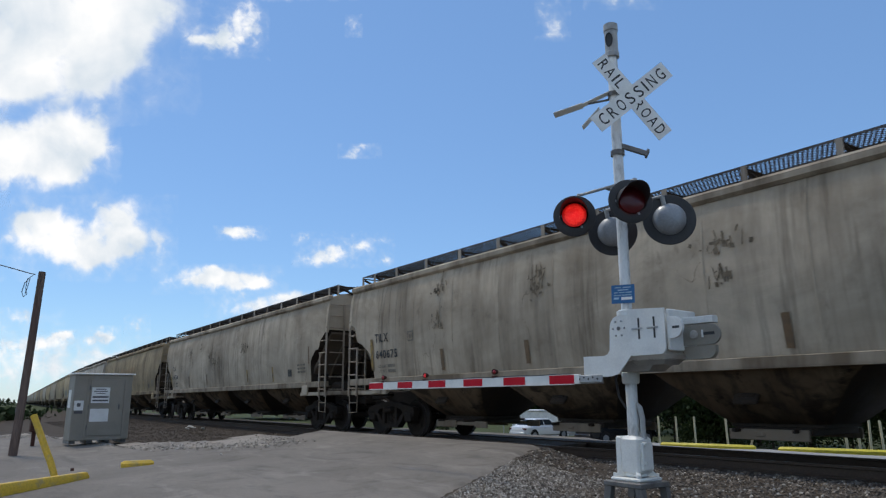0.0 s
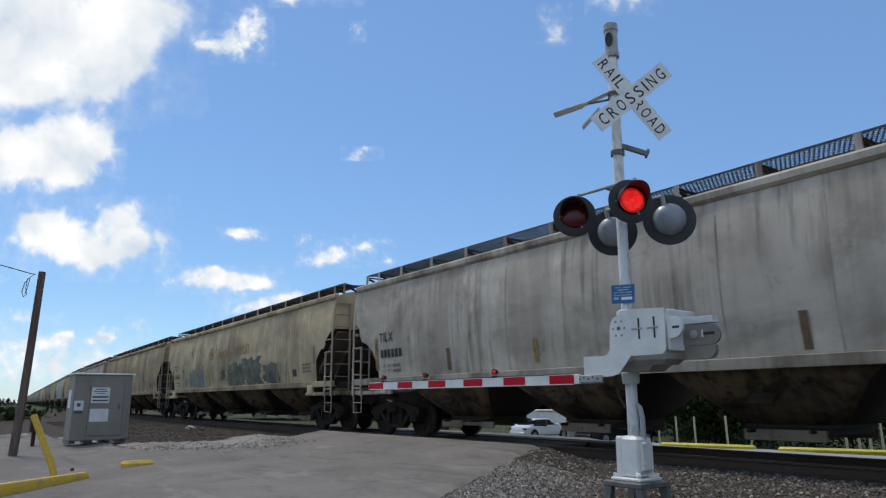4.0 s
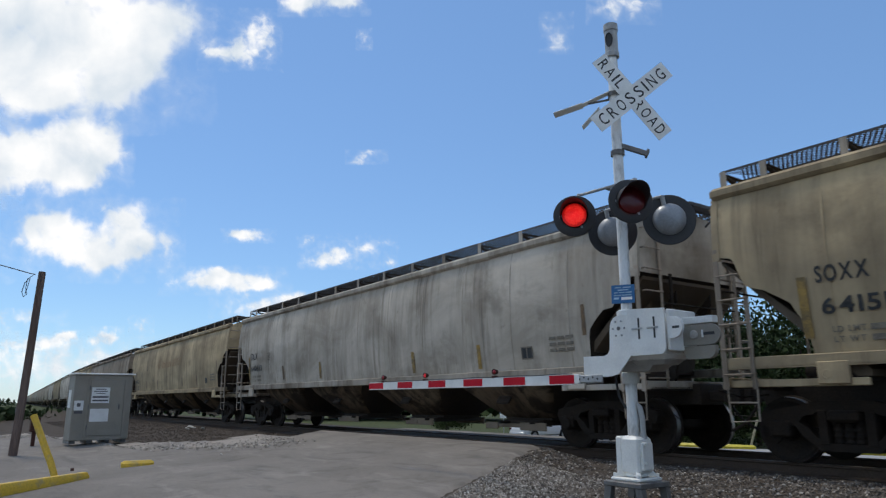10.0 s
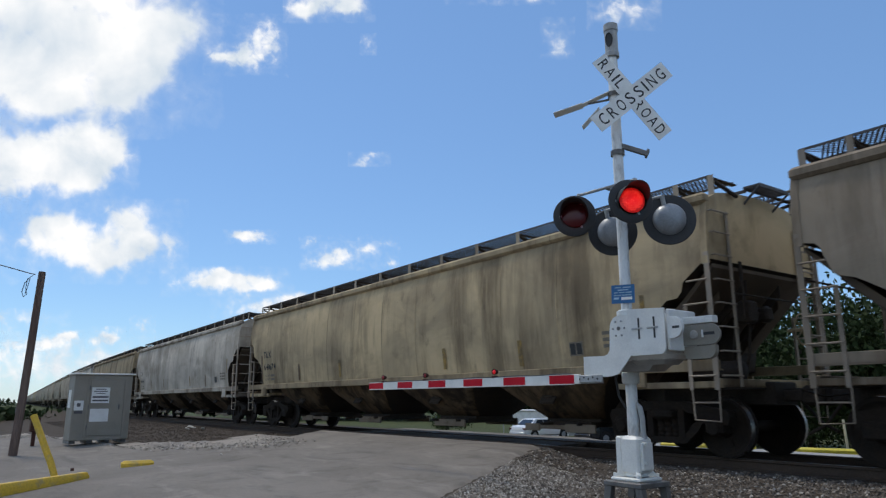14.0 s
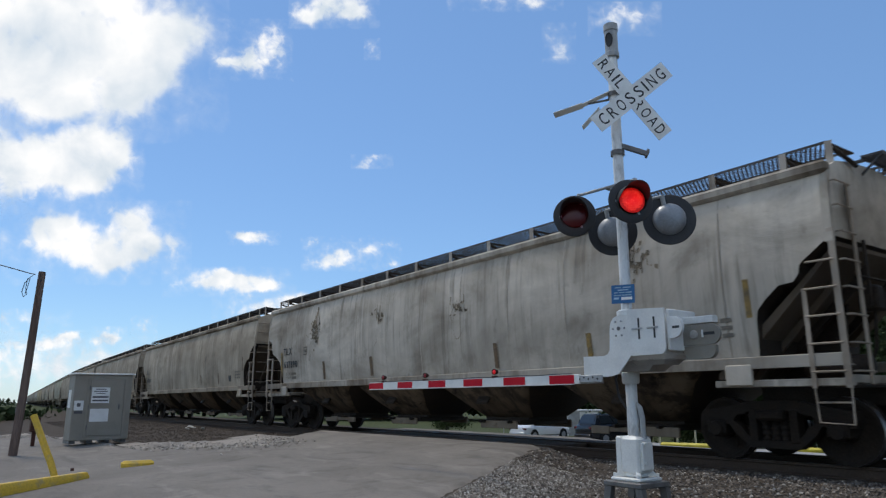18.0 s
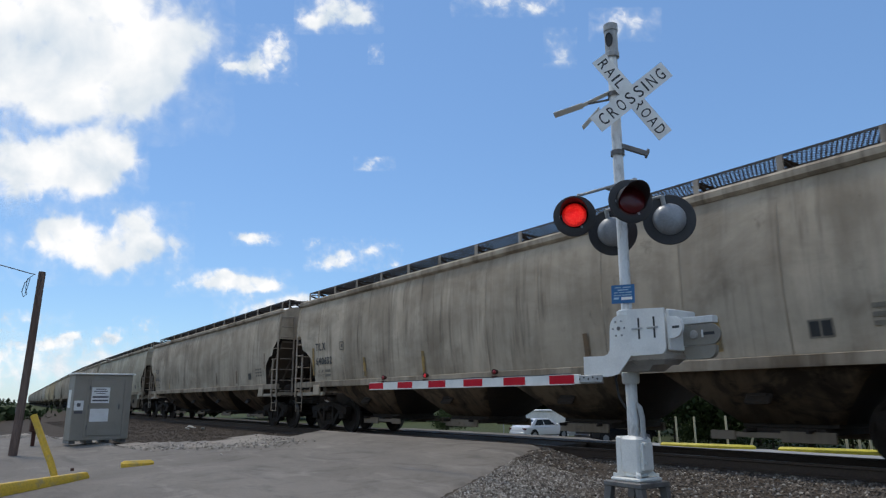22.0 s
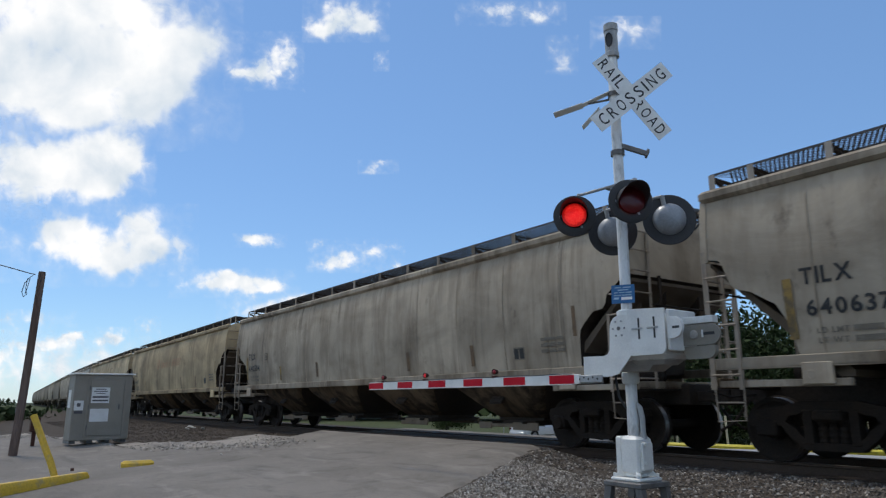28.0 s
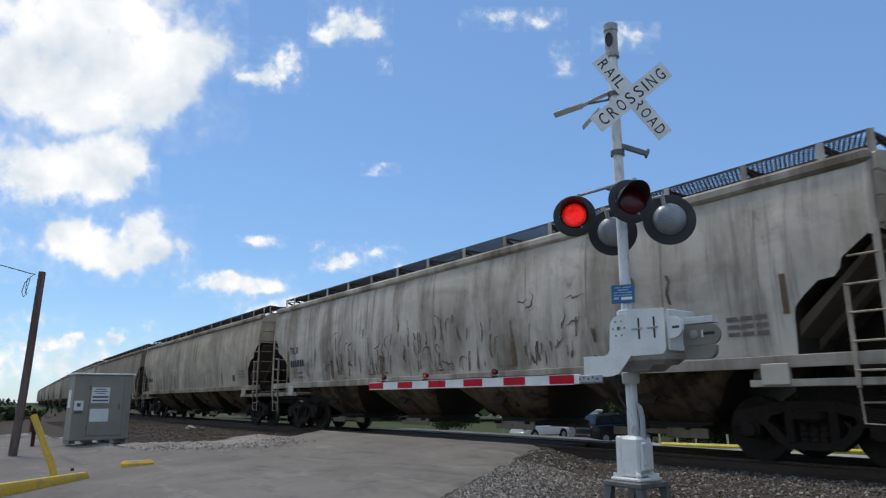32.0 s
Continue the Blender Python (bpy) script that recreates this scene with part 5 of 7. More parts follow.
# crossbucks
def crossbuck(parent, at, lettered):
    hub = part("crossbuck", Geo().box(-0.09, 0.09, 0.006, 0.05, -0.09, 0.09, 0.01), M_GALV, parent, "white crossbuck sign" if lettered else "white crossbuck sign seen edge-on", at=at)
    blade = Geo().box(-0.64, 0.64, -0.003, 0.003, -0.115, 0.115).mesh("blade", M_WHITE, 0)
    for turn, y, words in ((-43, 0.0, "CROSSING"), (47, 0.008, "RAIL ROAD")):
        m = Matrix.Translation((0, y, 0)) @ Matrix.Rotation(radians(turn), 4, "Y")
        b = part("blade", blade, None, hub, at=m)
        if not lettered:
            continue
        g = Geo()
        if words == "CROSSING":
            x = -0.56
            for ch, w in zip(words, (0.1, 0.1, 0.105, 0.1, 0.1, 0.025, 0.105, 0.105)):
                v, f = text_geo(ch, 0.152, w, THIN_GLYPHS)
                g.add([(x + px, -0.0045, pz - 0.076) for px, _, pz in v], f, m)
                x += w + 0.055
        else:
            x = -0.585
            for ch, w in zip("RAIL ROAD", (0.09, 0.1, 0.025, 0.08, 0.0, 0.09, 0.1, 0.1, 0.09)):
                if w:
                    v, f = text_geo(ch, 0.152, w, THIN_GLYPHS)
                    g.add([(x + px, -0.0045, pz - 0.076) for px, _, pz in v], f, m)
                    x += w + 0.037
                else:
                    x += 0.235
        part("lettering", g, M_BLACK, hub, "black letters " + words, smooth=0)
    return hub


XB = Matrix.Translation((0.245, 0.035, 4.52)) @ Matrix.Rotation(radians(62), 4, "Z") @ Matrix.Rotation(radians(3), 4, "Y")
crossbuck(signal, XB, True)
for a, b, wide in (((-0.62, -0.46, 4.44), (-0.32, -0.24, 4.53), 0.16), ((-0.32, -0.24, 4.53), (-0.02, -0.02, 4.67), 0.10), ((-0.33, -0.25, 4.22), (-0.15, -0.12, 4.45), 0.13)):
    d = Vector(b) - Vector(a)
    m = Matrix.Translation(a) @ d.to_track_quat("X", "Z").to_matrix().to_4x4()
    part("folded_blade", Geo().box(0, d.length, -wide / 2, wide / 2, -0.006, 0.006, 0.002, at=m), M_ALUM, signal, "grey sign blade seen edge-on")
for z in (4.62, 4.42):
    g = Geo().tube([(-0.26, -0.2, z - 0.08), (0.0, 0.0, z - 0.05)], 0.014, 8).tube([(0, 0, z), (0.22, 0.03, z)], 0.02, 8)
    g.lathe([(0.08, z - 0.03), (0.08, z + 0.03)], 16)
    part("sign_bracket", g, M_DARKMETAL, signal)
spare = Geo()
SP = Matrix.Translation((0.03, 0.02, 3.93)) @ Matrix.Rotation(radians(37), 4, "Z") @ Matrix.Rotation(radians(24), 4, "Y")
spare.box(0.0, 0.34, -0.025, 0.025, -0.03, 0.03, 0.004, at=SP)
spare.box(0.33, 0.36, -0.05, 0.05, -0.045, 0.05, 0.004, at=SP)
spare.lathe([(0.085, 3.80), (0.085, 3.86), (0.066, 3.87)], 18)
part("spare_bracket", spare, M_DARKMETAL, signal, "empty dark steel bracket")

# flashing lamps: a front pair towards the camera's side, a back pair towards the track
ROUNDELS = {}


def lamp(name, at, back, radius):
    """One flashing lamp: housing, background disc, hood and a lens."""
    to_y = Matrix.Rotation(radians(90), 4, "X")
    house = Geo().lathe([(0.0, -0.15), (0.06, -0.147), (0.12, -0.13), (0.165, -0.10), (0.19, -0.055), (0.195, -0.02), (0.195, 0.0), (0.165, 0.01)] if back else [(0.0, -0.17), (0.10, -0.165), (0.155, -0.12), (0.17, -0.06), (0.175, 0.0), (0.165, 0.01)], 32, at=to_y)
    head = part("lamp", house, M_LAMPBACK if back else M_LAMPBLACK, signal, "flashing lamp turned away, bare grey housing" if back else "flashing red lamp with a black hood", at=at)
    disc = Geo().lathe([(0.155, 0.012), (radius - 0.012, 0.012), (radius, 0.004), (radius, -0.012), (radius - 0.008, -0.018), (0.165, -0.018)], 40, at=to_y)
    part("background_disc", disc, M_LAMPBLACK, head)
    hood = Geo()
    rings = []
    for k in range(7):
        u = k / 6
        ring = []
        for thick in (0.0, 0.006):
            for j in range(25):
                a = radians(-35 + 250 * j / 24)
                reach = 0.30 * (0.25 + 0.75 * max(0.0, math.sin(a)) ** 0.7) if math.sin(a) > 0 else 0.075 * (1 - min(1, -math.sin(a) * 1.6))
                ring.append(((0.168 + thick) * math.cos(a), -0.012 - reach * u, (0.168 + thick) * math.sin(a) - 0.05 * u * reach))
        ring = ring[:25] + list(reversed(ring[25:]))
        rings.append(ring)
    hood.loft(rings)
    part("hood", hood, M_LAMPBLACK, head)
    lens = Geo()
    prof = [(0.0, 0.028), (0.05, 0.026), (0.10, 0.018), (0.135, 0.006), (0.15, 0.0)]
    lens.lathe(prof, 28, at=to_y)
    lens.slot = 1
    lens.lathe([(r, -z) for r, z in prof], 28, at=to_y)
    ROUNDELS[name] = part("lens", lens, [M_LIT, M_UNLIT], head, "red lens that lights in turn", at=pose(0, -0.045, 0))
    for a in (30, 150, 270):
        part("clip", Geo().box(-0.012, 0.012, -0.014, 0.02, 0.150, 0.185, 0.003, at=Matrix.Rotation(radians(a), 4, "Y")), M_LAMPBACK, head)


A = radians(3.8)
for name, dx, dy, dz, back in (("left", -0.41, -0.36, 3.045, 0), ("right", 0.41, -0.36, 3.05, 0), ("away_left", -0.40, 0.34, 2.94, 1), ("away_right", 0.42, 0.34, 2.94, 1)):
    x, y = dx * math.cos(A), dx * math.sin(A) + dy
    lamp(name, pose(x, y, dz, 0, 0, (222 if back else 40 if dx < 0 else 58)), back, 0.31 if back else 0.262)
for dy, z in ((-0.36, 3.05), (0.34, 2.94)):
    arm = Geo().tube([(-0.41 * math.cos(A), -0.41 * math.sin(A) + dy + (0.1 if dy < 0 else -0.1), z + 0.28), (0.41 * math.cos(A), 0.41 * math.sin(A) + dy + (0.1 if dy < 0 else -0.1), z + 0.28)], 0.018, 10)
    arm.tube([(0, dy + (0.1 if dy < 0 else -0.1), z + 0.28), (0, 0, z + 0.26)], 0.022, 10)
    for dx in (-0.41, 0.41):
        x = dx * math.cos(A)
        arm.tube([(x, dx * math.sin(A) + dy + (0.1 if dy < 0 else -0.1), z + 0.29), (x, dx * math.sin(A) + dy + (0.06 if dy < 0 else -0.06), z + 0.14)], 0.028, 10)
    arm.lathe([(0.09, z + 0.2), (0.09, z + 0.32), (0.066, z + 0.33)], 18)
    part("lamp_arm", arm, M_GREYMETAL, signal, "grey tubular lamp arm")

# blue notice on the mast
notice = part("notice", Geo().box(-0.145, 0.145, -0.004, 0.004, -0.11, 0.11, 0.0), M_BLUE, signal, "blue notice plate with white unreadable lines", at=pose(0.03, -0.09, 2.04, 0, 2, 14))
M_PALEBLUE = surface("pale_blue_print", (0.34, 0.50, 0.62), 0.5)
for z, spans in ((0.078, ((-0.10, -0.02), (0.0, 0.10))), (0.048, ((-0.06, 0.07),)), (0.018, ((-0.11, -0.06), (-0.045, 0.02), (0.035, 0.115))), (-0.014, ((-0.115, -0.02), (-0.005, 0.11)))):
    for a, b in spans:
        part("printed_bar", Geo().box(a, b, -0.0065, -0.0045, z - 0.0055, z + 0.0055), M_PALEBLUE, notice)
part("printed_bar", Geo().box(-0.115, -0.05, -0.0065, -0.0045, -0.062, -0.038), M_PALEBLUE, notice)
part("printed_bar", Geo().box(-0.02, 0.115, -0.0065, -0.0045, -0.070, -0.036), M_WHITE, notice, "white printed strip")

# gate mechanism
# Lower housing metal: a darker cast grey that holds its shade.
M_HOUSING = surface("shaded_grey_cast_metal", (0.34, 0.335, 0.315), 0.55, 0.1, (0.24, 0.25, 0.25), 4, 0.6, 50, 0.08, 0.05)
gate = part("gate_mechanism", Geo().box(0.10, 0.74, -0.34, 0.14, 1.24, 1.74, 0.05), M_ALUM, signal, "light grey cast gate mechanism")
PL = [(-0.35, 1.10), (-0.35, 1.31), (-0.03, 1.305), (0.015, 1.325), (0.045, 1.37), (0.06, 1.60), (0.068, 1.65), (0.09, 1.695), (0.13, 1.73), (0.18, 1.745), (0.36, 1.745), (0.36, 1.31), (0.16, 1.10), (0.05, 1.075), (-0.02, 1.07)]
part("arm_plate", Geo().prism(PL, -0.40, -0.38), M_ALUM, gate, "curved light grey support plate")
CV = [(0.33, 1.33), (0.33, 1.80), (0.81, 1.77), (0.81, 1.37), (0.80, 1.325), (0.775, 1.295), (0.73, 1.285), (0.38, 1.285), (0.345, 1.295)]
part("cover", Geo().prism(CV, -0.42, -0.398), M_ALUM, gate, "flat cover with two slots")
for x in (0.48, 0.68):
    part("slot", Geo().box(x - 0.011, x + 0.011, -0.424, -0.418, 1.46, 1.69), M_LAMPBLACK, gate)
    part("hook", Geo().box(x - 0.09, x + 0.05, -0.432, -0.42, 1.565, 1.585, 0.003), M_GREYMETAL, gate)
for i in range(7):
    a = 2 * math.pi * i / 6
    x, z = (0.19 + 0.08 * math.cos(a), 1.60 + 0.09 * math.sin(a)) if i < 6 else (0.19, 1.60)
    r = 0.011 if i < 6 else 0.022
    part("bolt", Geo().lathe([(0.0, 0.014), (r, 0.01), (r, 0.0)], 10, at=Matrix.Translation((x, -0.40, z)) @ RX90), M_GREYMETAL if i < 6 else M_DARKMETAL, gate)
lid = Geo()
lid.prism([(0.0, -0.115), (0.0, 0.115)] + [(0.06 + 0.115 * math.sin(math.pi * i / 12), 0.115 * math.cos(math.pi * i / 12)) for i in range(13)], -0.40, -0.36, at=Matrix.Translation((0.83, 0, 1.56)))
lid.box(0.80, 0.84, -0.38, 0.1, 1.32, 1.76, 0.01)
part("side_cover", lid, M_ALUM, gate)
part("slot", Geo().box(0.89, 0.97, -0.405, -0.398, 1.545, 1.57), M_LAMPBLACK, gate)


def round_end(x0, x1, z0, z1, y0, y1, lower=False):
    """A flat plate whose outer end is rounded."""
    r, zc = (z1 - z0) / 2, (z0 + z1) / 2
    if lower:
        out = [(x0 + 0.08, z0), (x0, z1)] + [(x1, z1)] + [(x1 - 0.09 + 0.09 * math.cos(a), z0 + 0.09 - 0.09 * math.sin(a)) for a in [math.pi / 2 * i / 6 for i in range(7)]]
    else:
        out = [(x0, z0), (x0, z1)] + [(x1 - r + r * math.sin(a), zc + r * math.cos(a)) for a in [math.pi * i / 12 for i in range(13)]]
    return Geo().prism(out, y0, y1)


part("counterweight", Geo().box(0.80, 1.20, -0.15, -0.05, 1.60, 1.675, 0.006), M_ALUM, gate, "light grey counterweight bar")
arm_end = part("counterweight_arm", round_end(0.78, 1.27, 1.375, 1.59, -0.15, -0.12), M_CABINET, gate, "grey slotted counterweight arm with a round end")
part("slot", Geo().box(1.08, 1.21, -0.154, -0.149, 1.475, 1.505), M_LAMPBLACK, arm_end)
part("bolt", Geo().box(1.07, 1.085, -0.17, -0.15, 1.45, 1.53, 0.003), M_GALV, arm_end)
part("bolt", Geo().lathe([(0.0, 0.02), (0.04, 0.015), (0.05, 0.0)], 14, at=Matrix.Translation((0.97, -0.15, 1.485)) @ RX90), M_CONCRETE, arm_end)
part("counterweight", round_end(0.78, 1.20, 1.235, 1.37, -0.14, -0.08, True), M_CABINET, gate, "dull grey lower counterweight")
part("lower_housing", Geo().box(0.22, 0.70, -0.30, 0.10, 1.19, 1.46, 0.06), M_HOUSING, gate, "grey lower housing")
part("bottom_casting", Geo().loft([[(-0.02, -0.26, 1.24), (0.56, -0.26, 1.24), (0.56, 0.12, 1.24), (-0.02, 0.12, 1.24)], [(0.02, -0.18, 1.13), (0.40, -0.18, 1.13), (0.40, 0.1, 1.13), (0.02, 0.1, 1.13)]]), M_HOUSING, gate)
part("collar", Geo().lathe([(0.09, 1.0), (0.10, 1.02), (0.10, 1.12), (0.085, 1.14), (0.085, 1.78), (0.12, 1.79), (0.12, 1.84), (0.09, 1.86)], 20), M_ALUM, gate)

# the lowered gate arm
gate_arm = thing("gate_arm", pose(-5.28, -4.74, 1.065, 0, 0, 2.2), "lowered red and white striped gate arm", "gate arm")
part("arm_bracket", Geo().box(-0.42, 0.03, -0.012, 0.012, -0.05, 0.035, 0.006).box(-0.42, 0.0, 0.014, 0.05, -0.06, -0.045), M_GREYMETAL, gate_arm, "perforated grey bracket")
for i in range(6):
    part("bracket_hole", Geo().lathe([(0.0, 0.004), (0.012, 0.003), (0.013, 0.0)], 8, at=Matrix.Translation((-0.36 + 0.065 * i, -0.013, 0.008 - 0.018 * (i % 2))) @ RX90), M_LAMPBLACK, gate_arm)
part("beam", Geo().box(-4.846, -0.30, -0.020, 0.020, -0.064, 0.050, 0.004), M_ARMWHITE, gate_arm, "white sheeted beam", smooth=0)
for i, (xa, xb) in enumerate([(-0.768, -0.373), (-1.579, -1.184), (-2.394, -1.996), (-3.205, -2.8), (-4.009, -3.614), (-4.846, -4.42)]):
    part("stripe", Geo().box(xa, xb, -0.0225, 0.0225, -0.0585 + i * 0.0006, 0.0435 - i * 0.0006, 0.001), M_RED, gate_arm, "red reflective sheeting", smooth=0)
part("lower_rail", Geo().box(-4.846, -0.41, -0.024, 0.024, -0.070, -0.0645), M_ARMWHITE, gate_arm)
wire = [(-0.4 - 4.2 * i / 30, -0.02, 0.056 + 0.004 * math.sin(i * 1.1)) for i in range(31)]
part("lamp_cable", Geo().tube(wire, 0.006, 5), M_WIRE, gate_arm)
for name, x in (("tip", -4.436), ("second", -3.303), ("third", -1.764)):
    g = Geo()
    g.box(x - 0.035, x + 0.035, -0.03, 0.03, 0.045, 0.075, 0.005)
    g.lathe([(0.0, 0.045), (0.028, 0.04), (0.038, 0.0), (0.040, -0.02)], 16, at=Matrix.Translation((x, 0.0, 0.125)) @ RX90 @ Matrix.Rotation(math.pi, 4, "X"))
    lp = part("gate_lamp", g, M_BROWN, gate_arm, "small red gate lamp")
    ln = Geo()
    ln.lathe([(0.0, 0.018), (0.02, 0.012), (0.03, 0.0)], 16, at=RX90)
    ln.slot = 1
    ln.lathe([(0.0, -0.018), (0.02, -0.012), (0.03, 0.0)], 16, at=RX90)
    ROUNDELS["gate_" + name] = part("lens", ln, [M_GATELIT, plain("gate_lens_red", (0.28, 0.015, 0.02), 0, 0.3)], lp, at=pose(x, -0.012, 0.125))

# the lamps flash in turn: each lens turns its lit or its dark face outwards
FLASH, RIGHT_ON, LEFT_ON = 1.2225, 0.222, 0.8885


def flash_rows(first_on, hold, at, started):
    """Rows of half turns: lit from first_on for hold seconds of each period."""
    marks = []
    t = first_on - 2 * FLASH
    while t < DURATION:
        marks += [(t, True), (t + hold, False)]
        t += FLASH
    angle, rows = 0.0 if started else 180.0, [(0.0, at @ pose(0, 0, 0, 0, 0, 0.0 if started else 180.0))]
    for t, on in marks:
        if t < 0.05 or t > DURATION - 0.15:
            continue
        for k in range(4):
            rows.append((t + k / 30, at @ pose(0, 0, 0, 0, 0, (angle + 60 * k) % 360)))
        angle = (angle + 180) % 360
    rows.append((DURATION, at @ pose(0, 0, 0, 0, 0, angle)))
    return rows


ROUNDELS["gate_tip"].matrix_basis = ROUNDELS["gate_tip"].matrix_basis @ pose(0, 0, 0, 0, 0, 180)


def signal_motions():
    for name, lens in ROUNDELS.items():
        at = lens.matrix_basis.copy()
        if name in ("right", "gate_third", "away_left"):
            walk(lens, flash_rows(RIGHT_ON, 0.6665, at, False))
        elif name in ("left", "gate_second", "away_right"):
            walk(lens, flash_rows(LEFT_ON, 0.556, at, True))

# ---- things left of the road ----
cabinet = thing("signal_cabinet", pose(-22.05, -7.0, -0.34, 0, 0, 92), "grey metal railway equipment cabinet with notices on its door", "cabinet")
cab = Geo().box(-0.60, 0.94, 0.0, 0.8, 0.10, 1.93, 0.015)
part("body", cab, M_CABINET, cabinet)
part("roof", Geo().box(-0.64, 1.0, -0.05, 0.83, 1.93, 1.975, 0.01), M_ALUM, cabinet, "pale flat roof")
part("door", Geo().box(-0.18, 0.72, -0.02, 0.0, 0.22, 1.80, 0.008), M_CABINET, cabinet)
part("door_frame", Geo().box(-0.26, -0.20, -0.014, 0.0, 0.16, 1.86).box(0.74, 0.80, -0.014, 0.0, 0.16, 1.86).box(-0.20, 0.74, -0.014, 0.0, 1.81, 1.86), M_CABINET, cabinet)
part("door_handle", Geo().box(0.60, 0.63, -0.06, -0.02, 0.95, 1.10, 0.006), M_DARKMETAL, cabinet)
for k in range(3):
    part("hinge", Geo().tube([(-0.19, -0.025, 0.4 + 0.55 * k), (-0.19, -0.025, 0.52 + 0.55 * k)], 0.018, 8), M_DARKMETAL, cabinet)
note = part("notice", Geo().box(-0.14, 0.34, -0.028, -0.022, 1.13, 1.57), M_PAPER, cabinet, "white notice with blurred lines of print")
for z, h, a, b in ((1.52, 0.025, -0.04, 0.24), (1.46, 0.025, -0.08, 0.28), (1.40, 0.02, -0.02, 0.22), (1.30, 0.05, -0.11, 0.31), (1.20, 0.045, -0.11, 0.31)):
    part("printed_bar", Geo().box(a, b, -0.0315, -0.0285, z - h / 2, z + h / 2), M_INK, note)
part("notice", Geo().box(-0.14, 0.35, -0.028, -0.022, 0.61, 0.97), M_PAPER, cabinet, "blank white sheet")
small = part("notice", Geo().box(-0.56, -0.32, -0.012, -0.002, 0.93, 1.20), M_PAPER, cabinet, "small white notice with a dark strip")
part("printed_bar", Geo().box(-0.55, -0.34, -0.016, -0.0035, 0.84, 0.91), M_INK, cabinet)
part("printed_bar", Geo().box(-0.49, -0.40, -0.016, -0.0125, 1.03, 1.13), M_INK, small)
part("vent", Geo().box(-0.615, -0.60, 0.3, 0.6, 1.0, 1.5, 0.004), M_ALUM, cabinet)
for x in (-0.5, -0.05, 0.4, 0.84):
    part("foot", Geo().box(x - 0.08, x + 0.08, 0.1, 0.95, 0.0, 0.11, 0.01), M_DARKMETAL, cabinet)
part("base_sill", Geo().box(-0.22, 0.76, -0.03, 0.0, 0.10, 0.16, 0.006), M_CABINET, cabinet)

pole = thing("utility_pole", pose(-20.66, -9.02, -0.48), "short dark weathered wooden utility pole", "pole")
pg = Geo()
pts, rad = [], []
for i in range(13):
    z = 4.69 * i / 12
    pts.append((0.015 * math.sin(z * 1.1), 0.16 * z / 4.69 + 0.012 * math.sin(z * 0.9), z))
    rad.append(0.104 - 0.018 * z / 4.69)
pg.tube(pts, rad, 16)
part("shaft", pg, M_WOODPOLE, pole)
part("bracket", Geo().box(-0.16, -0.1, -0.05, 0.05, 1.02, 1.2, 0.01), M_DARKMETAL, pole)
w = Geo()
w.tube([(-0.1, 0.0, 4.62), (-0.22, -0.12, 4.66), (-0.45, -0.35, 4.75), (-0.75, -0.7, 4.88), (-1.6, -1.7, 5.2), (-5, -6, 6.6), (-14, -17, 9.5)], 0.013, 6)
part("cable", w, M_WIRE, pole, "black service cable")
w = Geo()
w.tube([(-0.1, -0.04, 4.60), (-0.2, -0.15, 4.50), (-0.2, -0.17, 4.25), (-0.17, -0.13, 4.08), (-0.2, -0.2, 4.02), (-0.25, -0.24, 4.15), (-0.22, -0.2, 4.4), (-0.12, -0.1, 4.52), (-0.13, -0.13, 4.3), (-0.17, -0.17, 4.1)], 0.010, 6)
part("cable_loop", w, M_WIRE, pole, "hanging loops of cable")

bollard = thing("bollard", pose(-13.75, -8.93, -0.53), "leaning chipped yellow steel bollard", "bollard")
bg_ = Geo().tube([(0, 0, -0.05), (-0.10, -0.13, 0.35), (-0.155, -0.2, 0.52), (-0.34, -0.44, 1.13)], 0.056, 16)
part("post", bg_, M_YELLOW, bollard)
part("rust_collar", Geo().lathe([(0.12, 0.0), (0.09, 0.03), (0.078, 0.06)], 16), M_BROWN, bollard, "rusted foot")

stub = thing("steel_marker_post", pose(-24.0, -8.25, -0.48), "dark brown steel post with a box head", "marker post")
part("post", Geo().box(-0.05, 0.05, -0.05, 0.05, 0.0, 0.75, 0.008), M_BROWN, stub)
part("head", Geo().box(-0.16, 0.16, -0.12, 0.12, 0.45, 0.86, 0.012), M_BROWN, stub)


def wheel_stop(at, length, label, half=1.0, paint=M_YELLOW):
    ob = thing("wheel_stop", at, label, "parking kerb", "yellow wheel stops")
    h = 0.17 * half
    rings = []
    for x in (-length / 2, -length / 2 + 0.05, -length / 6, length / 6, length / 2 - 0.05, length / 2):
        d = 0.03 if abs(x) > length / 2 - 0.01 else 0.0
        rings.append([(x, -0.10 + d, -0.03), (x, -0.095 + d, h * 0.6), (x, -0.05 + d * 0.5, h - d), (x, 0.05 - d * 0.5, h - d), (x, 0.095 - d, h * 0.6), (x, 0.10 - d, -0.03)])
    part("block", Geo().loft(rings), paint, ob)
    return ob


wheel_stop(pose(-12.75, -9.42, road_z(-12.8, -9.4) - 0.02, 0, 0, -49), 2.35, "chipped yellow concrete wheel stop on the asphalt")
wheel_stop(pose(-14.55, -7.48, road_z(-14.5, -7.5) - 0.02, 0, 0, 82), 0.58, "half-buried yellow concrete wheel stop", 0.72)
part("rust_pin", Geo().lathe([(0.0, 0.03), (0.03, 0.02), (0.03, -0.02)], 8, at=pose(-13.9, -8.7, road_z(-13.9, -8.7) + 0.13)), M_BROWN, None)
tagged(bpy.data.objects["rust_pin"], "rusty steel pin in the wheel stop", "pin")

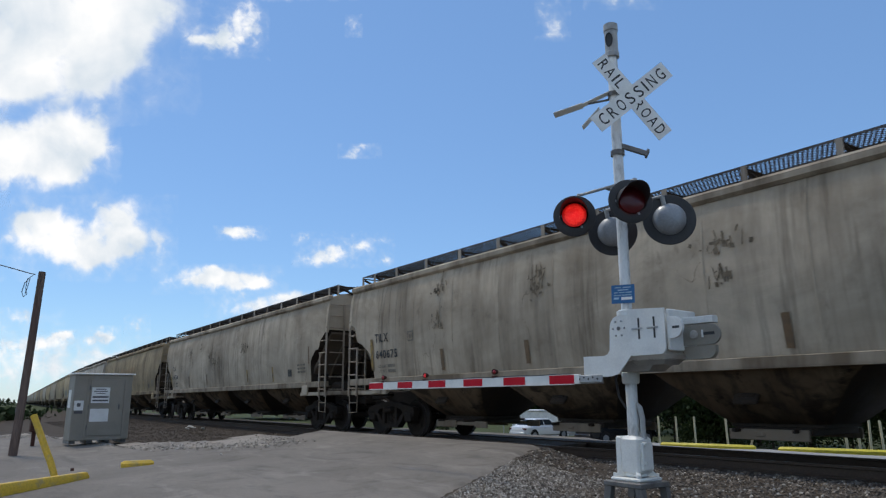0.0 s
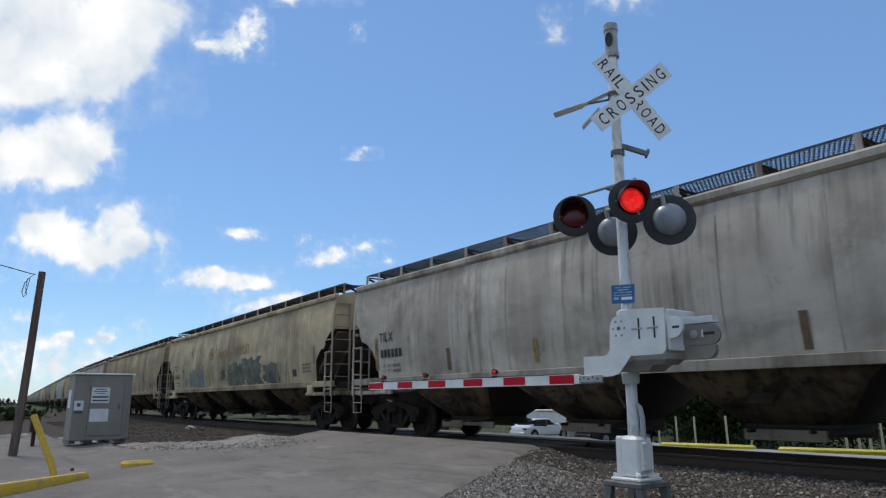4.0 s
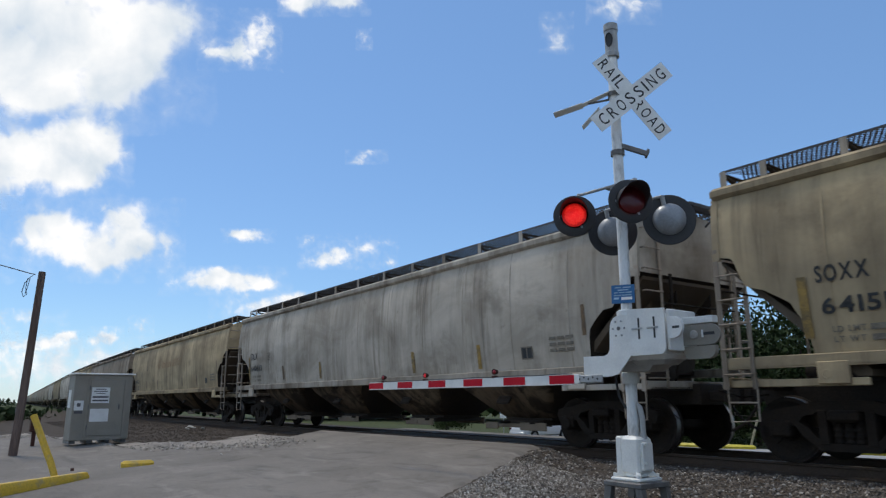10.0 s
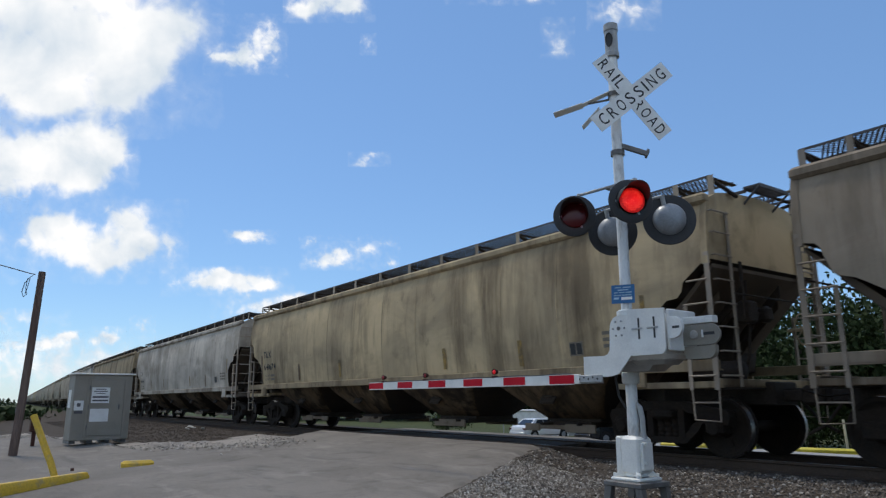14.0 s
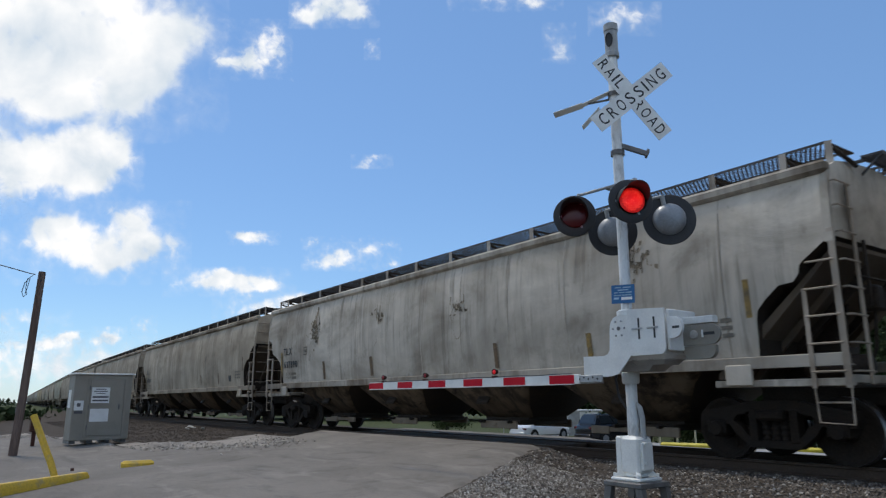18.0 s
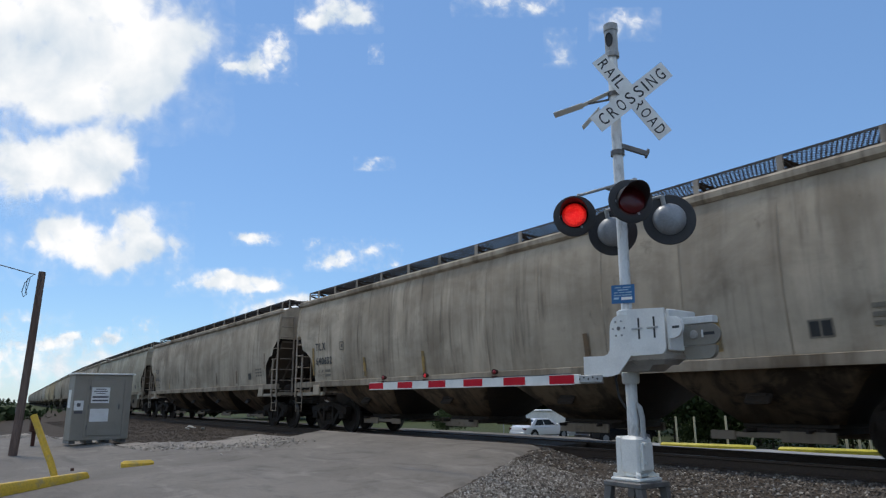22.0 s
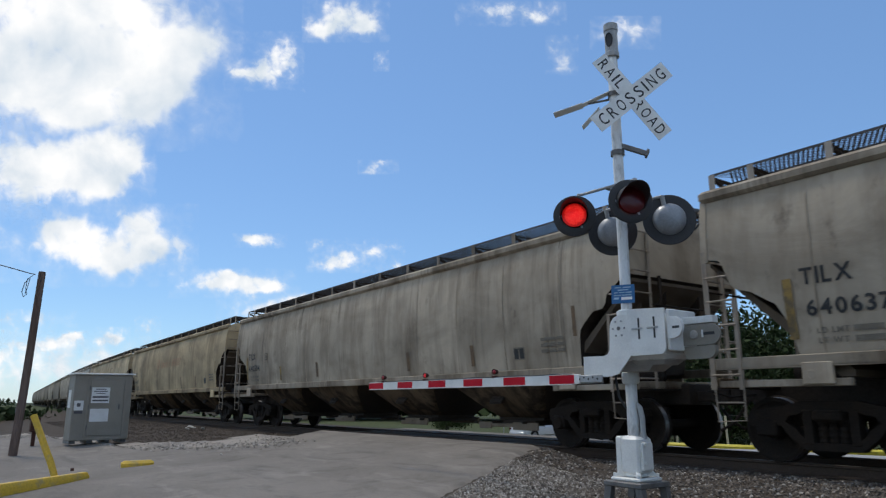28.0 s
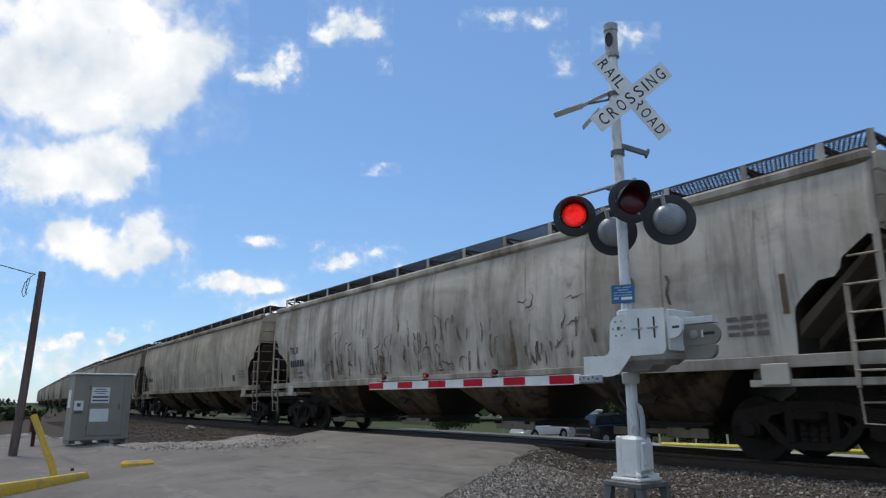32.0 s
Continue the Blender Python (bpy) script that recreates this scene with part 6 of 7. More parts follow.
# ---- beyond the track ----
M_LIME = surface("fresh_yellow_paint", (0.66, 0.56, 0.04), 0.6, 0, (0.45, 0.37, 0.06), 5, 0.5, 30, 0.1, 0.1)
for x, y, turn, ln in ((-10.32, 4.95, 15, 2.32), (-7.68, 5.82, 18, 2.25)):
    wheel_stop(pose(x, y, ground_z(x, y) + 0.03, 0, 0, turn), ln, "yellow concrete wheel stop beyond the track", 0.6, M_LIME)
M_STAKE = surface("faded_yellow_steel", (0.62, 0.57, 0.36), 0.6, 0, (0.40, 0.37, 0.25), 6, 0.7, 40, 0.1, 0.1)
stake = thing("marker_post", pose(-13.3, 8.0, ground_z(-13.3, 8.0)), "thin faded yellow steel marker post", "post", "yellow posts beyond the track")
part("post", Geo().lathe([(0.03, 0.0), (0.03, 0.86), (0.02, 0.88), (0.0, 0.88)], 10), M_STAKE, stake)
for x, y, lean in ((-13.95, 8.0, 0), (-12.65, 8.0, 0), (-11.1, 7.2, -1), (-10.93, 8.0, 20), (-8.3, 8.0, -2), (-8.05, 8.1, 0), (-7.8, 8.1, 2), (-7.55, 8.2, -1)):
    copy_thing(stake, pose(x, y, ground_z(x, y), 0, lean, 0))


def leaf_material(name, a, b_):
    m, nt, b = nodes_of(name)
    ge = nt.nodes.new("ShaderNodeNewGeometry")
    c = mixer(nt, ge.outputs["Random Per Island"], a, b_)
    nt.links.new(c, b.inputs["Base Color"])
    b.inputs["Roughness"].default_value = 0.8
    b.inputs["Specular IOR Level"].default_value = 0.2
    b.inputs["Transmission Weight"].default_value = 0.0
    return m


M_LEAF = leaf_material("green_leaves", (0.014, 0.026, 0.007), (0.036, 0.056, 0.016))
M_BUSH = leaf_material("dark_green_leaves", (0.020, 0.034, 0.010), (0.055, 0.080, 0.024))
M_BARK = surface("grey_brown_bark", (0.09, 0.07, 0.055), 0.9, 0, (0.05, 0.04, 0.03), 5, 0.6, 30, 0.3, 0.6, 0.02, (1, 1, 0.3))


def leaf_quads(c, size, wide, rng):
    """Small four-cornered leaves at the points c, turned at random."""
    n = len(c)
    u = rng.normal(0, 1, (n, 3))
    u /= np.linalg.norm(u, axis=1)[:, None]
    v = np.cross(u, rng.normal(0, 1, (n, 3)))
    v /= np.linalg.norm(v, axis=1)[:, None]
    u, v = u * size[:, None], v * size[:, None] * wide
    vs = np.stack([c - u, c + v, c + u, c - v], 1).reshape(-1, 3)
    return vs.tolist(), np.arange(4 * n).reshape(-1, 4).tolist()


def tree(x, y, height, spread, seed, leaves=2600, leaf=M_LEAF):
    rng = np.random.default_rng(seed)
    ob = thing("tree", pose(x, y, ground_z(x, y) - 0.05, 0, 0, seed * 50), "leafy dark green tree behind the track", "tree", "trees beyond the track")
    g = Geo()
    g.tube([(0, 0, 0), (0.08, 0.03, height * 0.2), (-0.05, 0.05, height * 0.45), (0.03, 0, height * 0.75)], [0.022 * height, 0.018 * height, 0.012 * height, 0.004 * height], 10)
    tips = []
    for i in range(11):
        a, z0 = rng.uniform(0, 2 * math.pi), height * rng.uniform(0.16, 0.6)
        r, z1 = spread * rng.uniform(0.45, 0.95), z0 + height * rng.uniform(0.06, 0.3)
        tip = (r * math.cos(a), r * math.sin(a), z1)
        g.tube([(0, 0, z0), (tip[0] * 0.5, tip[1] * 0.5, (z0 + z1) / 2 + 0.1), tip], [0.008 * height, 0.005 * height, 0.0015 * height], 6)
        tips.append(tip)
    tips += [(0, 0, height * 0.8), (0.2, 0.1, height * 0.92)] + [(rng.normal(0, spread * 0.35), rng.normal(0, spread * 0.35), height * rng.uniform(0.3, 0.9)) for _ in range(7)]
    part("trunk", g, M_BARK, ob)
    c = np.array(tips)[rng.integers(len(tips), size=leaves)] + rng.normal(0, 1, (leaves, 3)) * np.array([0.16, 0.16, 0.10]) * height
    c[:, 2] = np.maximum(c[:, 2], 0.05 * height + rng.uniform(0, 0.1, leaves))
    vs, fs = leaf_quads(c, rng.uniform(0.08, 0.19, leaves) * (height / 7) ** 0.5, 0.5, rng)
    me = bpy.data.meshes.new("crown")
    me.from_pydata(vs, [], fs)
    me.materials.append(leaf)
    part("crown", me, None, ob, "many small dark green leaves")
    return ob


# The last three are unseen trees, added to darken gaps between the cars.
for i, (x, y, h, sp) in enumerate(((-25.0, 24.5, 8.0, 3.2), (-21.0, 23.5, 9.0, 3.4), (-17.0, 24.0, 9.6, 3.6), (-13.0, 25.0, 8.6, 3.6), (-8.5, 25.5, 7.4, 3.8), (-3.0, 26.0, 7.0, 3.8), (-23.0, 30.0, 9.0, 3.6), (-15.0, 30.0, 10.5, 4.0), (-8.0, 32.0, 7.6, 4.0), (-30.0, 33.5, 9.5, 4.0), (-36.5, 38.0, 10.5, 4.4), (-44.5, 42.0, 10.5, 4.4))):
    tree(x, y, h * 0.80, sp, 20 + i, 8500)
for i, (x, y, h, sp) in enumerate(((-22.5, 24.0, 2.0, 1.8), (-19.0, 24.2, 2.6, 2.0), (-15.4, 24.6, 2.8, 2.1), (-12.0, 24.8, 2.6, 2.1), (-9.0, 25.2, 3.0, 2.2), (-6.0, 25.6, 2.8, 2.2), (-44.0, 22.0, 1.8, 1.6))):
    ob = tree(x, y, h, sp, 40 + i, 5200, M_BUSH)
    ob.name = "bush"
    tagged(ob, "low dense green bush beyond the track", "bush", "bushes beyond the track")

# far woods and roofs on the horizon
def woods(name, x0, y0, x1, y1, h, n, seed, label):
    rng = np.random.default_rng(seed)
    k = rng.random(n)
    c = np.stack([x0 + (x1 - x0) * k, y0 + (y1 - y0) * k, 0 * k], 1) + rng.normal(0, 1, (n, 3)) * np.array([4, 4, 0]) * min(1.0, h / 4)
    top = np.array([h * (0.6 + 0.4 * noise.noise(Vector((a * 14, seed, 0)))) * (0.75 + 0.25 * noise.noise(Vector((a * 60, seed, 4)))) for a in k])
    c[:, 2] = -1.0 + np.maximum(0.3, top) * rng.random(n) ** 0.6
    vs, fs = leaf_quads(c, h * rng.uniform(0.03, 0.085, n), 1.0, rng)
    me = bpy.data.meshes.new(name)
    me.from_pydata(vs, [], fs)
    me.materials.append(M_LEAF)
    return tagged(new(name, me), label, "trees", kind="stuff")


woods("far_woods", -300, -70, -330, 12, 6.0, 5000, 3, "far belt of green trees on the horizon")
woods("hedge", -58, -18, -62, -9.2, 3.0, 11000, 5, "rough green scrub beyond the yard")
woods("far_woods", -112, 26, -36, 96, 13.5, 16000, 8, "far belt of trees beyond the track")
house = thing("far_building", pose(-182, -16, -1.1, 0, 0, 78), "long low pale building with a red roof on the horizon", "building")
part("wall", Geo().box(-7, 7, 0, 6, 0, 2.6), M_PAPER, house)
part("roof", Geo().loft([[(-7.4, -0.4, 2.6), (7.4, -0.4, 2.6), (7.4, 6.4, 2.6), (-7.4, 6.4, 2.6)], [(-7.4, 2.9, 3.6), (7.4, 2.9, 3.6), (7.4, 3.1, 3.6), (-7.4, 3.1, 3.6)]]), surface("brown_red_roof", (0.18, 0.07, 0.05)), house, "dull red roof")
for x in (-5, -2, 1, 4):
    part("window", Geo().box(x - 0.5, x + 0.5, -0.03, 0.0, 1.0, 2.0), M_INK, house)

M_CARPAINT = plain("white_car_paint", (0.72, 0.73, 0.74), 0, 0.25)
M_DARKPAINT = plain("black_car_paint", (0.012, 0.014, 0.018), 0, 0.2)
M_CARGLASS = plain("dark_car_glass", (0.02, 0.025, 0.03), 0, 0.05)
M_TYRE = surface("tyre_rubber", (0.02, 0.02, 0.02), 0.85)


def cabin_panel(c, face, u0, u1, v0, v1):
    """A thin pane on one face of a cabin: u along the face, v from its foot to the roof."""
    (b0, b1, yb, zb), (t0, t1, yt, zt) = c

    def at(u, v, out):
        x0, x1, y, z = b0 + (t0 - b0) * v, b1 + (t1 - b1) * v, yb + (yt - yb) * v, zb + (zt - zb) * v
        if face in ("near", "far"):
            sgn = -1 if face == "near" else 1
            return (x0 + (x1 - x0) * u, sgn * (y + out), z + out * 0.3)
        end = x1 + out if face == "front" else x0 - out
        return (end, -y + 2 * y * u, z + out * 0.3)

    vs = [at(u, v, o) for o in (0.002, 0.014) for u, v in ((u0, v0), (u1, v0), (u1, v1), (u0, v1))]
    return Geo().add(vs, [(0, 1, 2, 3), (7, 6, 5, 4), (0, 4, 5, 1), (1, 5, 6, 2), (2, 6, 7, 3), (3, 7, 4, 0)])


def parked_car(at, paint, label, tall):
    """A parked car: lofted body with arches, cabin with panes, lamps, bumpers, mirrors and wheels."""
    car = thing("parked_car", at, label, "car", "parked cars beyond the track")
    h = 0.14 if tall else 0.0
    rings = []
    for x, w, z0, z1 in ((-2.22, 0.66, 0.42, 0.72), (-2.16, 0.78, 0.32, 0.86), (-1.9, 0.84, 0.26, 0.93), (-1.2, 0.86, 0.24, 0.95), (0.2, 0.87, 0.24, 0.95), (1.0, 0.86, 0.24, 0.93), (1.7, 0.83, 0.26, 0.84), (2.1, 0.76, 0.32, 0.74), (2.22, 0.62, 0.42, 0.62)):
        z1 += h * (1 if x < 1.2 else 0.7)
        m = 0.5 * (z0 + z1)
        half = [(w * 0.80, z0), (w * 0.97, z0 + 0.10), (w, m), (w * 0.97, z1 - 0.10), (w * 0.86, z1 - 0.02), (w * 0.4, z1)]
        rings.append([(x, y, z) for y, z in half] + [(x, -y, z) for y, z in reversed(half)])
    part("body", Geo().loft(rings), paint, car)
    zb, zt = 0.92 + h, (1.50 if tall else 1.40) + h * 0.5
    c = ((-1.95, 1.18, 0.77, zb), (-1.72, 0.15, 0.60, zt)) if tall else ((-1.70, 1.15, 0.77, zb), (-0.98, 0.24, 0.60, zt))
    (b0, b1, yb, _), (t0, t1, yt, _) = c
    rings = []
    for k in (0.0, 0.45, 0.86, 1.0):
        d = 0.05 if k == 1.0 else 0.0
        x0, x1, y, z = b0 + (t0 - b0) * k + d, b1 + (t1 - b1) * k - d, yb + (yt - yb) * k - d, zb + (zt - zb) * k
        rings.append([(x0, -y, z), (x1, -y, z), (x1, y, z), (x0, y, z)])
    part("cabin", Geo().loft(rings), paint, car)
    for face in ("near", "far"):
        for u0, u1 in ((0.10, 0.40), (0.43, 0.72), (0.75, 0.90)) if tall else ((0.14, 0.47), (0.50, 0.88)):
            part("side_window", cabin_panel(c, face, u0, u1, 0.10, 0.84), M_CARGLASS, car)
    part("rear_window", cabin_panel(c, "back", 0.08, 0.92, 0.12, 0.86), M_CARGLASS, car)
    part("windscreen", cabin_panel(c, "front", 0.06, 0.94, 0.08, 0.90), M_CARGLASS, car)
    part("bumper", Geo().box(-2.28, -2.14, -0.72, 0.72, 0.36, 0.54, 0.03), paint, car)
    part("bumper", Geo().box(2.12, 2.28, -0.70, 0.70, 0.32, 0.52, 0.03), paint, car)
    for sgn in (-1, 1):
        part("headlight", Geo().box(2.08, 2.2, sgn * 0.56 - 0.14, sgn * 0.56 + 0.14, 0.58, 0.70 + h * 0.5, 0.02), M_PAPER, car)
        part("tail_light", Geo().box(-2.21, -2.05, sgn * 0.66 - 0.13, sgn * 0.66 + 0.13, 0.66 + h, 0.80 + h, 0.02), M_TAILLIGHT, car, "dark red tail light")
        part("mirror", Geo().box(0.78, 0.92, sgn * 0.86 - 0.09, sgn * 0.86 + 0.09, 0.96 + h, 1.07 + h, 0.03), paint, car)
        part("door_handle", Geo().box(-0.42, -0.26, sgn * 0.865 - 0.012, sgn * 0.865 + 0.012, 0.76 + h, 0.79 + h, 0.004), M_LAMPBACK, car)
        for x in (-1.38, 1.40):
            part("wheel_arch", Geo().lathe([(0.0, -0.01), (0.37, -0.01), (0.37, 0.01), (0.0, 0.01)], 22, at=Matrix.Translation((x, sgn * 0.862, 0.34)) @ RX90), M_TYRE, car)
            wheel = part("wheel", Geo().lathe([(0.2, -0.10), (0.30, -0.10), (0.32, -0.06), (0.32, 0.06), (0.30, 0.10), (0.2, 0.10)], 22, at=Matrix.Translation((x, sgn * 0.80, 0.32)) @ RX90), M_TYRE, car)
            part("rim", Geo().lathe([(0.0, 0.09), (0.2, 0.085), (0.2, -0.085), (0.0, -0.09)], 18, at=Matrix.Translation((x, sgn * 0.80, 0.32)) @ RX90), M_LAMPBACK, wheel)
    return car


M_TAILLIGHT = plain("dark_red_tail_light", (0.10, 0.012, 0.014), 0, 0.25)
parked_car(pose(-35.6, 23.9, ground_z(-35.6, 23.9), 0, 0, 90), M_CARPAINT, "white sedan parked beyond the track", False)
parked_car(pose(-25.4, 19.7, ground_z(-25.4, 19.7), 0, 0, 78), M_DARKPAINT, "black hatchback parked beyond the track", True)
shed = thing("white_shed", pose(-39.2, 29.1, ground_z(-39.2, 29.1), 0, 0, 44.5), "low plain white flat-topped shed behind the parked cars", "shed")
top = 0.05 - ground_z(-39.2, 29.1)
part("wall", Geo().box(-3.4, 3.6, 0, 2.4, -0.1, top - 0.12, 0.02), M_WHITE, shed)
part("roof", Geo().box(-3.5, 3.7, -0.1, 2.5, top - 0.12, top, 0.03), M_PAPER, shed)
part("door", Geo().box(1.0, 1.9, -0.03, 0.0, 0, 1.9), M_GREYMETAL, shed)

M_LITTER = surface("crumpled_white_plastic", (0.55, 0.54, 0.50), 0.6)
for i, (x, y) in enumerate(((-30.2, -0.3), (-29.3, -0.4), (-31.0, 0.0), (-28.4, -0.9), (-27.7, -0.5))):
    bit = thing("litter", pose(x, y - 1.6, ground_z(x, y - 1.6) + 0.02, 0, 8 * i, 40 * i), "small crumpled white scrap on the ballast", "litter", "scraps on the ballast")
    part("scrap", Geo().box(-0.10, 0.09, -0.06, 0.07, 0.0, 0.04, 0.018), M_LITTER, bit)
sign = thing("far_sign", pose(-33.0, 18.2, ground_z(-33.0, 18.2)), "small white sign on a thin post beyond the track", "sign")
part("post", Geo().lathe([(0.03, 0.0), (0.03, 1.7), (0.0, 1.7)], 8), M_GREYMETAL, sign)
part("plate", Geo().box(-0.22, 0.22, -0.04, -0.03, 1.1, 1.7, 0.0, at=Matrix.Rotation(radians(45), 4, "Z")), M_WHITE, sign)

# ---- clouds ----
CLOUD_H, CLOUD_V = 300.0, Vector((-0.6016, 0.7988, 0.0)) * 2.2
CLOUDS = []


def cloud_material():
    m = bpy.data.materials.new("cloud_vapour")
    m.use_nodes = True
    nt = m.node_tree
    nt.nodes.clear()
    at = nt.nodes.new("ShaderNodeAttribute")
    at.attribute_name = "thickness"
    tc = nt.nodes.new("ShaderNodeTexCoord")
    fine = noise_of(nt, tc.outputs["UV"], 6.5, 8, 0.55, 0.5)
    big = noise_of(nt, tc.outputs["UV"], 1.5, 5, 0.5, 0.2)
    add = nt.nodes.new("ShaderNodeMath")
    add.operation = "MULTIPLY_ADD"
    nt.links.new(fine, add.inputs[0])
    add.inputs[1].default_value = 1.0
    nt.links.new(at.outputs["Fac"], add.inputs[2])
    alpha = nt.nodes.new("ShaderNodeMath")
    alpha.operation = "MULTIPLY_ADD"
    soft = []
    for lo, hi in ((0.36, 1.16), (-0.1, 1.0)):
        mr = nt.nodes.new("ShaderNodeMapRange")
        mr.interpolation_type = "SMOOTHSTEP"
        mr.inputs["From Min"].default_value, mr.inputs["From Max"].default_value = lo, hi
        nt.links.new(add.outputs[0], mr.inputs["Value"])
        soft.append(mr.outputs["Result"])
    half = nt.nodes.new("ShaderNodeMath")
    half.operation = "MULTIPLY"
    half.inputs[1].default_value = 0.24
    nt.links.new(soft[1], half.inputs[0])
    nt.links.new(soft[0], alpha.inputs[0])
    alpha.inputs[1].default_value = 0.76
    nt.links.new(half.outputs[0], alpha.inputs[2])
    em = nt.nodes.new("ShaderNodeEmission")
    c = mixer(nt, ramp(nt, big, 0.36, 0.60), (0.66, 0.74, 0.82), (1.0, 1.0, 1.0))
    nt.links.new(c, em.inputs["Color"])
    em.inputs["Strength"].default_value = 1.02
    tr = nt.nodes.new("ShaderNodeBsdfTransparent")
    mx = nt.nodes.new("ShaderNodeMixShader")
    nt.links.new(alpha.outputs[0], mx.inputs["Fac"])
    nt.links.new(tr.outputs[0], mx.inputs[1])
    nt.links.new(em.outputs[0], mx.inputs[2])
    out = nt.nodes.new("ShaderNodeOutputMaterial")
    nt.links.new(mx.outputs[0], out.inputs["Surface"])
    return m


M_CLOUD = cloud_material()


def cloud(puffs, seed, dense=1.0, size=None, turn=None):
    """A drifting cloud far off: soft puffs (x, y, rx, ry) seen from the camera, at the height of the cloud layer."""
    view = (lambda x, y: turn @ ray_dir(x, y)) if turn is not None else ray_dir
    x0, x1 = min(p[0] - 1.6 * p[2] for p in puffs), max(p[0] + 1.6 * p[2] for p in puffs)
    y0, y1 = min(p[1] - 1.7 * p[3] for p in puffs), max(p[1] + 1.7 * p[3] for p in puffs)
    cx, cy = sum(p[0] for p in puffs) / len(puffs), sum(p[1] for p in puffs) / len(puffs)
    true_d = CLOUD_H / max(0.02, view(cx, cy).z)
    d = min(true_d, 3600.0)
    unit = size or 0.5 * (sum(p[2] + p[3] for p in puffs) / len(puffs))
    nx, ny = (40, 30) if turn is not None else (int(min(110, max(24, (x1 - x0) / 4))), int(min(80, max(16, (y1 - y0) / 4))))
    mid = CAM_EYE + view(cx, cy) * d
    vs, fs, th, uv = [], [], [], []
    for j in range(ny + 1):
        for i in range(nx + 1):
            x, y = x0 + (x1 - x0) * i / nx, y0 + (y1 - y0) * j / ny
            q = Vector((x / unit, y / unit, seed))
            bx, by = x + unit * 0.22 * noise.noise(q * 1.3), y + unit * 0.22 * noise.noise(q * 1.3 + Vector((7, 3, 1)))
            s = 0.0
            for px, py, rx, ry in puffs:
                e = ((bx - px) / rx) ** 2 + ((by - py) / (ry * (1.0 if by < py else 0.85))) ** 2
                s += math.exp(-1.1 * e)
            s = min(s, 1.15) * dense
            s += 0.34 * noise.fractal(q * 1.6, 0.9, 2.1, 6) - 0.42
            edge = min(x - x0, x1 - x, y - y0, y1 - y) / (0.3 * unit)
            s -= max(0.0, 1 - edge) * 1.2
            vs.append(tuple(CAM_EYE + view(x, y) * d - mid))
            th.append(s)
            uv.append((x / unit * 0.35 + seed * 0.37, y / unit * 0.35))
    for j in range(ny):
        for i in range(nx):
            a = j * (nx + 1) + i
            if max(th[a], th[a + 1], th[a + nx + 1], th[a + nx + 2]) > -0.95:
                fs.append((a, a + 1, a + nx + 2, a + nx + 1))
    me = bpy.data.meshes.new("cloud")
    me.from_pydata(vs, [], fs)
    me.attributes.new("thickness", "FLOAT", "POINT").data.foreach_set("value", th)
    layer = me.uv_layers.new(name="flat")
    for lp in me.loops:
        layer.data[lp.index].uv = uv[lp.vertex_index]
    me.materials.append(M_CLOUD)
    ob = new("cloud", me)
    ob.matrix_basis = Matrix.Translation(mid)
    tagged(ob, "drifting white cumulus cloud in a blue sky", "cloud", "clouds")
    CLOUDS.append((ob, mid, CLOUD_V * (d / true_d)))
    return ob


cloud([(70, 30, 190, 80), (215, 85, 70, 60), (120, 130, 110, 60), (30, 130, 90, 60), (255, 15, 60, 35), (-90, 60, 120, 110), (60, -60, 200, 60)], 1, 1.1, 85)
cloud([(60, 262, 100, 55), (130, 225, 50, 36), (165, 250, 42, 30), (-30, 280, 90, 60), (110, 295, 60, 34)], 2, 1.05, 60)
cloud([(432, 40, 34, 36), (395, 75, 38, 24), (350, 68, 26, 12)], 3, 0.86, 34)
cloud([(100, 425, 92, 52), (215, 385, 42, 32), (235, 430, 60, 26), (60, 395, 42, 28), (165, 455, 60, 28)], 4, 1.0, 50)
cloud([(428, 413, 36, 12), (415, 408, 18, 9)], 5, 0.9, 22)
cloud([(390, 498, 82, 20), (378, 482, 32, 14), (440, 500, 40, 13)], 6, 0.95, 32)
cloud([(470, 545, 75, 22), (520, 525, 30, 12)], 7, 0.95, 32)
cloud([(588, 448, 30, 20), (560, 462, 32, 11), (640, 438, 22, 11)], 8, 0.82, 24)
cloud([(645, 262, 24, 9), (622, 275, 20, 8)], 9, 0.62, 24)
cloud([(626, 46, 14, 16)], 10, 0.42, 22)
cloud([(968, 22, 20, 22), (985, 45, 22, 16), (975, 62, 20, 14)], 11, 0.46, 34)
cloud([(1085, -8, 40, 22), (1120, -25, 40, 20)], 12, 0.60, 40)
cloud([(92, 604, 36, 15), (114, 593, 18, 10), (40, 612, 50, 14)], 13, 0.85, 24)
cloud([(186, 594, 22, 14), (168, 604, 24, 11)], 14, 0.85, 20)
cloud([(243, 578, 18, 16)], 15, 0.55, 16)
cloud([(20, 640, 110, 34), (110, 655, 90, 30), (200, 630, 80, 18), (-60, 660, 90, 40)], 16, 0.55, 44)
cloud([(545, -48, 55, 36), (590, -30, 36, 20), (500, -20, 30, 18)], 17, 0.95, 38)
cloud([(850, -62, 60, 18), (930, -50, 40, 16)], 18, 0.62, 32)
cloud([(535, 422, 16, 10), (670, 425, 14, 7), (682, 462, 14, 9)], 19, 0.55, 16)
cloud([(30, 560, 60, 14), (-60, 590, 80, 24)], 20, 0.55, 30)
cloud([(-160, 420, 90, 50), (-100, 250, 80, 50)], 21, 0.95, 60)

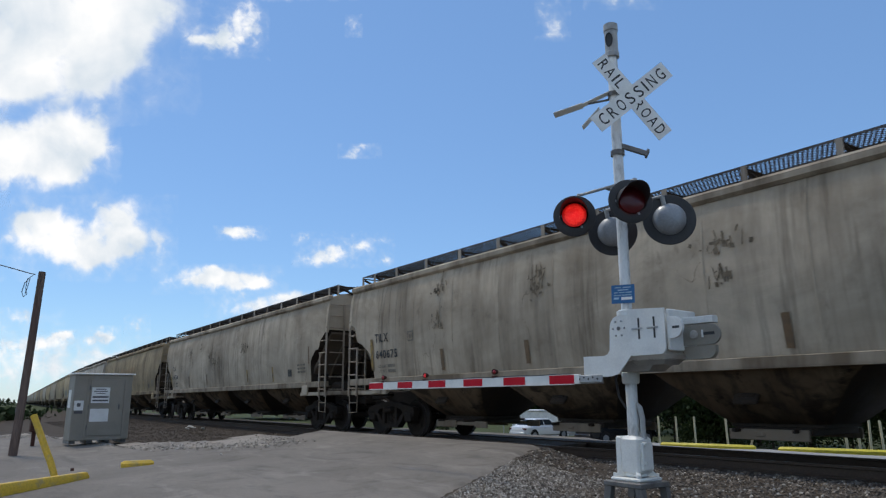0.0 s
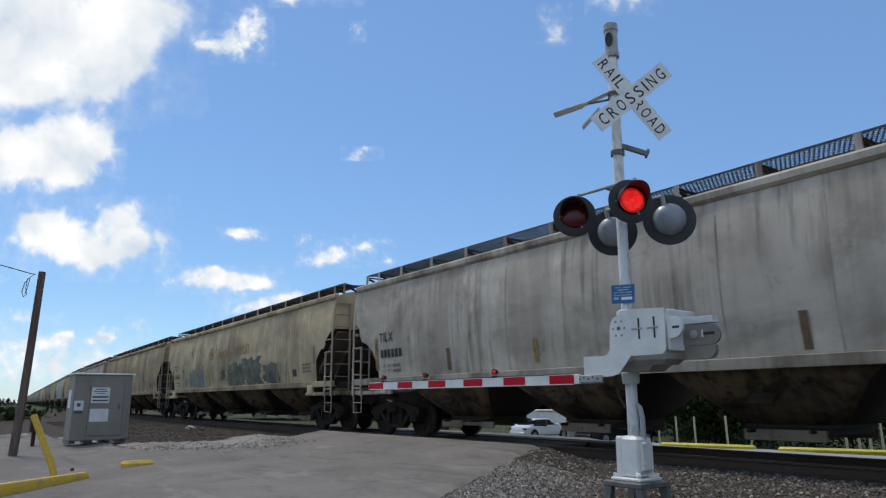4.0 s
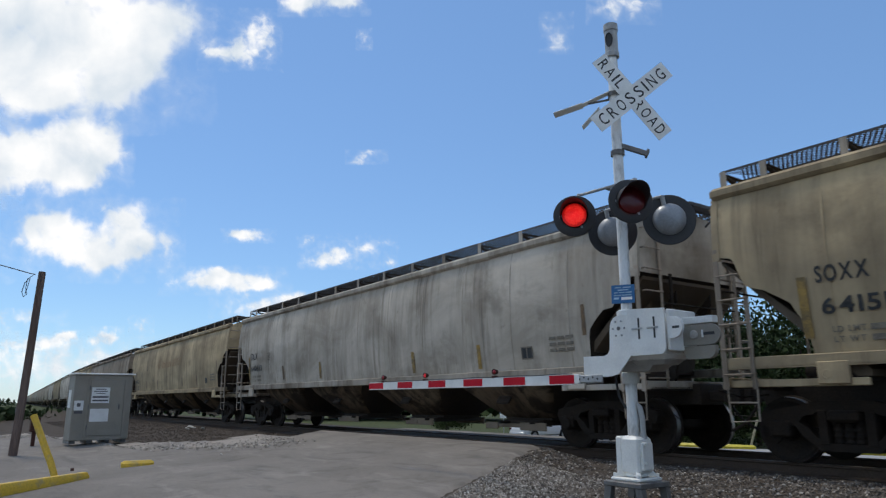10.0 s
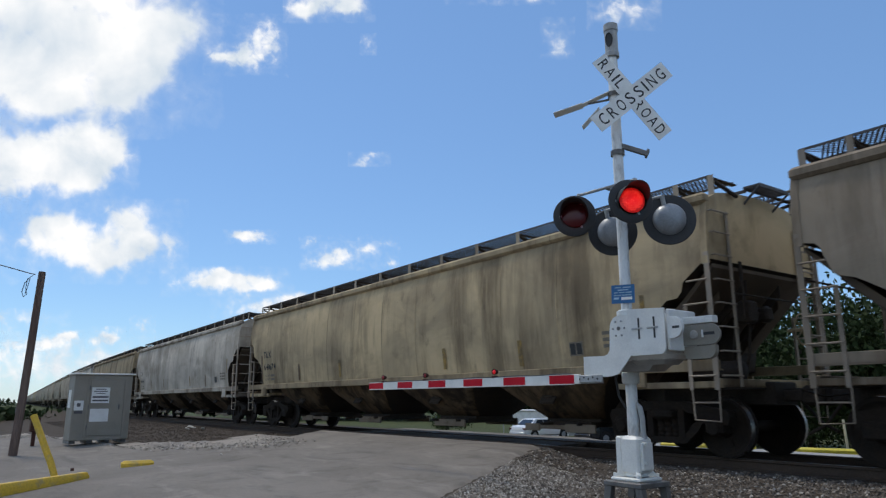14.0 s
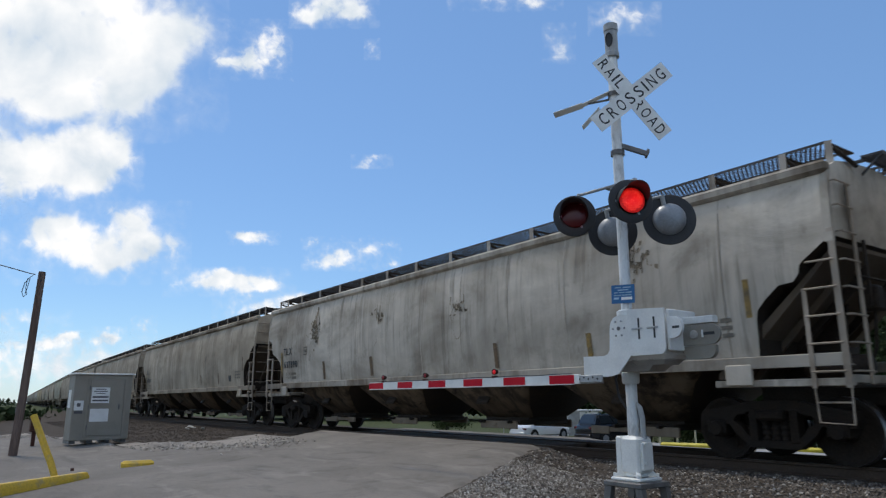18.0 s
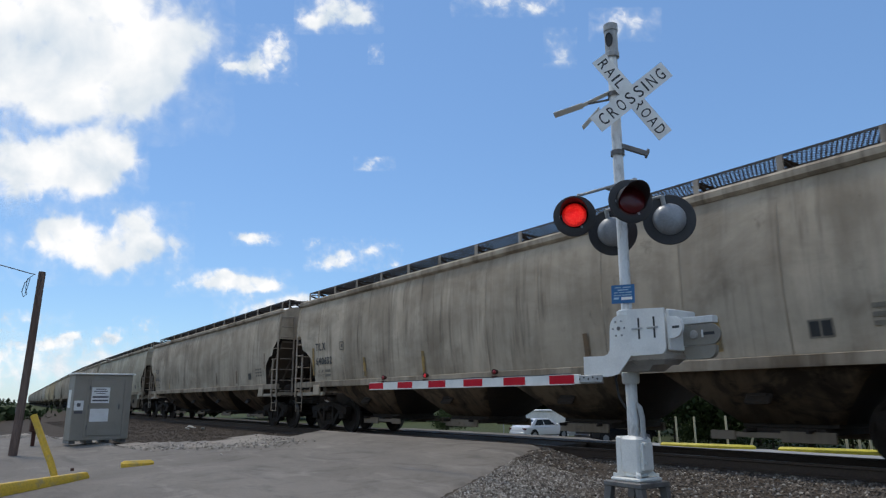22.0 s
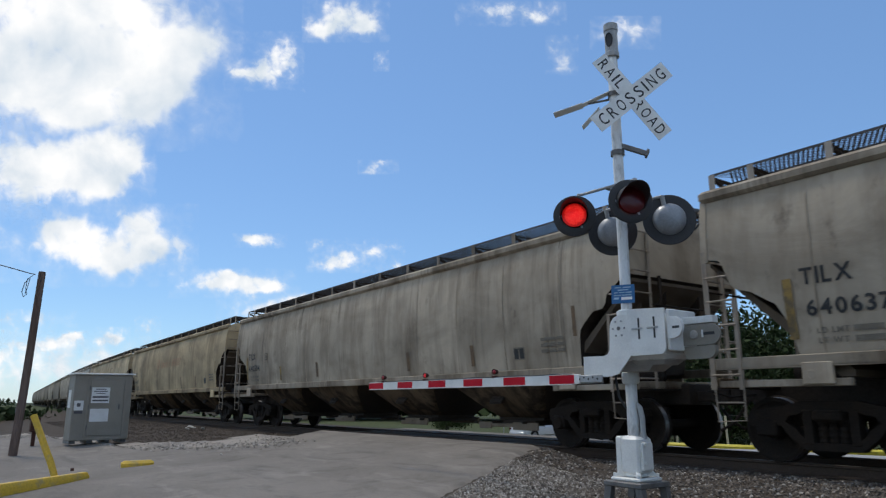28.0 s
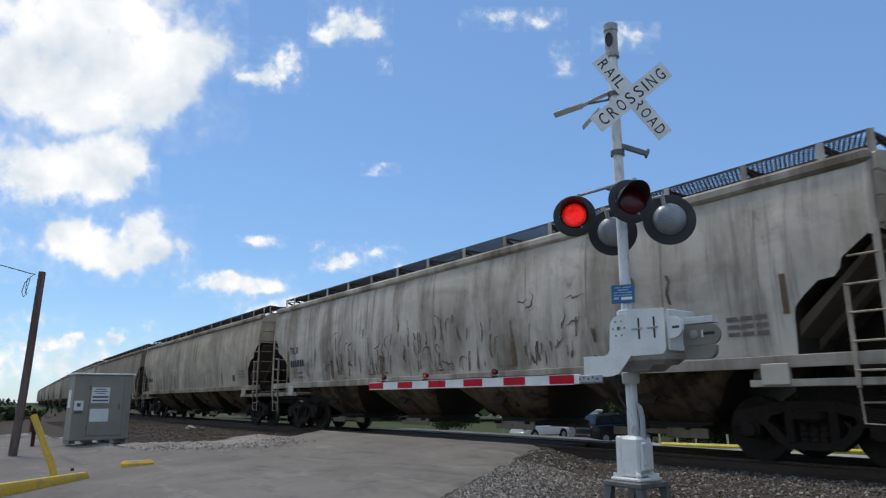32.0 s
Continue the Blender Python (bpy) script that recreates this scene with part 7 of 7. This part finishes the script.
# more broken cloud round the unseen sky, added as white fill light
for i in range(11):
    az, el = 68 + 206 * ((i * 4) % 11) / 10 + 6 * math.sin(i * 5.1), (6, 30)[i % 2] + 5 * math.sin(i * 3.7)
    side = Vector((math.cos(YAW), -math.sin(YAW), 0))
    spin = Matrix.Rotation(-radians(az), 3, "Z") @ Matrix.Rotation(radians(el), 3, side)
    cloud([(784, 430, 330, 120), (560, 380, 190, 110), (1010, 470, 230, 100), (860, 330, 160, 80)], 30 + i, 1.05, 130, spin)


def cloud_motions():
    for ob, mid, vel in CLOUDS:
        walk(ob, [(t, Matrix.Translation(mid + vel * t)) for t in (0.0, DURATION)])

# ---- what moves ----
def train_at(t):
    """How far the left end of the first car has come, in metres along the track."""
    return ((0.0000775 * t + 0.0129068) * t + 15.542) * t - 17.113


CAR_SHIFT = [0.0, 0.0, 0.03, 0.10, 0.25, 0.30, 0.06, -0.11, -0.05, -0.10, -0.18, -0.05, -0.02, 0.0, -0.05, 0.01, 0.07, 0.08, -0.06, -0.18, 0.0, -0.05, -0.02, -0.05, 0.08]
CAR_SHIFT += [0.0] * (len(CARS) - len(CAR_SHIFT))


def motions():
    # the cars follow the track's line
    for k, car in enumerate(train):
        rows = []
        for i in range(33):
            s = train_at(i) - k * CAR_PITCH + 9.68 + CAR_SHIFT[k]
            x, y, h = track_at(s)
            rows.append((float(i), pose(x, y, 0.0, 0, 0, h)))
        walk(car, rows)
    # the wheels roll; axles at the same place in their truck share their keys
    first = {}
    for car in train:
        for truck in car.children:
            if not truck.name.startswith("truck"):
                continue
            flip = -1 if truck.matrix_basis.to_3x3()[0][0] < 0 else 1
            for axle in truck.children:
                if not axle.name.startswith("wheelset"):
                    continue
                x = round(axle.matrix_basis.translation.x, 2)
                key = (flip, x)
                if key not in first:
                    rows = []
                    for i in range(int(DURATION * FPS) + 1):
                        t = i / FPS
                        rows.append((t, pose(x, 0, 0.457, 0, flip * math.degrees(train_at(t) / 0.457) % 360.0, 0)))
                    walk(axle, rows)
                    first[key] = axle
                else:
                    src = first[key].animation_data
                    axle.rotation_mode = "QUATERNION"
                    axle.animation_data_create()
                    axle.animation_data.action = src.action
                    axle.animation_data.action_slot = src.action_slot
    signal_motions()
    cloud_motions()


motions()
